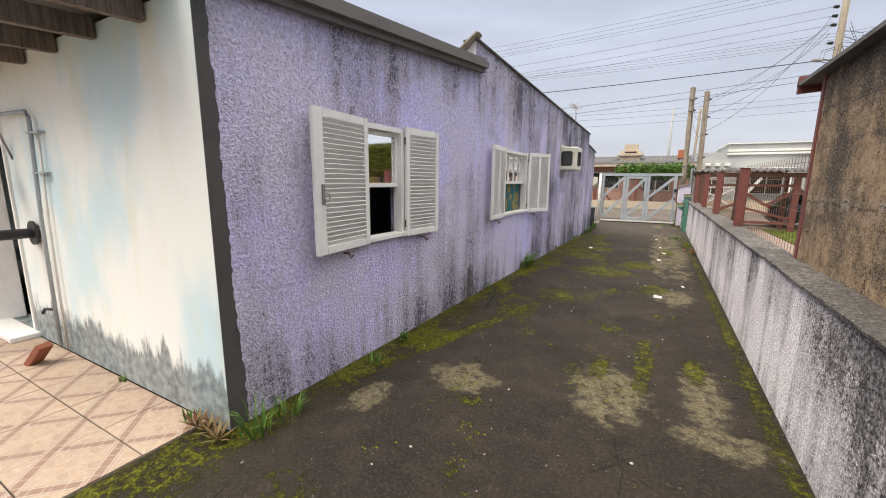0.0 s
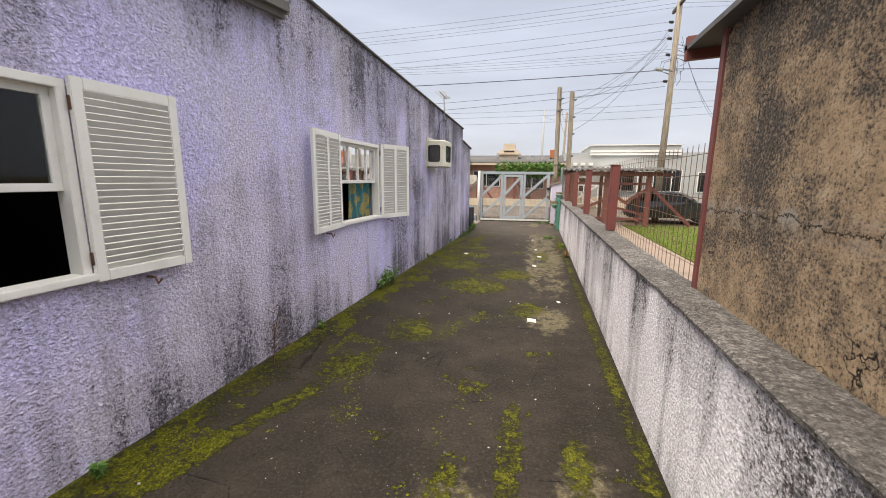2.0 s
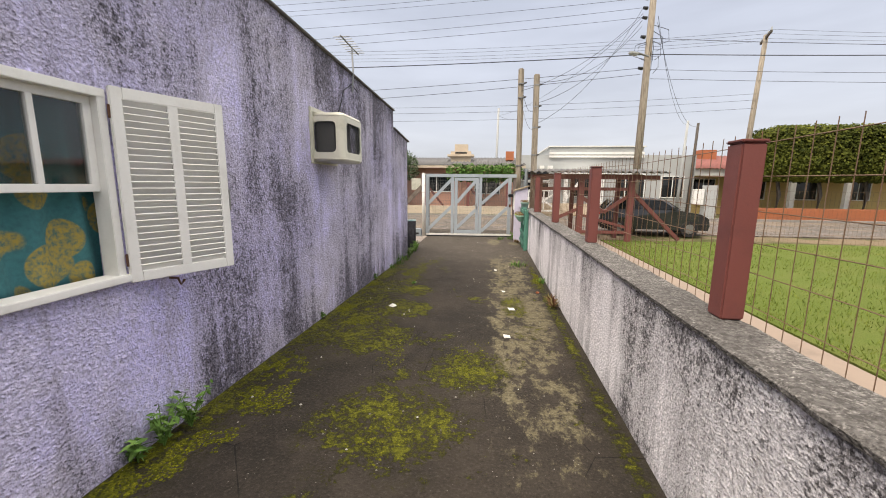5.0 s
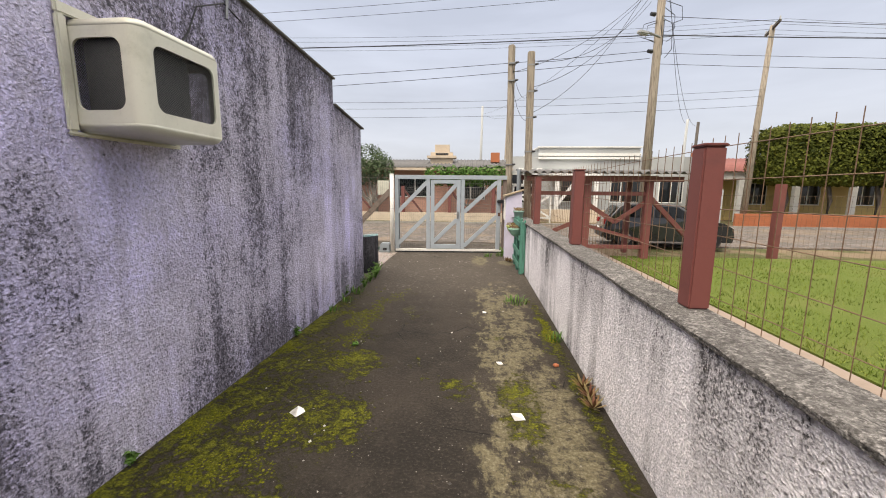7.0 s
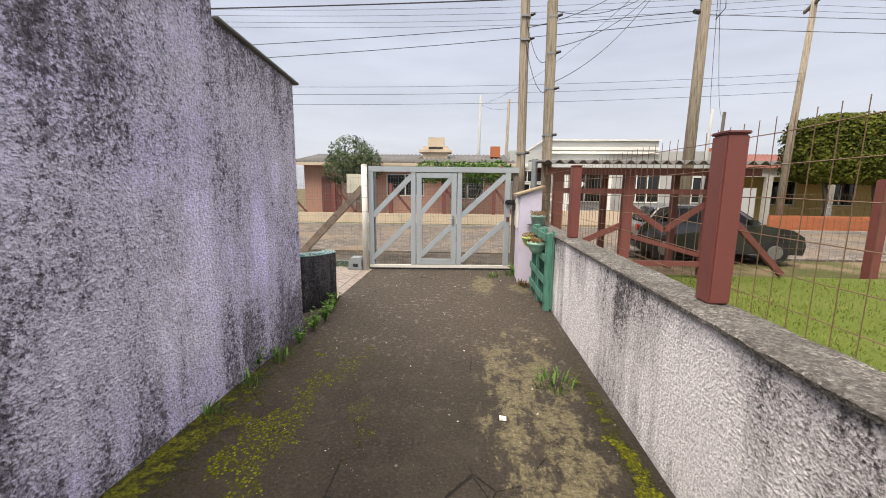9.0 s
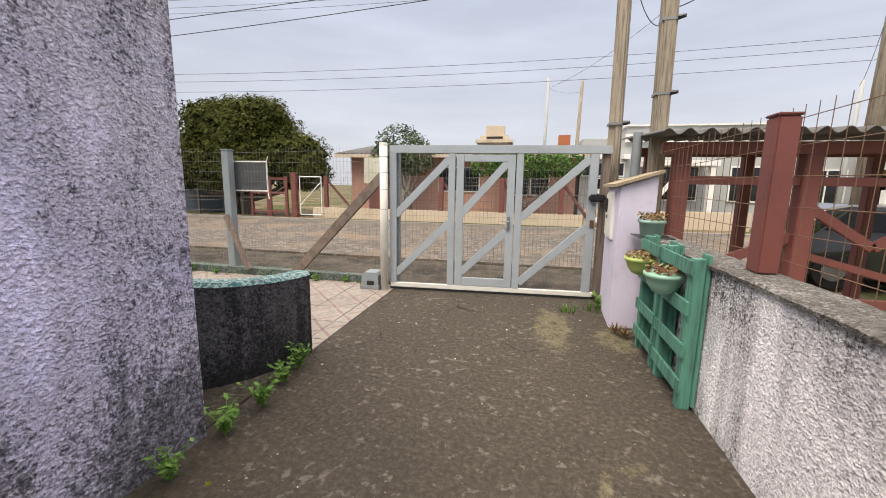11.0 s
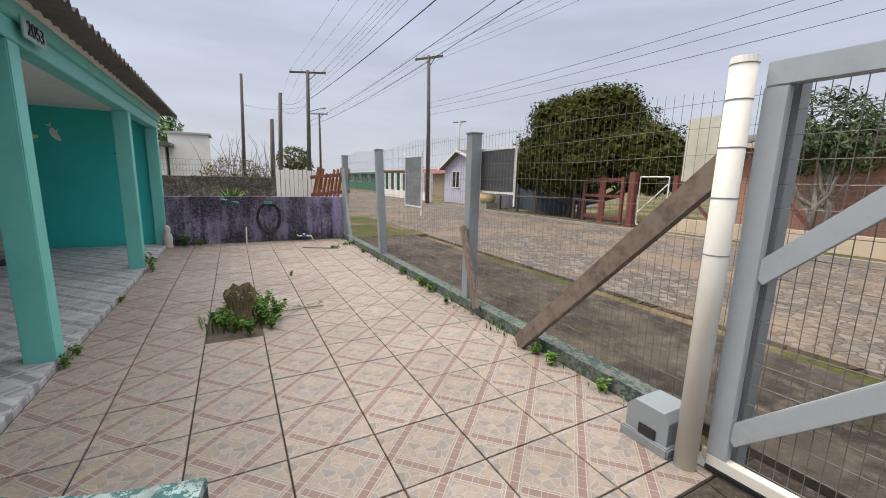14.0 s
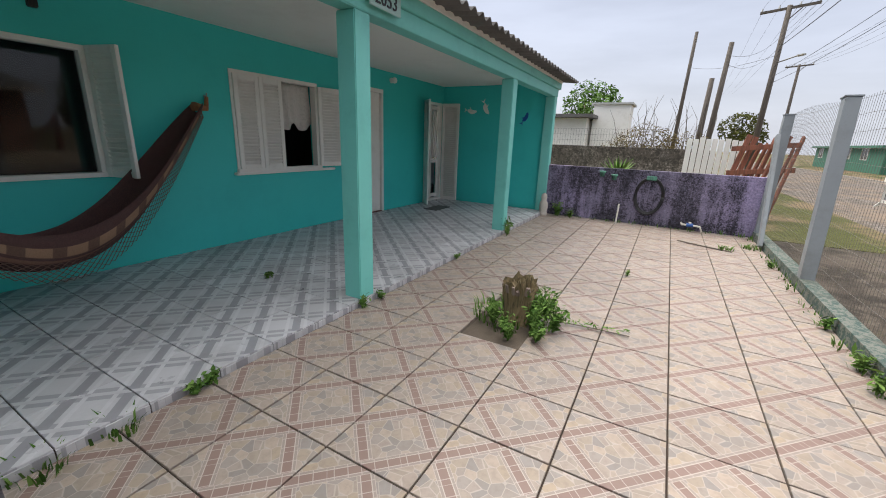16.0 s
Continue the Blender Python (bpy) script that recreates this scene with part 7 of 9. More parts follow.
gp = thing("gate_pillar", (11.6, 27.4, 0), "pale grey gate pillar with a meter box", "pillar")
part("shaft", box(11.3, 11.9, 27.2, 27.6, -0.1, 1.7), M_PALEGREY, gp)
part("meter_box", box(10.7, 11.2, 27.15, 27.35, 0.7, 1.5), M_WHITE, gp)

hl = thing("lilac_house", (-22.5, 28, 0), "small lilac wooden house with a grey gable roof", "house")
part("wall", prism([(-25.6, 28.3, -0.1), (-19.4, 28.3, -0.1), (-19.4, 28.3, 2.10), (-23.4, 28.3, 3.28), (-25.6, 28.3, 2.25)], (0, 8, 0)), M_BLUEWALL, hl)
for x0, ez in ((-19.1, 2.02), (-25.9, 2.12)):
    part("roof", prism([(x0, 27.9, ez), (-23.4, 27.9, 3.30), (-23.4, 27.9, 3.39), (x0, 27.9, ez + 0.09)], (0, 8.8, 0)), M_ASBESTOS, hl)
    part("bargeboard", beam((x0, 27.88, ez + 0.02), (-23.4, 27.88, 3.32), 0.04, 0.14), M_WHITE, hl)
part("door", box(-22.3, -21.5, 28.27, 28.3, 0, 2.0), M_WHITE, hl)
far_window(hl, -24.4, -23.5, 1.0, 2.0, 28.3)
part("corner_post", box(-19.5, -19.3, 27.9, 28.1, 0, 2.05), M_WHITE, hl)
solo("dark_wall", box(-19.6, -15.2, 29.6, 29.8, -0.1, 1.75), M_SLATE, "slate blue boundary wall behind the fence", "wall", kind="structure")
tk = thing("water_tank", (-18.75, 27.3, 0), "beige plastic water tank lying by the fence", "tank")
part("body", lathe([(0.30, 0.0), (0.42, 0.05), (0.44, 0.35), (0.40, 0.42), (0.43, 0.5), (0.42, 0.95), (0.25, 1.1), (0.12, 1.14)], (-18.75, 27.3, 0.30), 20), paint("beige_plastic", (0.58, 0.44, 0.24), (0.4, 0.3, 0.18), 0.5, 0.5), tk, smooth=True)
part("stand", box(-19.15, -18.35, 26.95, 27.65, -0.05, 0.30), M_CONCRETE, tk)

ww_ = thing("low_white_wall", (-29, 26.6, 0), "low white wall with slender white posts", "wall", kind="structure")
part("base", box(-34, -24.6, 26.7, 26.85, -0.1, 0.55), M_WHITE, ww_)
for i in range(8):
    part("post", box(-33.9 + 1.3 * i, -33.72 + 1.3 * i, 26.68, 26.87, 0.55, 1.9), M_WHITE, ww_)
far_row = [("tan_house", -44, -34.5, 33, 2.05, M_TAN, M_REDROOF, "tan house with a low red roof"), ("green_house", -66, -48, 31, 2.0, M_GREENWALL, M_GREENWALL, "long green painted building"), ("tan_building", -78, -56, 42, 2.9, M_TAN, M_TAN, "long tan flat building far down the street"), ("pale_house", 28, 40, 33, 3.0, M_CREAMWALL, M_REDROOF, "cream house with a red roof down the street")]
for nm, x0, x1, y, h, wm, rm, lb in far_row:
    t = thing(nm, ((x0 + x1) / 2, y, 0), lb, "house")
    part("wall", box(x0, x1, y, y + 8, -0.1, h), wm, t)
    if rm is wm:
        part("roof", prism([(x0 - 0.3, y - 0.4, h), (x1 + 0.3, y - 0.4, h), (x1 + 0.3, y + 8.4, h), (x0 - 0.3, y + 8.4, h)], (0, 0, 0.2)), rm, t)
    else:
        part("roof", prism([(x0 - 0.4, y - 0.6, h), (x0 - 0.4, y + 4, h + 0.75), (x0 - 0.4, y + 8.6, h)], (x1 - x0 + 0.8, 0, 0)), rm, t)
    for i in range(int((x1 - x0) / 4)):
        far_window(t, x0 + 1.5 + 4 * i, x0 + 2.8 + 4 * i, 1.0, 2.1, y)
# fence of the pink house: low wall, posts, braces, mesh
solo("front_wall", box(-9.2, 1.8, 27.35, 27.55, -0.1, 0.42), M_CREAMWALL, "low worn cream wall under the fence", "wall", kind="structure")
for x in (-8.6, -6.2, -3.6, -1.2, 1.0):
    f = thing("fence_post", (x, 27.45, 0), "brown timber fence post before the pink house", "fence post", "pink house fence posts")
    part("shaft", box(x - 0.08, x + 0.08, 27.38, 27.52, -0.1, 1.75, 0.01), M_MAROON, f)
    part("brace", beam((x + 0.05, 27.5, 1.55), (x + 1.0, 27.9, 0.3), 0.07, 0.10), M_MAROON, f)
mf = thing("mesh_fence", (-3.7, 27.45, 0.4), "fine wire mesh of the pink house's fence", "fence")
part("wire_mesh", wires((-9.2, 27.45, 0), (1, 0, 0), 11.0, 0.42, 1.7, 0.10, 0.15, 0.003), M_GREYWIRE, mf)
for x0, x1 in ((-12.1, -11.3), (-11.2, -10.4)):
    g_ = thing("timber_gate", ((x0 + x1) / 2, 27.3, 0), "old maroon timber gate under the tree", "gate", "maroon timber gates")
    for x in (x0, x1):
        part("stile", box(x - 0.06, x + 0.06, 27.25, 27.35, -0.05, 1.7, 0.005), M_MAROON, g_)
    for z in (0.15, 0.95, 1.55):
        part("rail", box(x0, x1, 27.27, 27.33, z, z + 0.1, 0.005), M_MAROON, g_)
f = thing("gate_post", (-10.0, 27.3, 0), "thick maroon gate post", "post")
part("shaft", box(-10.12, -9.88, 27.2, 27.4, -0.1, 1.85, 0.01), M_MAROON, f)
mg = thing("mesh_gate", (-9.2, 27.4, 0.1), "white framed mesh gate", "gate")
for a, b in (((-9.75, 0.1), (-9.75, 1.7)), ((-8.75, 0.1), (-8.75, 1.7)), ((-9.75, 0.1), (-8.75, 0.1)), ((-9.75, 1.7), (-8.75, 1.7)), ((-9.75, 0.5), (-8.75, 1.5))):
    part("tube", rod((a[0], 27.3, a[1]), (b[0], 27.3, b[1]), 0.02), M_WHITE, mg)
for x in (-19.0, -17.6, -16.2, -14.9, -12.6):
    f = thing("fence_post", (x, 27.3, 0), "rough timber fence post under the tree", "fence post", "timber posts under the tree")
    part("shaft", box(x - 0.05, x + 0.05, 27.25, 27.35, -0.1, 1.35, 0.008), M_POLEDARK, f)
    part("rail", box(x - 0.02, x + 1.38, 27.27, 27.33, 0.75, 0.83), M_POLEDARK, f)
solo("far_verge", box(-60, 12, 26.4, 27.9, -0.3, -0.02), M_EARTH, "sandy grass verge across the street", "verge", kind="structure")
solo("near_verge", box(-60, -10.5, 17.6, 19.7, -0.3, -0.03), M_EARTH, "rough grass verge beside the street", "verge", kind="structure")
solo("far_kerb", box(-60, 60, 26.30, 26.42, -0.3, 0.03), M_CONCRETE, "worn concrete kerb across the street", "kerb", kind="structure")

# ---------------------------------------------------------------- poles and wires
def pole(x, y, h, r, label, material, lean=(0, 0), arm=None, group="utility poles", square=False):
    p = thing("utility_pole", (x, y, -0.05), label, "utility pole", group)
    top = Vector((x + lean[0], y + lean[1], h))
    if square:
        part("shaft", beam((x, y, -0.2), top, r * 1.7, r * 1.7, 0.02), material, p)
    else:
        mid = Vector((x + lean[0] * 0.4, y + lean[1] * 0.4, h * 0.5)) + Vector((0.02, 0.02, 0))
        part("shaft", tube([(x, y, -0.2), mid, top], [r, r * 0.85, r * 0.7], 12), material, p, smooth=True)
    if arm:
        d = Vector((math.cos(radians(arm[0])), math.sin(radians(arm[0])), 0))
        c = top - Vector((0, 0, 0.12))
        a = part("crossarm", beam(c - d * arm[1], c + d * arm[1], 0.09, 0.11), M_POLEDARK, p)
        for k in (-0.95, -0.35, 0.35, 0.95):
            q = c + d * arm[1] * k
            part("insulator", rod(q + Vector((0, 0, 0.05)), q + Vector((0, 0, 0.20)), 0.045, 0.025, 8), M_PALEGREY, a)
        part("arm_brace", beam(c + d * arm[1] * 0.5, c - Vector((0, 0, 0.55)), 0.03, 0.04), M_POLEDARK, a)
    return p


P1 = pole(0.86, 17.62, 5.05, 0.085, "square concrete service pole by the gate", M_POLE, (-0.05, 0.02), None, "service poles", True)
P2 = pole(1.31, 17.42, 4.82, 0.095, "second square service pole with worn pale foot", M_POLE, (-0.06, 0.0), None, "service poles", True)
for p_, x, y, hs_ in ((P1, 0.83, 17.62, (4.2, 4.6, 2.2)), (P2, 1.27, 17.42, (3.3, 3.9, 4.5, 2.5))):
    for z in hs_:
        part("band", box(x - 0.085, x + 0.085, y - 0.085, y + 0.085, z, z + 0.03), M_STEEL, p_)
        part("insulator", rod((x + 0.08, y - 0.08, z + 0.02), (x + 0.14, y - 0.12, z + 0.02), 0.03, 0.02, 8), M_BLACK, p_)
solo("pipe_stub", rod((1.08, 17.5, 0), (1.08, 17.5, 2.1), 0.055, 0.055, 14), M_GREYPOST, "grey conduit pipe between the service poles", "pipe")
PN = pole(5.16, 20.0, 8.6, 0.14, "tall weathered utility pole with tangled cables", M_POLE, (0.12, 0.1), (90, 0.8))
lampa = part("street_light", rod((5.2, 19.85, 5.95), (4.75, 19.6, 6.0), 0.03), M_STEEL, PN, "grey street light")
part("lamp_head", slab(Matrix.Translation((4.6, 19.55, 5.97)) @ pose(0, 0, 0, 0, 0, 30), 0.35, 0.16, 0.10, 0.03), M_PALEGREY, lampa)
for z in (7.2, 7.5, 7.8, 6.6, 5.6):
    part("insulator", rod((5.05, 19.95, z), (4.92, 19.9, z), 0.06, 0.05, 8), M_BLACK, PN)
PF = pole(13.1, 27.5, 9.1, 0.15, "tall pale utility pole with a crossarm", M_POLE, (0.35, 0.1), (70, 0.95))
PQ = pole(-23.6, 26.0, 8.85, 0.14, "dark crooked utility pole with a crossarm", M_POLEDARK, (-0.35, 0.1), (35, 0.95))
PL = pole(-29.0, 19.7, 8.15, 0.15, "dark utility pole with a crossarm and street light", M_POLEDARK, (0.2, 0.1), (65, 1.15))
lampb = part("street_light", rod((-29.0, 19.7, 5.6), (-27.9, 20.4, 5.75), 0.03), M_STEEL, PL)
part("lamp_head", slab(Matrix.Translation((-27.7, 20.5, 5.74)) @ pose(0, 0, 0, 0, 0, 30), 0.4, 0.16, 0.09, 0.03), M_PALEGREY, lampb)
pole(-38.0, 16.0, 9.3, 0.15, "leaning dark pole without crossarm", M_POLEDARK, (0.5, 0.2), None)
pole(-21.2, 17.1, 5.1, 0.11, "grey timber service pole", M_POLEDARK, (0.35, 0.15), None)
pole(-21.6, 16.8, 4.0, 0.12, "short thick timber pole", M_POLEDARK, (0.15, 0.1), None)
pole(-50, 24.5, 8.8, 0.15, "far utility pole down the street", M_POLEDARK, (0.1, 0), (60, 1.0))
pole(-44, 40, 8.6, 0.15, "far pole behind the lilac house", M_PALEGREY, (0.1, 0), (30, 0.9))
pole(0.4, 33.7, 6.9, 0.10, "slender pale pole by the pink house", M_PALEGREY, (0.1, 0), None)
pole(2.0, 33.8, 6.7, 0.11, "slender grey pole by the grey house", M_POLE, (0.15, 0), None)
pole(10.9, 29.4, 5.3, 0.09, "slim pale service pole", M_PALEGREY, (0.15, 0), None)
pole(11.6, 29.6, 5.2, 0.10, "slim brown service pole", M_POLEDARK, (0.1, 0), None)

WIRES = []


def sag(p, q, drop, r=0.008, n=18):
    p, q = Vector(p), Vector(q)
    pts = [p.lerp(q, i / n) - Vector((0, 0, drop * 4 * (i / n) * (1 - i / n))) for i in range(n + 1)]
    WIRES.append(solo("overhead_wire", tube(pts, r * 0.7, 5), M_CABLE, "black overhead wire sagging between utility poles", "wire", "overhead wires"))


N5, NL = Vector((5.28, 20.1, 0)), Vector((-28.85, 19.8, 0))
for dy, z, d in ((-0.75, 8.65, 0.5), (-0.28, 8.66, 0.55), (0.28, 8.65, 0.5), (0.75, 8.66, 0.45)):
    sag(N5 + Vector((0, dy, z)), NL + Vector((0, dy * 1.3, z - 0.45)), d, 0.007)
    sag(N5 + Vector((0, dy, z)), Vector((42, 20.3 + dy, z)), d, 0.007)
    sag(NL + Vector((0, dy * 1.3, z - 0.45)), Vector((-70, 21 + dy, 8.6)), d, 0.007)
for z, d in ((7.8, 0.4), (7.5, 0.5), (7.2, 0.45)):
    sag(N5 + Vector((-0.4, -0.2, z)), NL + Vector((0.2, 0, z - 0.6)), d, 0.008)
sag(N5 + Vector((-0.15, -0.15, 6.05)), NL + Vector((0.2, 0, 6.35)), 0.35, 0.022)
sag(N5 + Vector((-0.3, -0.2, 5.6)), NL + Vector((0.2, 0, 5.0)), 0.5, 0.011)
sag(N5 + Vector((-0.3, -0.2, 5.4)), NL + Vector((0.2, 0, 4.7)), 0.6, 0.011)
sag(N5 + Vector((-0.05, 0, 6.1)), Vector((42, 20.2, 6.3)), 0.4, 0.022)
sag(N5 + Vector((0.1, 0, 6.6)), Vector((42, 20.2, 6.2)), 0.5, 0.012)
for z in (5.6, 5.3):
    sag(N5 + Vector((0.1, 0, z)), Vector((42, 20.2, z)), 0.4, 0.010)
F1, FQ = Vector((13.4, 27.6, 0)), Vector((-23.9, 26.1, 0))
for dy, z in ((-0.85, 9.05), (-0.3, 9.06), (0.3, 9.05), (0.85, 9.06)):
    sag(F1 + Vector((0, dy, z)), FQ + Vector((0, dy, z - 0.22)), 0.6, 0.009)
    sag(F1 + Vector((0, dy, z)), Vector((50, 28.5, z)), 0.5, 0.009)
    sag(FQ + Vector((0, dy, z - 0.22)), Vector((-50, 24.5 + dy, 8.7)), 0.5, 0.009)
for z in (6.3, 6.0, 5.6):
    sag(F1 + Vector((-0.1, -0.1, z)), FQ + Vector((0, 0, z - 0.2)), 0.5, 0.010)
sag(N5 + Vector((-0.3, 0, 7.4)), (0.82, 17.55, 4.4), 0.35, 0.009)
sag(N5 + Vector((-0.3, 0, 7.2)), (1.26, 17.35, 4.0), 0.45, 0.009)
sag(N5 + Vector((-0.3, 0, 7.6)), (1.26, 17.35, 3.4), 0.55, 0.009)
sag(N5 + Vector((-0.3, 0, 7.0)), (1.26, 17.35, 4.6), 0.5, 0.009)
sag((0.82, 17.55, 4.6), (1.26, 17.35, 3.9), 0.4, 0.007)
sag((0.82, 17.55, 4.2), (1.26, 17.35, 3.3), 0.35, 0.007)
sag(N5 + Vector((0.2, 0, 7.3)), (10.95, 29.4, 5.1), 0.8, 0.010)
sag(N5 + Vector((0.2, 0, 7.1)), (11.6, 29.6, 5.0), 0.9, 0.010)
sag(N5 + Vector((-0.2, 0.2, 7.4)), (0.5, 33.7, 6.4), 0.6, 0.009)
sag((0.5, 33.7, 6.4), (2.1, 33.8, 6.2), 0.15, 0.009)
sag((-20.9, 17.2, 4.7), NL + Vector((0.2, 0, 6.9)), 0.4, 0.009)
sag((-20.9, 17.2, 4.4), NL + Vector((0.2, 0, 6.4)), 0.5, 0.009)
sag((-37.6, 16.2, 7.0), NL + Vector((0.0, 0, 6.0)), 0.3, 0.012)
for i in range(9):
    a = rt.uniform(0, 6.28)
    c = Vector((5.35, 20.0, rt.uniform(5.9, 7.0)))
    d = Vector((math.cos(a), math.sin(a), 0)) * rt.uniform(0.25, 0.55)
    solo("jumper_cable", tube([c, c + d - Vector((0, 0, 0.1)), c + d * 1.1 - Vector((0, 0, 0.45)), c + d * 0.4 - Vector((0, 0, 0.6))], 0.010, 5), M_CABLE, "short looping jumper cable on the utility pole", "cable", "jumper cables")

# ---------------------------------------------------------------- neighbour's yard past the lilac wall
nh = thing("white_outhouse", (-20.3, 13, 0), "white rendered outhouse block behind the yard wall", "building")
part("block", box(-21.2, -19.9, 13.0, 14.35, 0, 2.95), M_WHITE, nh)
part("cap", box(-21.3, -19.8, 12.9, 14.45, 2.95, 3.02), M_PALEGREY, nh)
n2 = thing("white_house", (-21, 9.5, 0), "low white house with dark eaves behind the yard", "house")
part("wall", box(-26, -19.2, 6.0, 12.9, 0, 2.4), M_WHITE, n2)
part("roof", prism([(-26.3, 5.6, 2.4), (-18.7, 5.6, 2.4), (-18.7, 13.2, 2.4), (-26.3, 13.2, 2.4)], (0, 0, 0.12)), M_ASBESTOS, n2)
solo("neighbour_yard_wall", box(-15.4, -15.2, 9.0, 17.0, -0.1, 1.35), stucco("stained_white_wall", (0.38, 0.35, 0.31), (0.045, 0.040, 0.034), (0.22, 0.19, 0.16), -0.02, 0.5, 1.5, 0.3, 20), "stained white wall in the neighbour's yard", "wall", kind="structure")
nwf = thing("mesh_fence", (-15.3, 13, 1.35), "thin mesh above the neighbour's wall", "fence")
part("wire_mesh", wires((-15.3, 12.0, 0), (0, 1, 0), 3.6, 1.35, 1.85, 0.08, 0.16, 0.003), M_GREYWIRE, nwf)
pf = thing("plank_fence", (-14.0, 17.0, 0), "weathered white plank fence", "fence")
for i in range(9):
    part("plank", box(-14.06 + 0.04 * math.sin(i), -14.02 + 0.04 * math.sin(i), 16.3 + 0.13 * i, 16.41 + 0.13 * i, -0.1, 1.55 + 0.12 * rt.random(), 0.004), M_WHITE, pf)
st = thing("timber_stack", (-13.0, 17.6, 0), "leaning stack of old red-painted timber frames", "timber")
M_OLDRED = timber("old_red_timber", (0.26, 0.09, 0.05), (0.11, 0.05, 0.035))
for i in range(9):
    y = 17.15 + 0.11 * i
    part("board", beam((-12.9 + 0.05 * i, y - 0.15, -0.05), (-13.1, y + 0.25, 1.45 + 0.25 * rt.random()), 0.04, 0.10, 0.004, None, rt.uniform(-20, 20)), M_OLDRED, st)
for z in (0.9, 1.4):
    part("rail", beam((-12.85, 17.1, z), (-12.95, 18.25, z + 0.12), 0.05, 0.10, 0.004), M_OLDRED, st)
dp = thing("dry_shrub", (-16.5, 15.6, 0), "tangled half-dry shrubs behind the wall", "shrub")
tb = bmesh.new()
for i in range(46):
    p = Vector((rt.uniform(-18.3, -16.0), rt.uniform(14.2, 17.0), 0))
    q = p + Vector((rt.uniform(-0.6, 0.6), rt.uniform(-0.6, 0.6), rt.uniform(1.2, 2.5)))
    tube([p, p.lerp(q, 0.5) + Vector((0.1, 0.05, 0.1)), q, q + Vector((rt.uniform(-0.3, 0.3), rt.uniform(-0.3, 0.3), 0.4))], [0.02, 0.014, 0.008, 0.003], 4, tb)
part("twigs", tb, M_BARK, dp)
part("leaves", leaves(blob_points([((-17.2, 15.2, 1.5), (0.9, 0.9, 0.6)), ((-17.4, 16.3, 1.35), (0.9, 0.8, 0.55)), ((-16.6, 14.6, 1.2), (0.6, 0.6, 0.5)), ((-17.0, 15.6, 0.9), (1.2, 1.5, 0.6))], 5200, 21), 0.08, 21), M_LEAF_DRY, dp)
tree("far_tree", (-36, 10, 0), [((-36, 10, 4.4), (2.2, 2.2, 1.7)), ((-34.6, 10.6, 3.8), (1.6, 1.6, 1.3))], 2500, 0.3, "leafy tree behind the white house", M_LEAF_BUSH, M_BARK, 4, 0.2, 31)
tree("far_tree", (-46, 21.0, 0), [((-46, 21.0, 3.2), (1.8, 1.8, 1.4)), ((-45, 21.4, 2.4), (1.4, 1.4, 1.1))], 2000, 0.3, "round green tree by the far street", M_LEAF, M_BARK, 4, 0.2, 32)
ag = thing("spiky_plant", (-11.3, 15.1, 0), "spiky rosette plant behind the yard wall", "plant")
bm = bmesh.new()
for i in range(26):
    a = i * 2.4
    e = rt.uniform(0.5, 1.2)
    d = Vector((math.cos(a) * math.cos(e), math.sin(a) * math.cos(e), math.sin(e)))
    o = Vector((-11.3, 15.1, 0.75))
    s = d.cross(Vector((0, 0, 1))).normalized() * 0.03
    v = [bm.verts.new(o + s), bm.verts.new(o - s), bm.verts.new(o + d * 0.3 - s * 0.8), bm.verts.new(o + d * 0.5), bm.verts.new(o + d * 0.3 + s * 0.8)]
    bm.faces.new(v)
part("leaves", bm, M_LEAF_WEED, ag)
part("stem", rod((-11.3, 15.1, -0.1), (-11.3, 15.1, 0.8), 0.06), M_BARK, ag)


# ---------------------------------------------------------------- weeds, tufts, stump
def grass(at, n, h, spread, seed, name="grass_tuft", label="tuft of green grass growing in a crack", mat=None, parent=None):
    rng = random.Random(seed)
    bm = bmesh.new()
    for i in range(n):
        a = rng.uniform(0, 6.283)
        r = spread * rng.random() ** 0.5
        p = Vector(at) + Vector((r * math.cos(a), r * math.sin(a), 0))
        d = Vector((math.cos(a + rng.uniform(-1, 1)), math.sin(a + rng.uniform(-1, 1)), 0)) * rng.uniform(0.2, 0.8)
        l = h * rng.uniform(0.5, 1.2)
        s = Vector((-d.y, d.x, 0)).normalized() * (0.004 + 0.004 * rng.random())
        q1 = p + d * l * 0.35 + Vector((0, 0, l * 0.6))
        q2 = p + d * l * 0.95 + Vector((0, 0, l * 0.85))
        v = [bm.verts.new(c) for c in (p - s, p + s, q1 + s * 0.8, q2, q1 - s * 0.8)]
        bm.faces.new(v)
    if parent is not None:
        return part("grass", bm, mat or M_LEAF_WEED, parent)
    return solo(name, bm, mat or M_LEAF_WEED, label, "grass", "grass tufts")


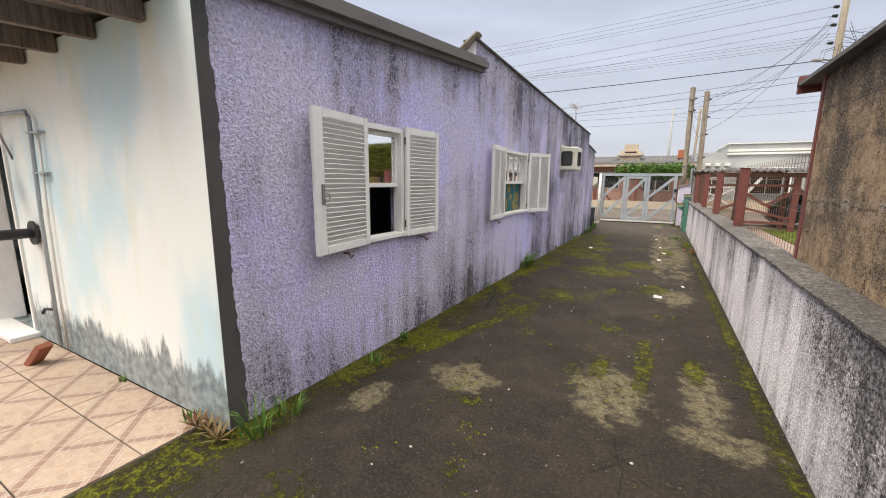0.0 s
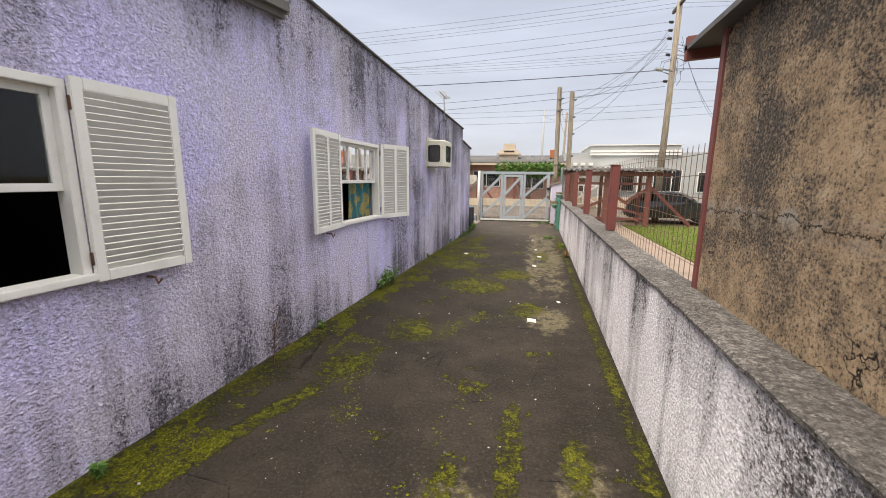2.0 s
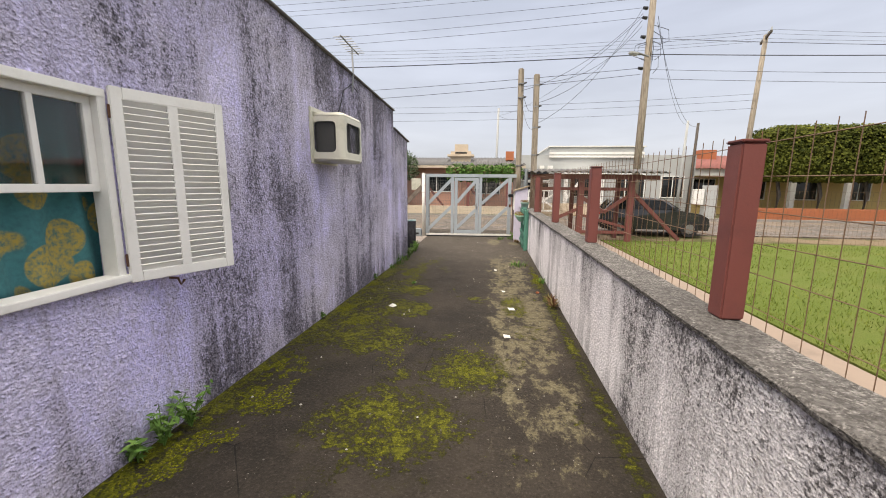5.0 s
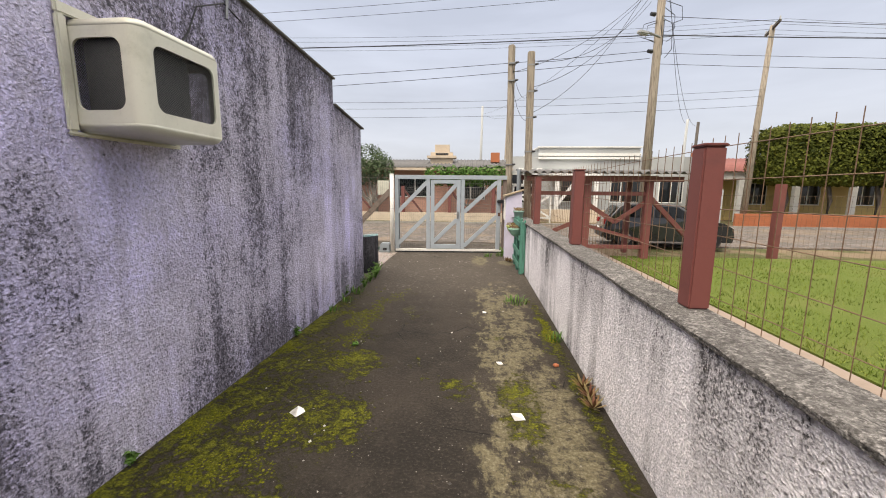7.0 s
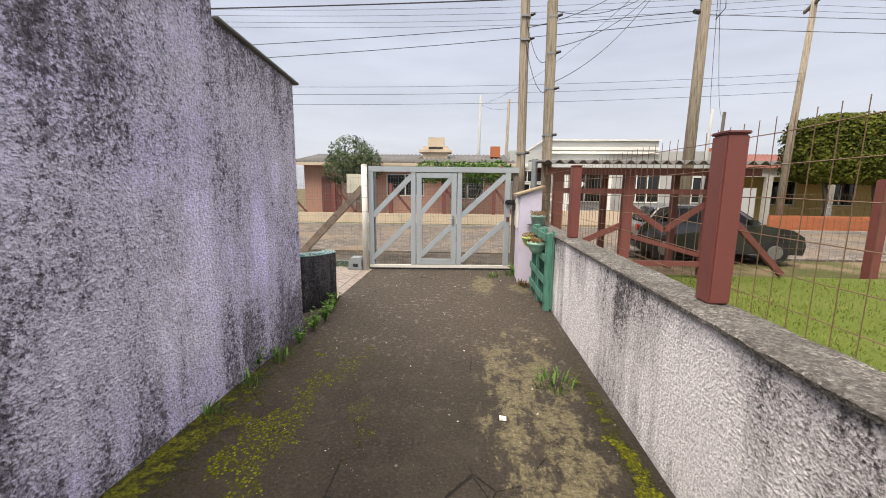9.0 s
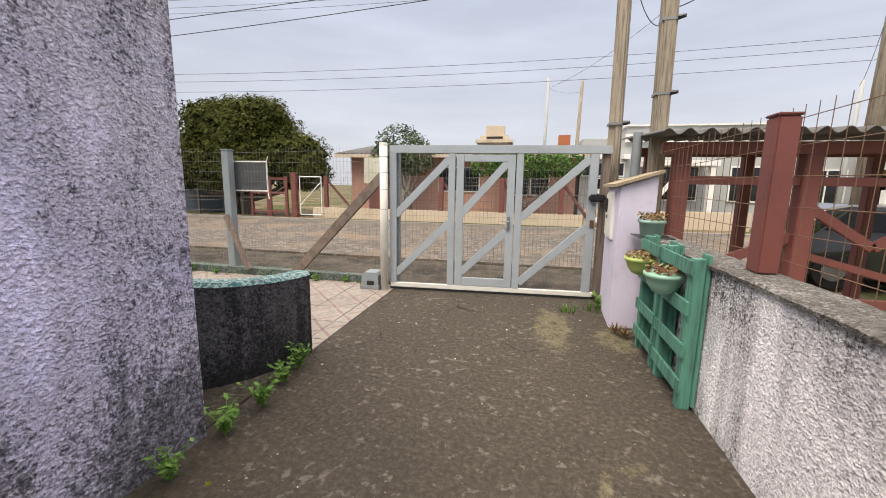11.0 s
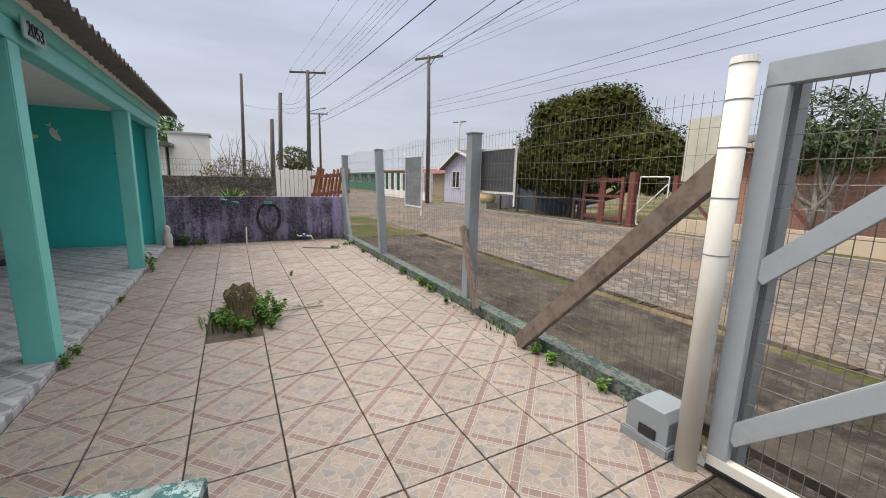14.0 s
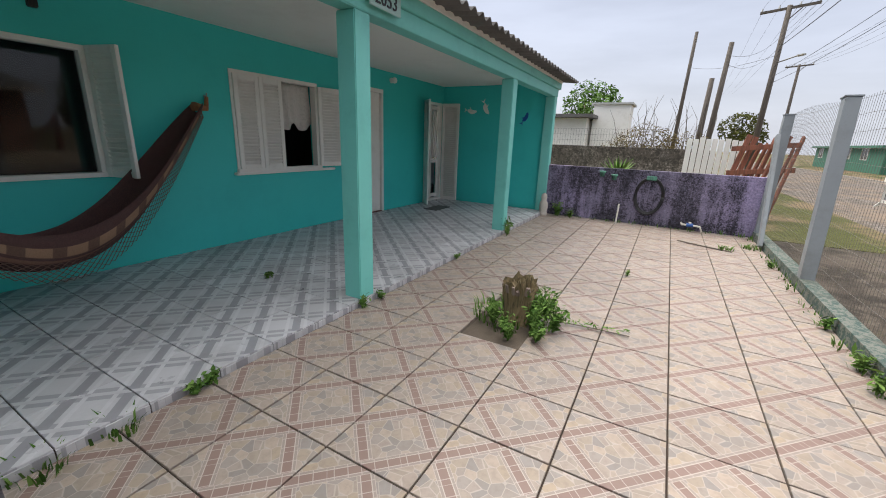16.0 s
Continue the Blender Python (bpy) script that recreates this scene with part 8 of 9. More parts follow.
def weed(at, n, h, size, seed, label="leafy green weed at the wall's foot", mat=None, group="weeds"):
    """Stems with pointed leaves."""
    rng = random.Random(seed)
    t = thing("weed", at, label, "weed", group)
    stems, pts = bmesh.new(), []
    for i in range(n):
        a = rng.uniform(0, 6.283)
        d = Vector((math.cos(a), math.sin(a), 0)) * rng.uniform(0.15, 0.75)
        l = h * rng.uniform(0.55, 1.1)
        o = Vector(at)
        line = [o, o + d * l * 0.3 + Vector((0, 0, l * 0.5)), o + d * l * 0.8 + Vector((0, 0, l * 0.9))]
        tube(line, [0.004, 0.003, 0.0015], 4, stems)
        for k in range(7):
            f = 0.25 + 0.75 * k / 6
            c = line[0].lerp(line[1], f * 2) if f < 0.5 else line[1].lerp(line[2], f * 2 - 1)
            off = Vector((rng.uniform(-1, 1), rng.uniform(-1, 1), rng.uniform(-0.2, 0.6))) * size * 0.4
            pts.append((*(c + off), rng.uniform(-0.5, 0.5), rng.uniform(-0.5, 0.5), 1))
    part("stem", stems, mat or M_LEAF_WEED, t)
    part("leaves", leaves(pts, size, seed, 0.4, 0.6), mat or M_LEAF_WEED, t)
    return t


for i, (x, y, n, h, sp) in enumerate(((-2.12, 1.42, 40, 0.22, 0.10), (-2.1, 1.65, 30, 0.15, 0.10), (0.55, 12.9, 60, 0.10, 0.16), (0.30, 16.75, 30, 0.10, 0.10), (-2.06, 2.55, 14, 0.10, 0.06),
                                     (0.84, 11.55, 24, 0.09, 0.10), (0.62, 16.9, 30, 0.14, 0.12), (-1.9, 12.3, 22, 0.10, 0.10), (-1.85, 12.7, 24, 0.12, 0.10), (-1.84, 13.2, 30, 0.14, 0.12), (-2.62, 1.28, 14, 0.08, 0.05), (-3.6, 1.30, 10, 0.06, 0.04))):
    grass((x, y, 0), n, h, sp, i)
for i, (x, y, n, h, s) in enumerate(((-2.02, 7.05, 16, 0.30, 0.06), (-2.0, 7.25, 14, 0.26, 0.06), (-2.05, 6.9, 6, 0.2, 0.08), (-2.1, 3.05, 5, 0.12, 0.06), (-2.08, 5.3, 4, 0.08, 0.06), (-1.80, 13.55, 18, 0.18, 0.045), (-1.78, 14.2, 22, 0.2, 0.05),
                                   (-1.80, 13.9, 14, 0.20, 0.06), (-1.86, 14.72, 24, 0.2, 0.05), (-1.83, 14.5, 18, 0.18, 0.045), (-1.95, 11.4, 5, 0.1, 0.07), (0.70, 16.95, 6, 0.2, 0.09), (-1.25, 11.2, 4, 0.035, 0.045), 
                                   (-1.95, 13.0, 7, 0.18, 0.09), (-2.02, 9.4, 5, 0.09, 0.06))):
    weed((x, y, 0), n, h, s, 40 + i)
ws = thing("dry_weed", (-2.0, 4.95, 0), "bare reddish seedling by the lilac wall", "weed")
bm = bmesh.new()
tube([(-2.06, 4.45, 0), (-2.05, 4.47, 0.25), (-2.0, 4.5, 0.52)], [0.006, 0.004, 0.002], 5, bm)
for i in range(14):
    z = 0.1 + 0.03 * i
    tube([(-2.05, 4.47, z), (-2.05 + rt.uniform(-0.05, 0.10), 4.47 + rt.uniform(-0.12, 0.12), z + 0.08)], [0.003, 0.001], 4, bm)
part("stem", bm, M_RUST, ws)
part("leaves", leaves([(-2.03 + rt.uniform(-0.06, 0.09), 4.47 + rt.uniform(-0.12, 0.12), rt.uniform(0.12, 0.5), 0, 0, 1) for i in range(40)], 0.035, 77), leaf_material("reddish_leaves", (0.08, 0.04, 0.02), (0.15, 0.07, 0.04), (0.14, 0.13, 0.05)), ws)
for i, (x, y) in enumerate(((-2.36, 1.26), (-2.24, 1.24), (-2.48, 1.25), (0.84, 10.35), (0.83, 10.5), (0.82, 10.2), (0.72, 16.15), (0.78, 16.05))):
    rng = random.Random(i)
    bm = bmesh.new()
    for k in range(16):
        a = k * 2.4
        e = 0.35 + 0.05 * k
        d = Vector((math.cos(a) * math.cos(e), math.sin(a) * math.cos(e), math.sin(e)))
        o = Vector((x, y, 0.01))
        s = Vector((-math.sin(a), math.cos(a), 0)) * 0.012
        bm.faces.new([bm.verts.new(c) for c in (o, o + d * 0.06 + s, o + d * 0.13, o + d * 0.06 - s)])
    solo("rosette", bm, M_SUCC, "reddish succulent rosette on the concrete", "plant", "succulent rosettes")
for p_, at in zip(POTS, ((0.76, 15.10, 0.842), (0.77, 15.72, 0.842), (0.94, 16.12, 1.135))):
    pts = [(at[0] + 0.085 * math.cos(k * 2.4) * (k / 60) ** 0.5, at[1] + 0.09 * math.sin(k * 2.4) * (k / 60) ** 0.5, at[2] + rt.uniform(0, 0.07), math.cos(k * 2.4), math.sin(k * 2.4), 0.8) for k in range(130)]
    part("succulent", leaves(pts, 0.055, int(at[1] * 10), 0.35, 0.5), M_SUCC, p_, "small reddish succulents")

# stump bed among the yard tiles
solo("plant_bed", slab(Matrix.Translation((-5.16, 15.09, -0.012)), 0.87, 0.445, 0.012), paint("dry_bed_soil", (0.10, 0.08, 0.06), (0.04, 0.035, 0.028), 0.7, 1.0, 8, 0.8), "square of bare soil left in the tiling", "soil", kind="structure")
sm = thing("tree_stump", (-5.2, 15.15, 0), "short rotten tree stump in a weedy bed", "stump")
bm = bmesh.new()
rings = []
for z, r in ((-0.02, 0.15), (0.05, 0.12), (0.14, 0.115), (0.22, 0.125), (0.30, 0.13), (0.29, 0.06)):
    rings.append([bm.verts.new((-5.22 + r * (1 + 0.5 * noise.noise((math.cos(a) * 4, math.sin(a) * 4, z * 3))) * math.cos(a), 15.13 + r * (1 + 0.5 * noise.noise((math.cos(a) * 4, math.sin(a) * 4, z * 3))) * math.sin(a), z + (0.16 * noise.noise((math.cos(a) * 3, math.sin(a) * 3, 5)) if z > 0.2 else 0))) for a in [2 * math.pi * k / 26 for k in range(26)]])
for a, b in zip(rings, rings[1:]):
    for k in range(26):
        bm.faces.new((a[k], a[(k + 1) % 26], b[(k + 1) % 26], b[k]))
bm.faces.new(rings[-1])
part("trunk", bm, timber("rotten_stump_wood", (0.19, 0.145, 0.075), (0.055, 0.045, 0.022), 0.95, (30, 30, 3), True, 0.9), sm)
tb = bmesh.new()
for k in range(24):
    a = rt.uniform(0, 6.28)
    tube([(-5.22 + 0.11 * math.cos(a), 15.13 + 0.11 * math.sin(a), 0.24), (-5.22 + 0.13 * math.cos(a), 15.13 + 0.13 * math.sin(a), 0.27 + 0.035 * rt.random())], [0.020, 0.014], 5, tb)
part("splinters", tb, M_PLANK, sm)
for i, (x, y, n, h, s) in enumerate(((-5.28, 15.35, 26, 0.27, 0.05), (-5.02, 15.32, 24, 0.22, 0.05), (-5.4, 15.05, 14, 0.18, 0.045), (-4.98, 15.1, 12, 0.13, 0.04), (-5.2, 14.92, 14, 0.14, 0.04), (-5.5, 15.25, 12, 0.18, 0.045), (-5.12, 15.44, 26, 0.22, 0.055), (-4.9, 15.38, 20, 0.16, 0.05), (-5.02, 15.0, 20, 0.20, 0.045), (-5.36, 14.98, 18, 0.16, 0.04), (-4.82, 15.2, 22, 0.15, 0.045), (-5.5, 15.05, 20, 0.13, 0.04), (-5.2, 15.3, 24, 0.30, 0.05))):
    weed((x, y, 0), n, h, s, 90 + i, "feathery green weed round the stump", None, "weeds round the stump")
grass((-5.2, 15.1, 0), 160, 0.12, 0.32, 99, "bed_grass", "short grass round the rotten stump")
for i, (x, y, n, h, s) in enumerate(((-4.66, 13.99, 7, 0.12, 0.05), (-4.9, 14.0, 6, 0.10, 0.05), (-8.0, 14.02, 9, 0.28, 0.07), (-7.85, 14.05, 7, 0.2, 0.06), (-3.42, 13.97, 8, 0.09, 0.055), (-3.32, 13.99, 7, 0.08, 0.05), (-10.1, 14.25, 22, 0.3, 0.07), (-10.05, 14.5, 16, 0.2, 0.06),
                                   (-6.35, 13.98, 5, 0.08, 0.05), (-5.7, 17.3, 8, 0.14, 0.07), (-5.4, 17.28, 8, 0.16, 0.07), (-6.4, 17.3, 7, 0.12, 0.06), (-4.9, 17.25, 8, 0.1, 0.045), (-3.2, 17.27, 9, 0.12, 0.055), (-3.4, 17.28, 7, 0.1, 0.05), (-8.3, 17.28, 6, 0.1, 0.06), (-4.6, 12.9, 5, 0.05, 0.06), (-6.9, 15.8, 5, 0.08, 0.04), (-2.75, 17.3, 5, 0.1, 0.06))):
    weed((x, y, 0.0 if not 11.5 < y < 13.96 else 0.058), n, h, s, 120 + i, "small green weed sprouting between tiles", None, "weeds between tiles")
for i, (x, y) in enumerate(((-2.98, 13.96), (-2.72, 13.97), (-9.3, 17.2), (-9.0, 16.9))):
    grass((x, y, 0), 50, 0.08, 0.10, 150 + i)
for i in range(26):
    x = -10.2 + 0.32 * i + rt.uniform(-0.1, 0.1)
    grass((x, 17.33 + rt.uniform(-0.02, 0.02), 0.0), 12, rt.uniform(0.04, 0.10), 0.09, 170 + i)
for i in range(14):
    grass((-10.2, 14.2 + 0.23 * i, 0), 10, rt.uniform(0.04, 0.09), 0.08, 200 + i)
cr = thing("creeping_weed", (-5.35, 15.45, 0), "low creeping weed along a tile joint", "weed")
part("stem", tube([(-5.30, 15.45, 0.02), (-5.33, 15.7, 0.02), (-5.36, 15.95, 0.012)], 0.004, 5), M_BARK, cr)
part("leaves", leaves([(-5.30 - 0.06 * q + rt.uniform(-0.03, 0.03), 15.45 + 0.5 * q, 0.02 + rt.uniform(0, 0.035), 0, 0, 1) for q in [i / 60 for i in range(60)]], 0.035, 78), M_LEAF_WEED, cr)
solo("root_stick", tube([(-9.2, 16.3, 0.015), (-9.0, 16.6, 0.02), (-8.9, 16.95, 0.01)], 0.010, 6), M_BARK, "dry twig lying on the tiles", "stick")

# pieces of paper, stones and scraps on the driveway
M_PAPER = paint("torn_white_paper", (0.72, 0.70, 0.66), (0.5, 0.48, 0.44), 0.4, 0.9, 8, 0.1)
for i, (x, y, s, r) in enumerate(((0.26, 10.05, 0.07, 20), (-1.30, 9.98, 0.075, -30), (0.14, 6.10, 0.085, 5), (0.16, 9.1, 0.06, 10), (0.19, 10.9, 0.045, 30), (0.10, 12.4, 0.04, 0), (0.48, 6.9, 0.04, 40))):
    b = bmesh.new()
    m = Matrix.Translation((x, y, 0.006)) @ pose(0, 0, 0, 3, 4, r)
    v = [b.verts.new(m @ Vector(p)) for p in ((-s * 0.6, -s * 0.5, 0), (s * 0.55, -s * 0.6, 0.004), (s * 0.6, s * 0.4, 0.008), (0, s * 0.65, 0.003), (-s * 0.6, s * 0.5, 0.012))]
    b.faces.new(v)
    bmesh.ops.solidify(b, geom=b.faces[:], thickness=0.002)
    solo("paper_scrap", b, M_PAPER, "torn scrap of white paper on the driveway", "paper", "paper scraps")
solo("brick_chip", slab(Matrix.Translation((0.70, 10.9, 0.012)) @ pose(0, 0, 0, 5, 8, 30), 0.05, 0.035, 0.025, 0.006), M_BRICK, "orange brick chip on the driveway", "rubble")
rng = random.Random(5)
verts, faces = [], []
for i in range(900):
    x, y = rng.uniform(-2.1, 0.85), rng.uniform(-1, 17.1)
    s = 0.003 + 0.009 * rng.random() ** 3
    k = len(verts)
    for dx, dy, dz in ((1, 0, 0), (0, 1, 0), (-1, 0, 0), (0, -1, 0), (0.2, 0.1, 0.9)):
        verts.append((x + s * dx * rng.uniform(0.7, 1.3), y + s * dy * rng.uniform(0.7, 1.3), 0.001 + s * dz))
    faces += [(k, k + 1, k + 4), (k + 1, k + 2, k + 4), (k + 2, k + 3, k + 4), (k + 3, k, k + 4)]
me = bpy.data.meshes.new("gravel")
me.from_pydata(verts, [], faces)
k = Nodes("mixed_gravel", 0.9)
k.colour(k.ramp(k.island(), [(0, (0.05, 0.045, 0.04)), (0.7, (0.22, 0.2, 0.17)), (1, (0.55, 0.52, 0.47))]))
me.materials.append(k.m)
tagged(new("gravel", me), "scattered grit and tiny stones on the driveway", "gravel", "", "stuff")

# raised moss cushions
verts, faces = [], []
rng = random.Random(8)
tries = 0
while len(verts) < 14000 * 7 and tries < 160000:
    tries += 1
    y = rng.uniform(1.5, 13.6)
    wx = HA.x + (y - HA.y) * HU.x / HU.y
    x = wx + abs(rng.gauss(0, 0.42)) if rng.random() < 0.72 else (rng.gauss(-0.75, 0.45) if y < 9 else rng.gauss(0.78, 0.05))
    if x < wx + 0.01 or x > 0.86:
        continue
    v = noise.noise((x * 1.9, y * 1.1, 2.0)) + 0.6 * noise.noise((x * 5.0, y * 4.0, 7.0)) + 0.35 * noise.noise((x * 14, y * 14, 1))
    if v < (0.26 if x < wx + 0.5 else 0.42):
        continue
    s = rng.uniform(0.003, 0.010)
    h = s * rng.uniform(0.35, 0.6)
    i = len(verts)
    for a in range(6):
        verts.append((x + s * math.cos(a * 1.047) * rng.uniform(0.8, 1.25), y + s * math.sin(a * 1.047) * rng.uniform(0.8, 1.25), 0.0005))
    verts.append((x, y, h))
    faces += [(i + a, i + (a + 1) % 6, i + 6) for a in range(6)]
me = bpy.data.meshes.new("moss")
me.from_pydata(verts, [], faces)
k = Nodes("moss_cushions", 1.0, spec=0.1)
k.colour(k.mix(k.mask(k.noise(90, 3, 0.8), 0.35, 0.7), k.ramp(k.island(), [(0, (0.045, 0.045, 0.006)), (0.6, (0.11, 0.11, 0.007)), (1, (0.21, 0.205, 0.012))]), (0.045, 0.05, 0.008)))
k.bump(k.noise(140, 3), 0.8, 0.006)
me.materials.append(k.m)
for p in me.polygons:
    p.use_smooth = True
tagged(new("moss", me), "low cushions of yellow-green moss on the concrete", "moss", "", "stuff")


# ---------------------------------------------------------------- tiles
def patterned(name, size, bands, fill, dark, light, grout=None, tone=0.22):
    """Glazed tile print: crossing bands of small bricks over broken flagstones."""
    k = Nodes(name, 0.42, spec=0.45)
    sp = k.make("ShaderNodeSeparateXYZ")
    k.t.links.new(k.obj.outputs["Object"], sp.inputs[0])
    p = k.math("ADD", k.math("DIVIDE", sp.outputs[0], size), 0.5)
    q = k.math("ADD", k.math("DIVIDE", sp.outputs[1], size), 0.5)
    a = k.math("FRACT", k.math("ADD", k.math("ADD", p, q), 2.0))
    b = k.math("FRACT", k.math("ADD", k.math("SUBTRACT", p, q), 2.0))
    da = k.math("ABSOLUTE", k.math("SUBTRACT", a, 0.5))
    db = k.math("ABSOLUTE", k.math("SUBTRACT", b, 0.5))
    stone = k.voronoi(17, "F1", 1, (1, 1, 1), True)
    gap = k.voronoi(17, "DISTANCE_TO_EDGE", 0, (1, 1, 1), True)
    sep = k.make("ShaderNodeSeparateColor")
    k.t.links.new(stone, sep.inputs[0])
    c = k.ramp(sep.outputs[0], fill)
    c = k.mix(k.math("MULTIPLY", k.mask(k.noise(26, 5, 0.7), 0.42, 0.65), 0.35), c, dark)
    c = k.mix(k.math("MULTIPLY", k.mask(gap, 0.040, 0.014), 0.6), c, light)
    for d, along in ((db, a), (da, b)):
        core = k.mask(d, 0.075, 0.065)
        rim = k.mask(d, 0.125, 0.115)
        joint = k.mask(k.math("ABSOLUTE", k.math("SUBTRACT", k.math("FRACT", k.math("MULTIPLY", along, 5.5)), 0.5)), 0.455, 0.475)
        joint2 = k.mask(k.math("ABSOLUTE", k.math("SUBTRACT", d, 0.07)), 0.009, 0.005)
        band = k.mix(core, bands[1], bands[0])
        band = k.mix(k.math("MULTIPLY", joint, 0.8), band, light)
        band = k.mix(joint2, band, light)
        band = k.mix(k.mask(k.math("ABSOLUTE", k.math("SUBTRACT", d, 0.12)), 0.009, 0.005), band, light)
        c = k.mix(rim, c, band)
    c = k.mix(k.math("MULTIPLY", k.mask(k.noise(2.2, 6, 0.7), 0.5, 0.75), 0.35), c, dark)
    c = k.mix(1.0, c, k.ramp(k.random(), [(0, 1 - tone), (1, 1.0)]), "MULTIPLY")
    k.colour(c)
    k.rough(k.ramp(k.noise(6, 5), [(0.3, 0.35), (0.7, 0.65)]))
    k.bump(k.noise(120, 3), 0.12, 0.002)
    return k.m


FLAG = [(0.0, (0.28, 0.24, 0.215)), (0.25, (0.355, 0.29, 0.235)), (0.45, (0.20, 0.19, 0.185)), (0.65, (0.36, 0.285, 0.205)), (0.82, (0.235, 0.22, 0.21)), (1.0, (0.315, 0.265, 0.225))]
M_TILE = patterned("beige_brown_floor_tile", 0.437, ((0.215, 0.148, 0.127), (0.265, 0.224, 0.198)), FLAG, (0.20, 0.165, 0.14), (0.41, 0.365, 0.325), tone=0.14)
M_TILE_BACK = patterned("warm_beige_floor_tile", 0.50, ((0.28, 0.18, 0.135), (0.36, 0.27, 0.21)), [(0.0, (0.43, 0.31, 0.215)), (0.5, (0.46, 0.35, 0.26)), (1.0, (0.38, 0.28, 0.205))], (0.30, 0.21, 0.15), (0.52, 0.43, 0.35))


def grey_tile():
    k = Nodes("grey_woven_floor_tile", 0.35, spec=0.5)
    sp = k.make("ShaderNodeSeparateXYZ")
    k.t.links.new(k.obj.outputs["Object"], sp.inputs[0])
    p = k.math("ADD", k.math("DIVIDE", sp.outputs[0], 0.355), 0.5)
    q = k.math("ADD", k.math("DIVIDE", sp.outputs[1], 0.355), 0.5)
    a = k.math("FRACT", k.math("ADD", k.math("ADD", p, q), 2.0))
    b = k.math("FRACT", k.math("ADD", k.math("SUBTRACT", p, q), 2.0))
    da = k.math("ABSOLUTE", k.math("SUBTRACT", a, 0.5))
    db = k.math("ABSOLUTE", k.math("SUBTRACT", b, 0.5))
    c = k.mix(k.mask(da, 0.20, 0.19), (0.50, 0.50, 0.52), (0.33, 0.33, 0.35))
    c = k.mix(k.mask(db, 0.11, 0.10), c, (0.27, 0.27, 0.29))
    c = k.mix(k.mask(k.math("ABSOLUTE", k.math("SUBTRACT", db, 0.24)), 0.05, 0.04), c, (0.55, 0.55, 0.57))
    c = k.mix(k.mask(da, 0.06, 0.05), c, (0.50, 0.50, 0.52))
    c = k.mix(k.math("MULTIPLY", k.mask(k.noise(1.6, 7, 0.7), 0.45, 0.7), 0.4), c, (0.16, 0.16, 0.16))
    c = k.mix(1.0, c, k.ramp(k.random(), [(0, 0.82), (1, 1.0)]), "MULTIPLY")
    k.colour(c)
    k.rough(k.ramp(k.noise(5, 5), [(0.3, 0.25), (0.7, 0.6)]))
    return k.m


M_TILE_GREY = grey_tile()
TILE_MESHES = {}


def tile_floor(parent, xs, ys, x0, x1, y0, y1, z, material, gap=0.005, skip=()):
    """Tiles on the grid lines xs, ys, clipped to a rectangle, each its own object."""
    inv = parent.matrix_basis.inverted()
    rng = random.Random(int(x0 * 10))
    for xa, xb in zip(xs, xs[1:]):
        for ya, yb in zip(ys, ys[1:]):
            a, b, c, d = max(xa, x0), min(xb, x1), max(ya, y0), min(yb, y1)
            if b - a < 0.03 or d - c < 0.03:
                continue
            cx, cy = (xa + xb) / 2, (ya + yb) / 2
            if any(s[0] < cx < s[1] and s[2] < cy < s[3] for s in skip):
                continue
            key = (material.name, *[round(v, 3) for v in (a - cx, b - cx, c - cy, d - cy)])
            if key not in TILE_MESHES:
                bm = box(a - cx + gap, b - cx - gap, c - cy + gap, d - cy - gap, -0.012, 0.0)
                bmesh.ops.bevel(bm, geom=[e for e in bm.edges if all(v.co.z > -0.001 for v in e.verts)], offset=0.002, segments=1, affect="EDGES")
                me = bpy.data.meshes.new("tile")
                bm.to_mesh(me)
                bm.free()
                me.materials.append(material)
                TILE_MESHES[key] = me
            o = new("tile", TILE_MESHES[key])
            o.parent = parent
            o.matrix_basis = inv @ pose(cx, cy, z + rng.uniform(-0.0015, 0.0015), rng.uniform(-0.12, 0.12), rng.uniform(-0.12, 0.12), 0)


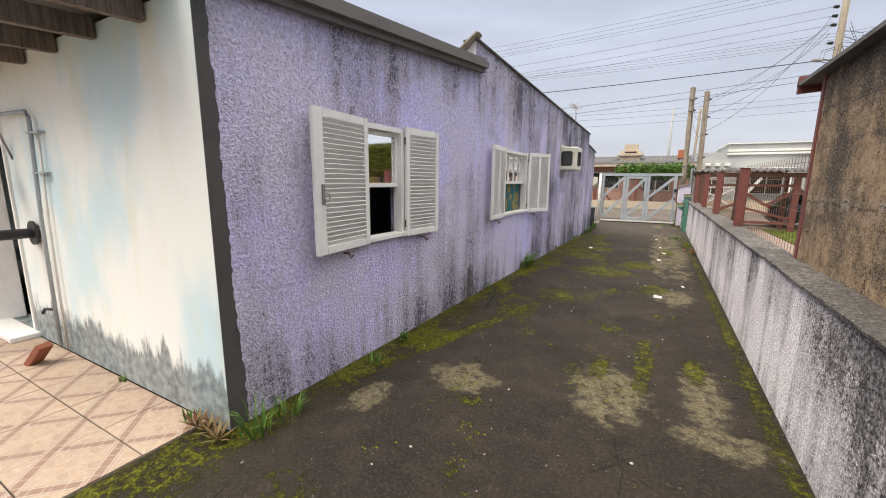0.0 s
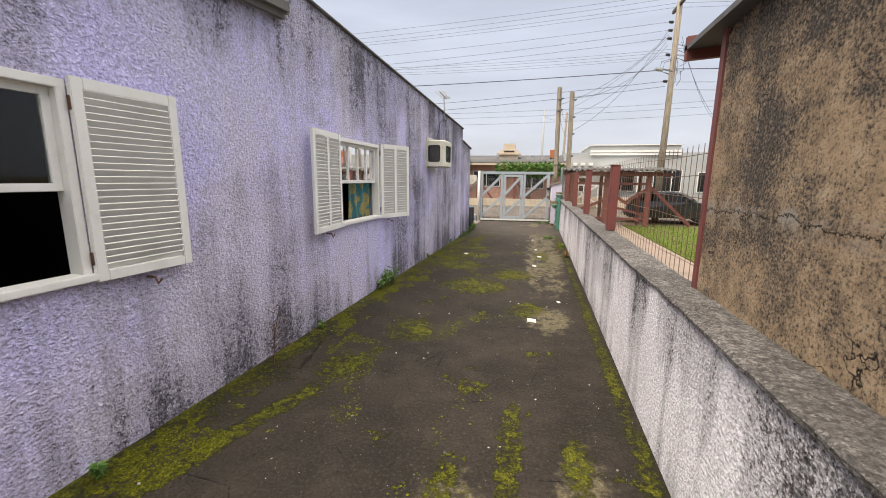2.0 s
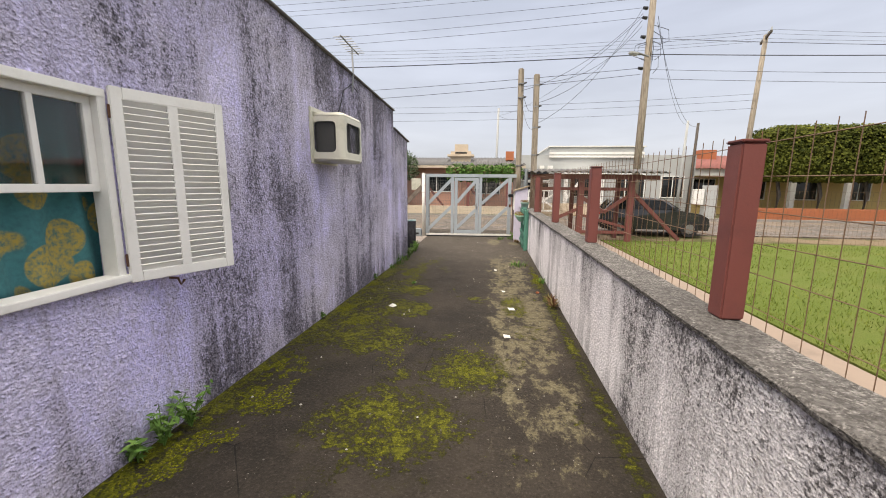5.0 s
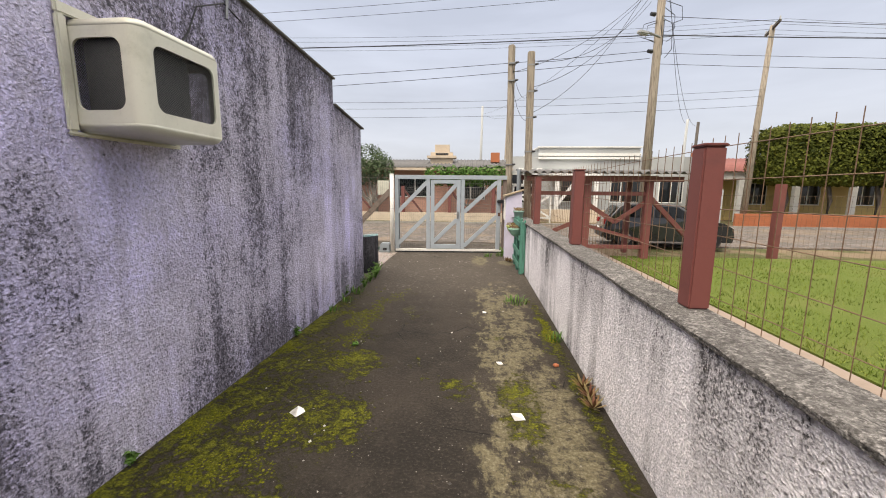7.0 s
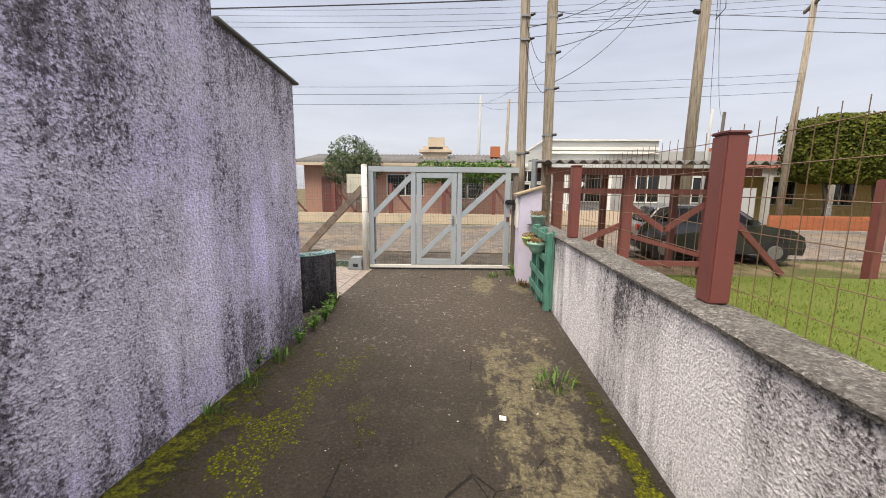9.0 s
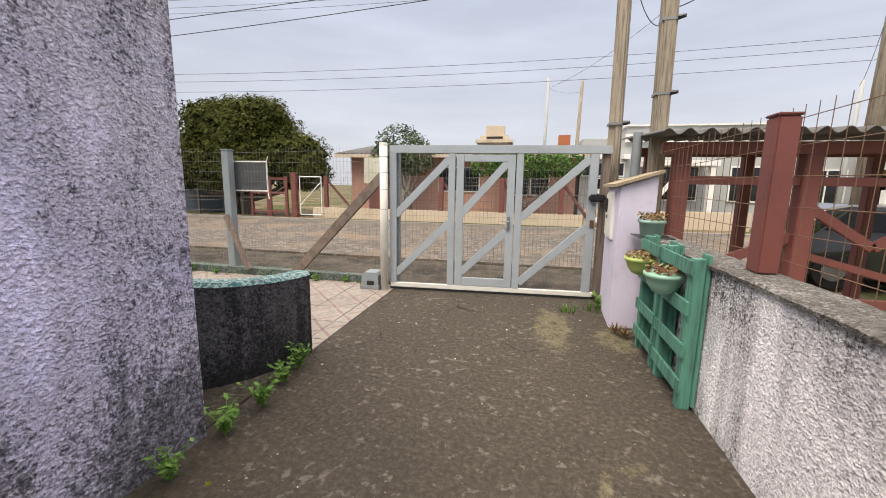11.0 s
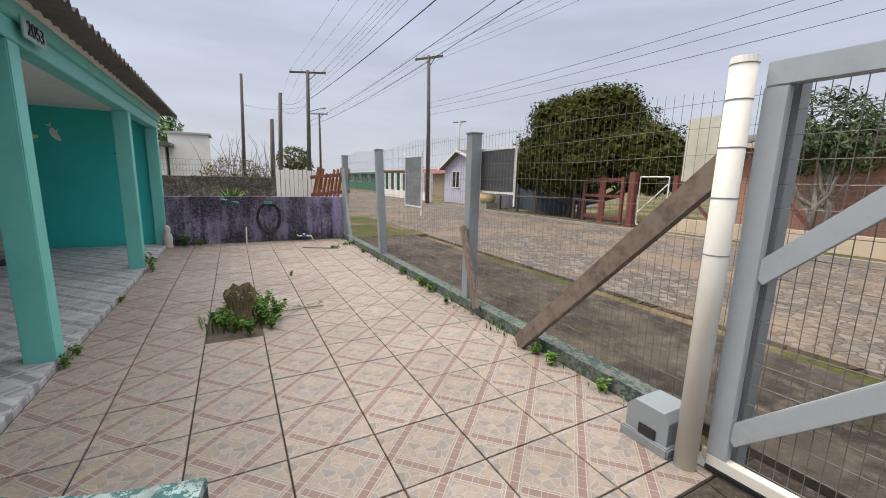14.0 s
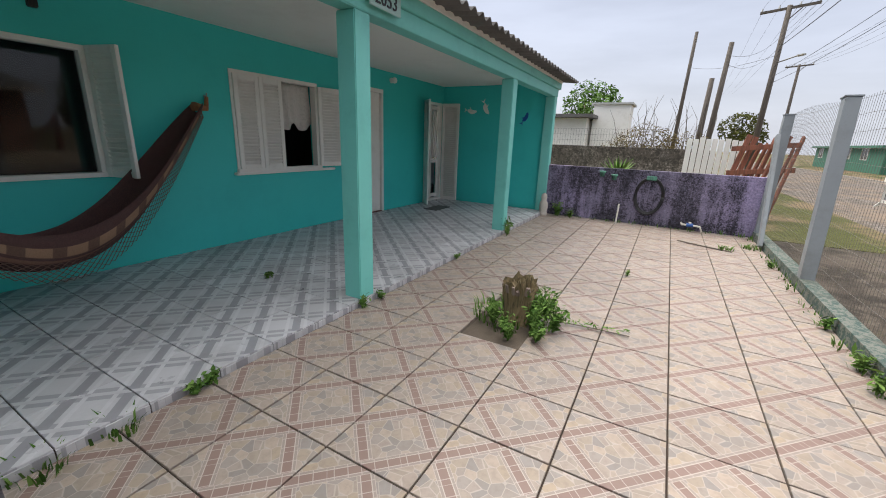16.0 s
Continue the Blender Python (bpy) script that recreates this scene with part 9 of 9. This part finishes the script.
XS = [-3.86 + 0.437 * i for i in range(-16, 6)]
YS = [13.955] + [14.40 + 0.452 * i for i in range(7)] + [17.56]
YS[0] = 14.40 - 0.452
tile_floor(bpy.data.objects["yard_floor"], XS, YS, -10.27, -1.95, 13.955, 17.36, 0.004, M_TILE, 0.0045, ((-5.61, -4.72, 14.86, 15.31),))
XP = [-3.13 + 0.355 * i for i in range(-22, 5)]
YP = [13.95 - 0.355 * i for i in range(8, -1, -1)]
tile_floor(bpy.data.objects["porch_floor"], XP, YP, -10.26, -2.14, FW + 0.004, 13.95, 0.058, M_TILE_GREY, 0.003)
for xa, xb in zip(XP, XP[1:]):
    a, b = max(xa, -10.26), min(xb, -2.14)
    o = part("riser_tile", box(a + 0.003, b - 0.003, 13.946, 13.954, 0.0, 0.046), M_TILE_GREY, bpy.data.objects["porch_floor"])
solo("patio_floor", box(-8.0, -2.49, -3.5, 1.335, -0.2, -0.008), M_GROUT, "mortar bed under the patio tiles", "floor", kind="structure")
XB = [-2.5 - 0.5 * i for i in range(11, -1, -1)]
YB = [0.95 + 0.47 * i for i in range(-9, 2)]
tile_floor(bpy.data.objects["patio_floor"], XB, YB, -8.0, -2.49, -3.5, 1.335, 0.0, M_TILE_BACK, 0.004)


# blades of the lawn
verts, faces = [], []
rng = random.Random(21)
for i in range(30000):
    x, y = 3.37 + 8.5 * rng.random() ** 1.4, rng.uniform(3.0, 17.2)
    if noise.noise((x * 0.9, y * 0.9, 4)) + 0.5 * noise.noise((x * 4, y * 4, 4)) < -0.35:
        continue
    a, h = rng.uniform(0, 6.283), rng.uniform(0.025, 0.06)
    dx, dy = 0.006 * math.cos(a), 0.006 * math.sin(a)
    k = len(verts)
    verts += [(x - dx, y - dy, 0), (x + dx, y + dy, 0), (x + rng.gauss(0, 0.02), y + rng.gauss(0, 0.02), h)]
    faces.append((k, k + 1, k + 2))
me = bpy.data.meshes.new("lawn_grass")
me.from_pydata(verts, [], faces)
me.materials.append(leaf_material("lawn_blades", (0.06, 0.095, 0.012), (0.12, 0.165, 0.025), (0.20, 0.23, 0.05)))
tagged(new("lawn_grass", me), "short uneven green grass of the garden", "grass", "", "stuff")
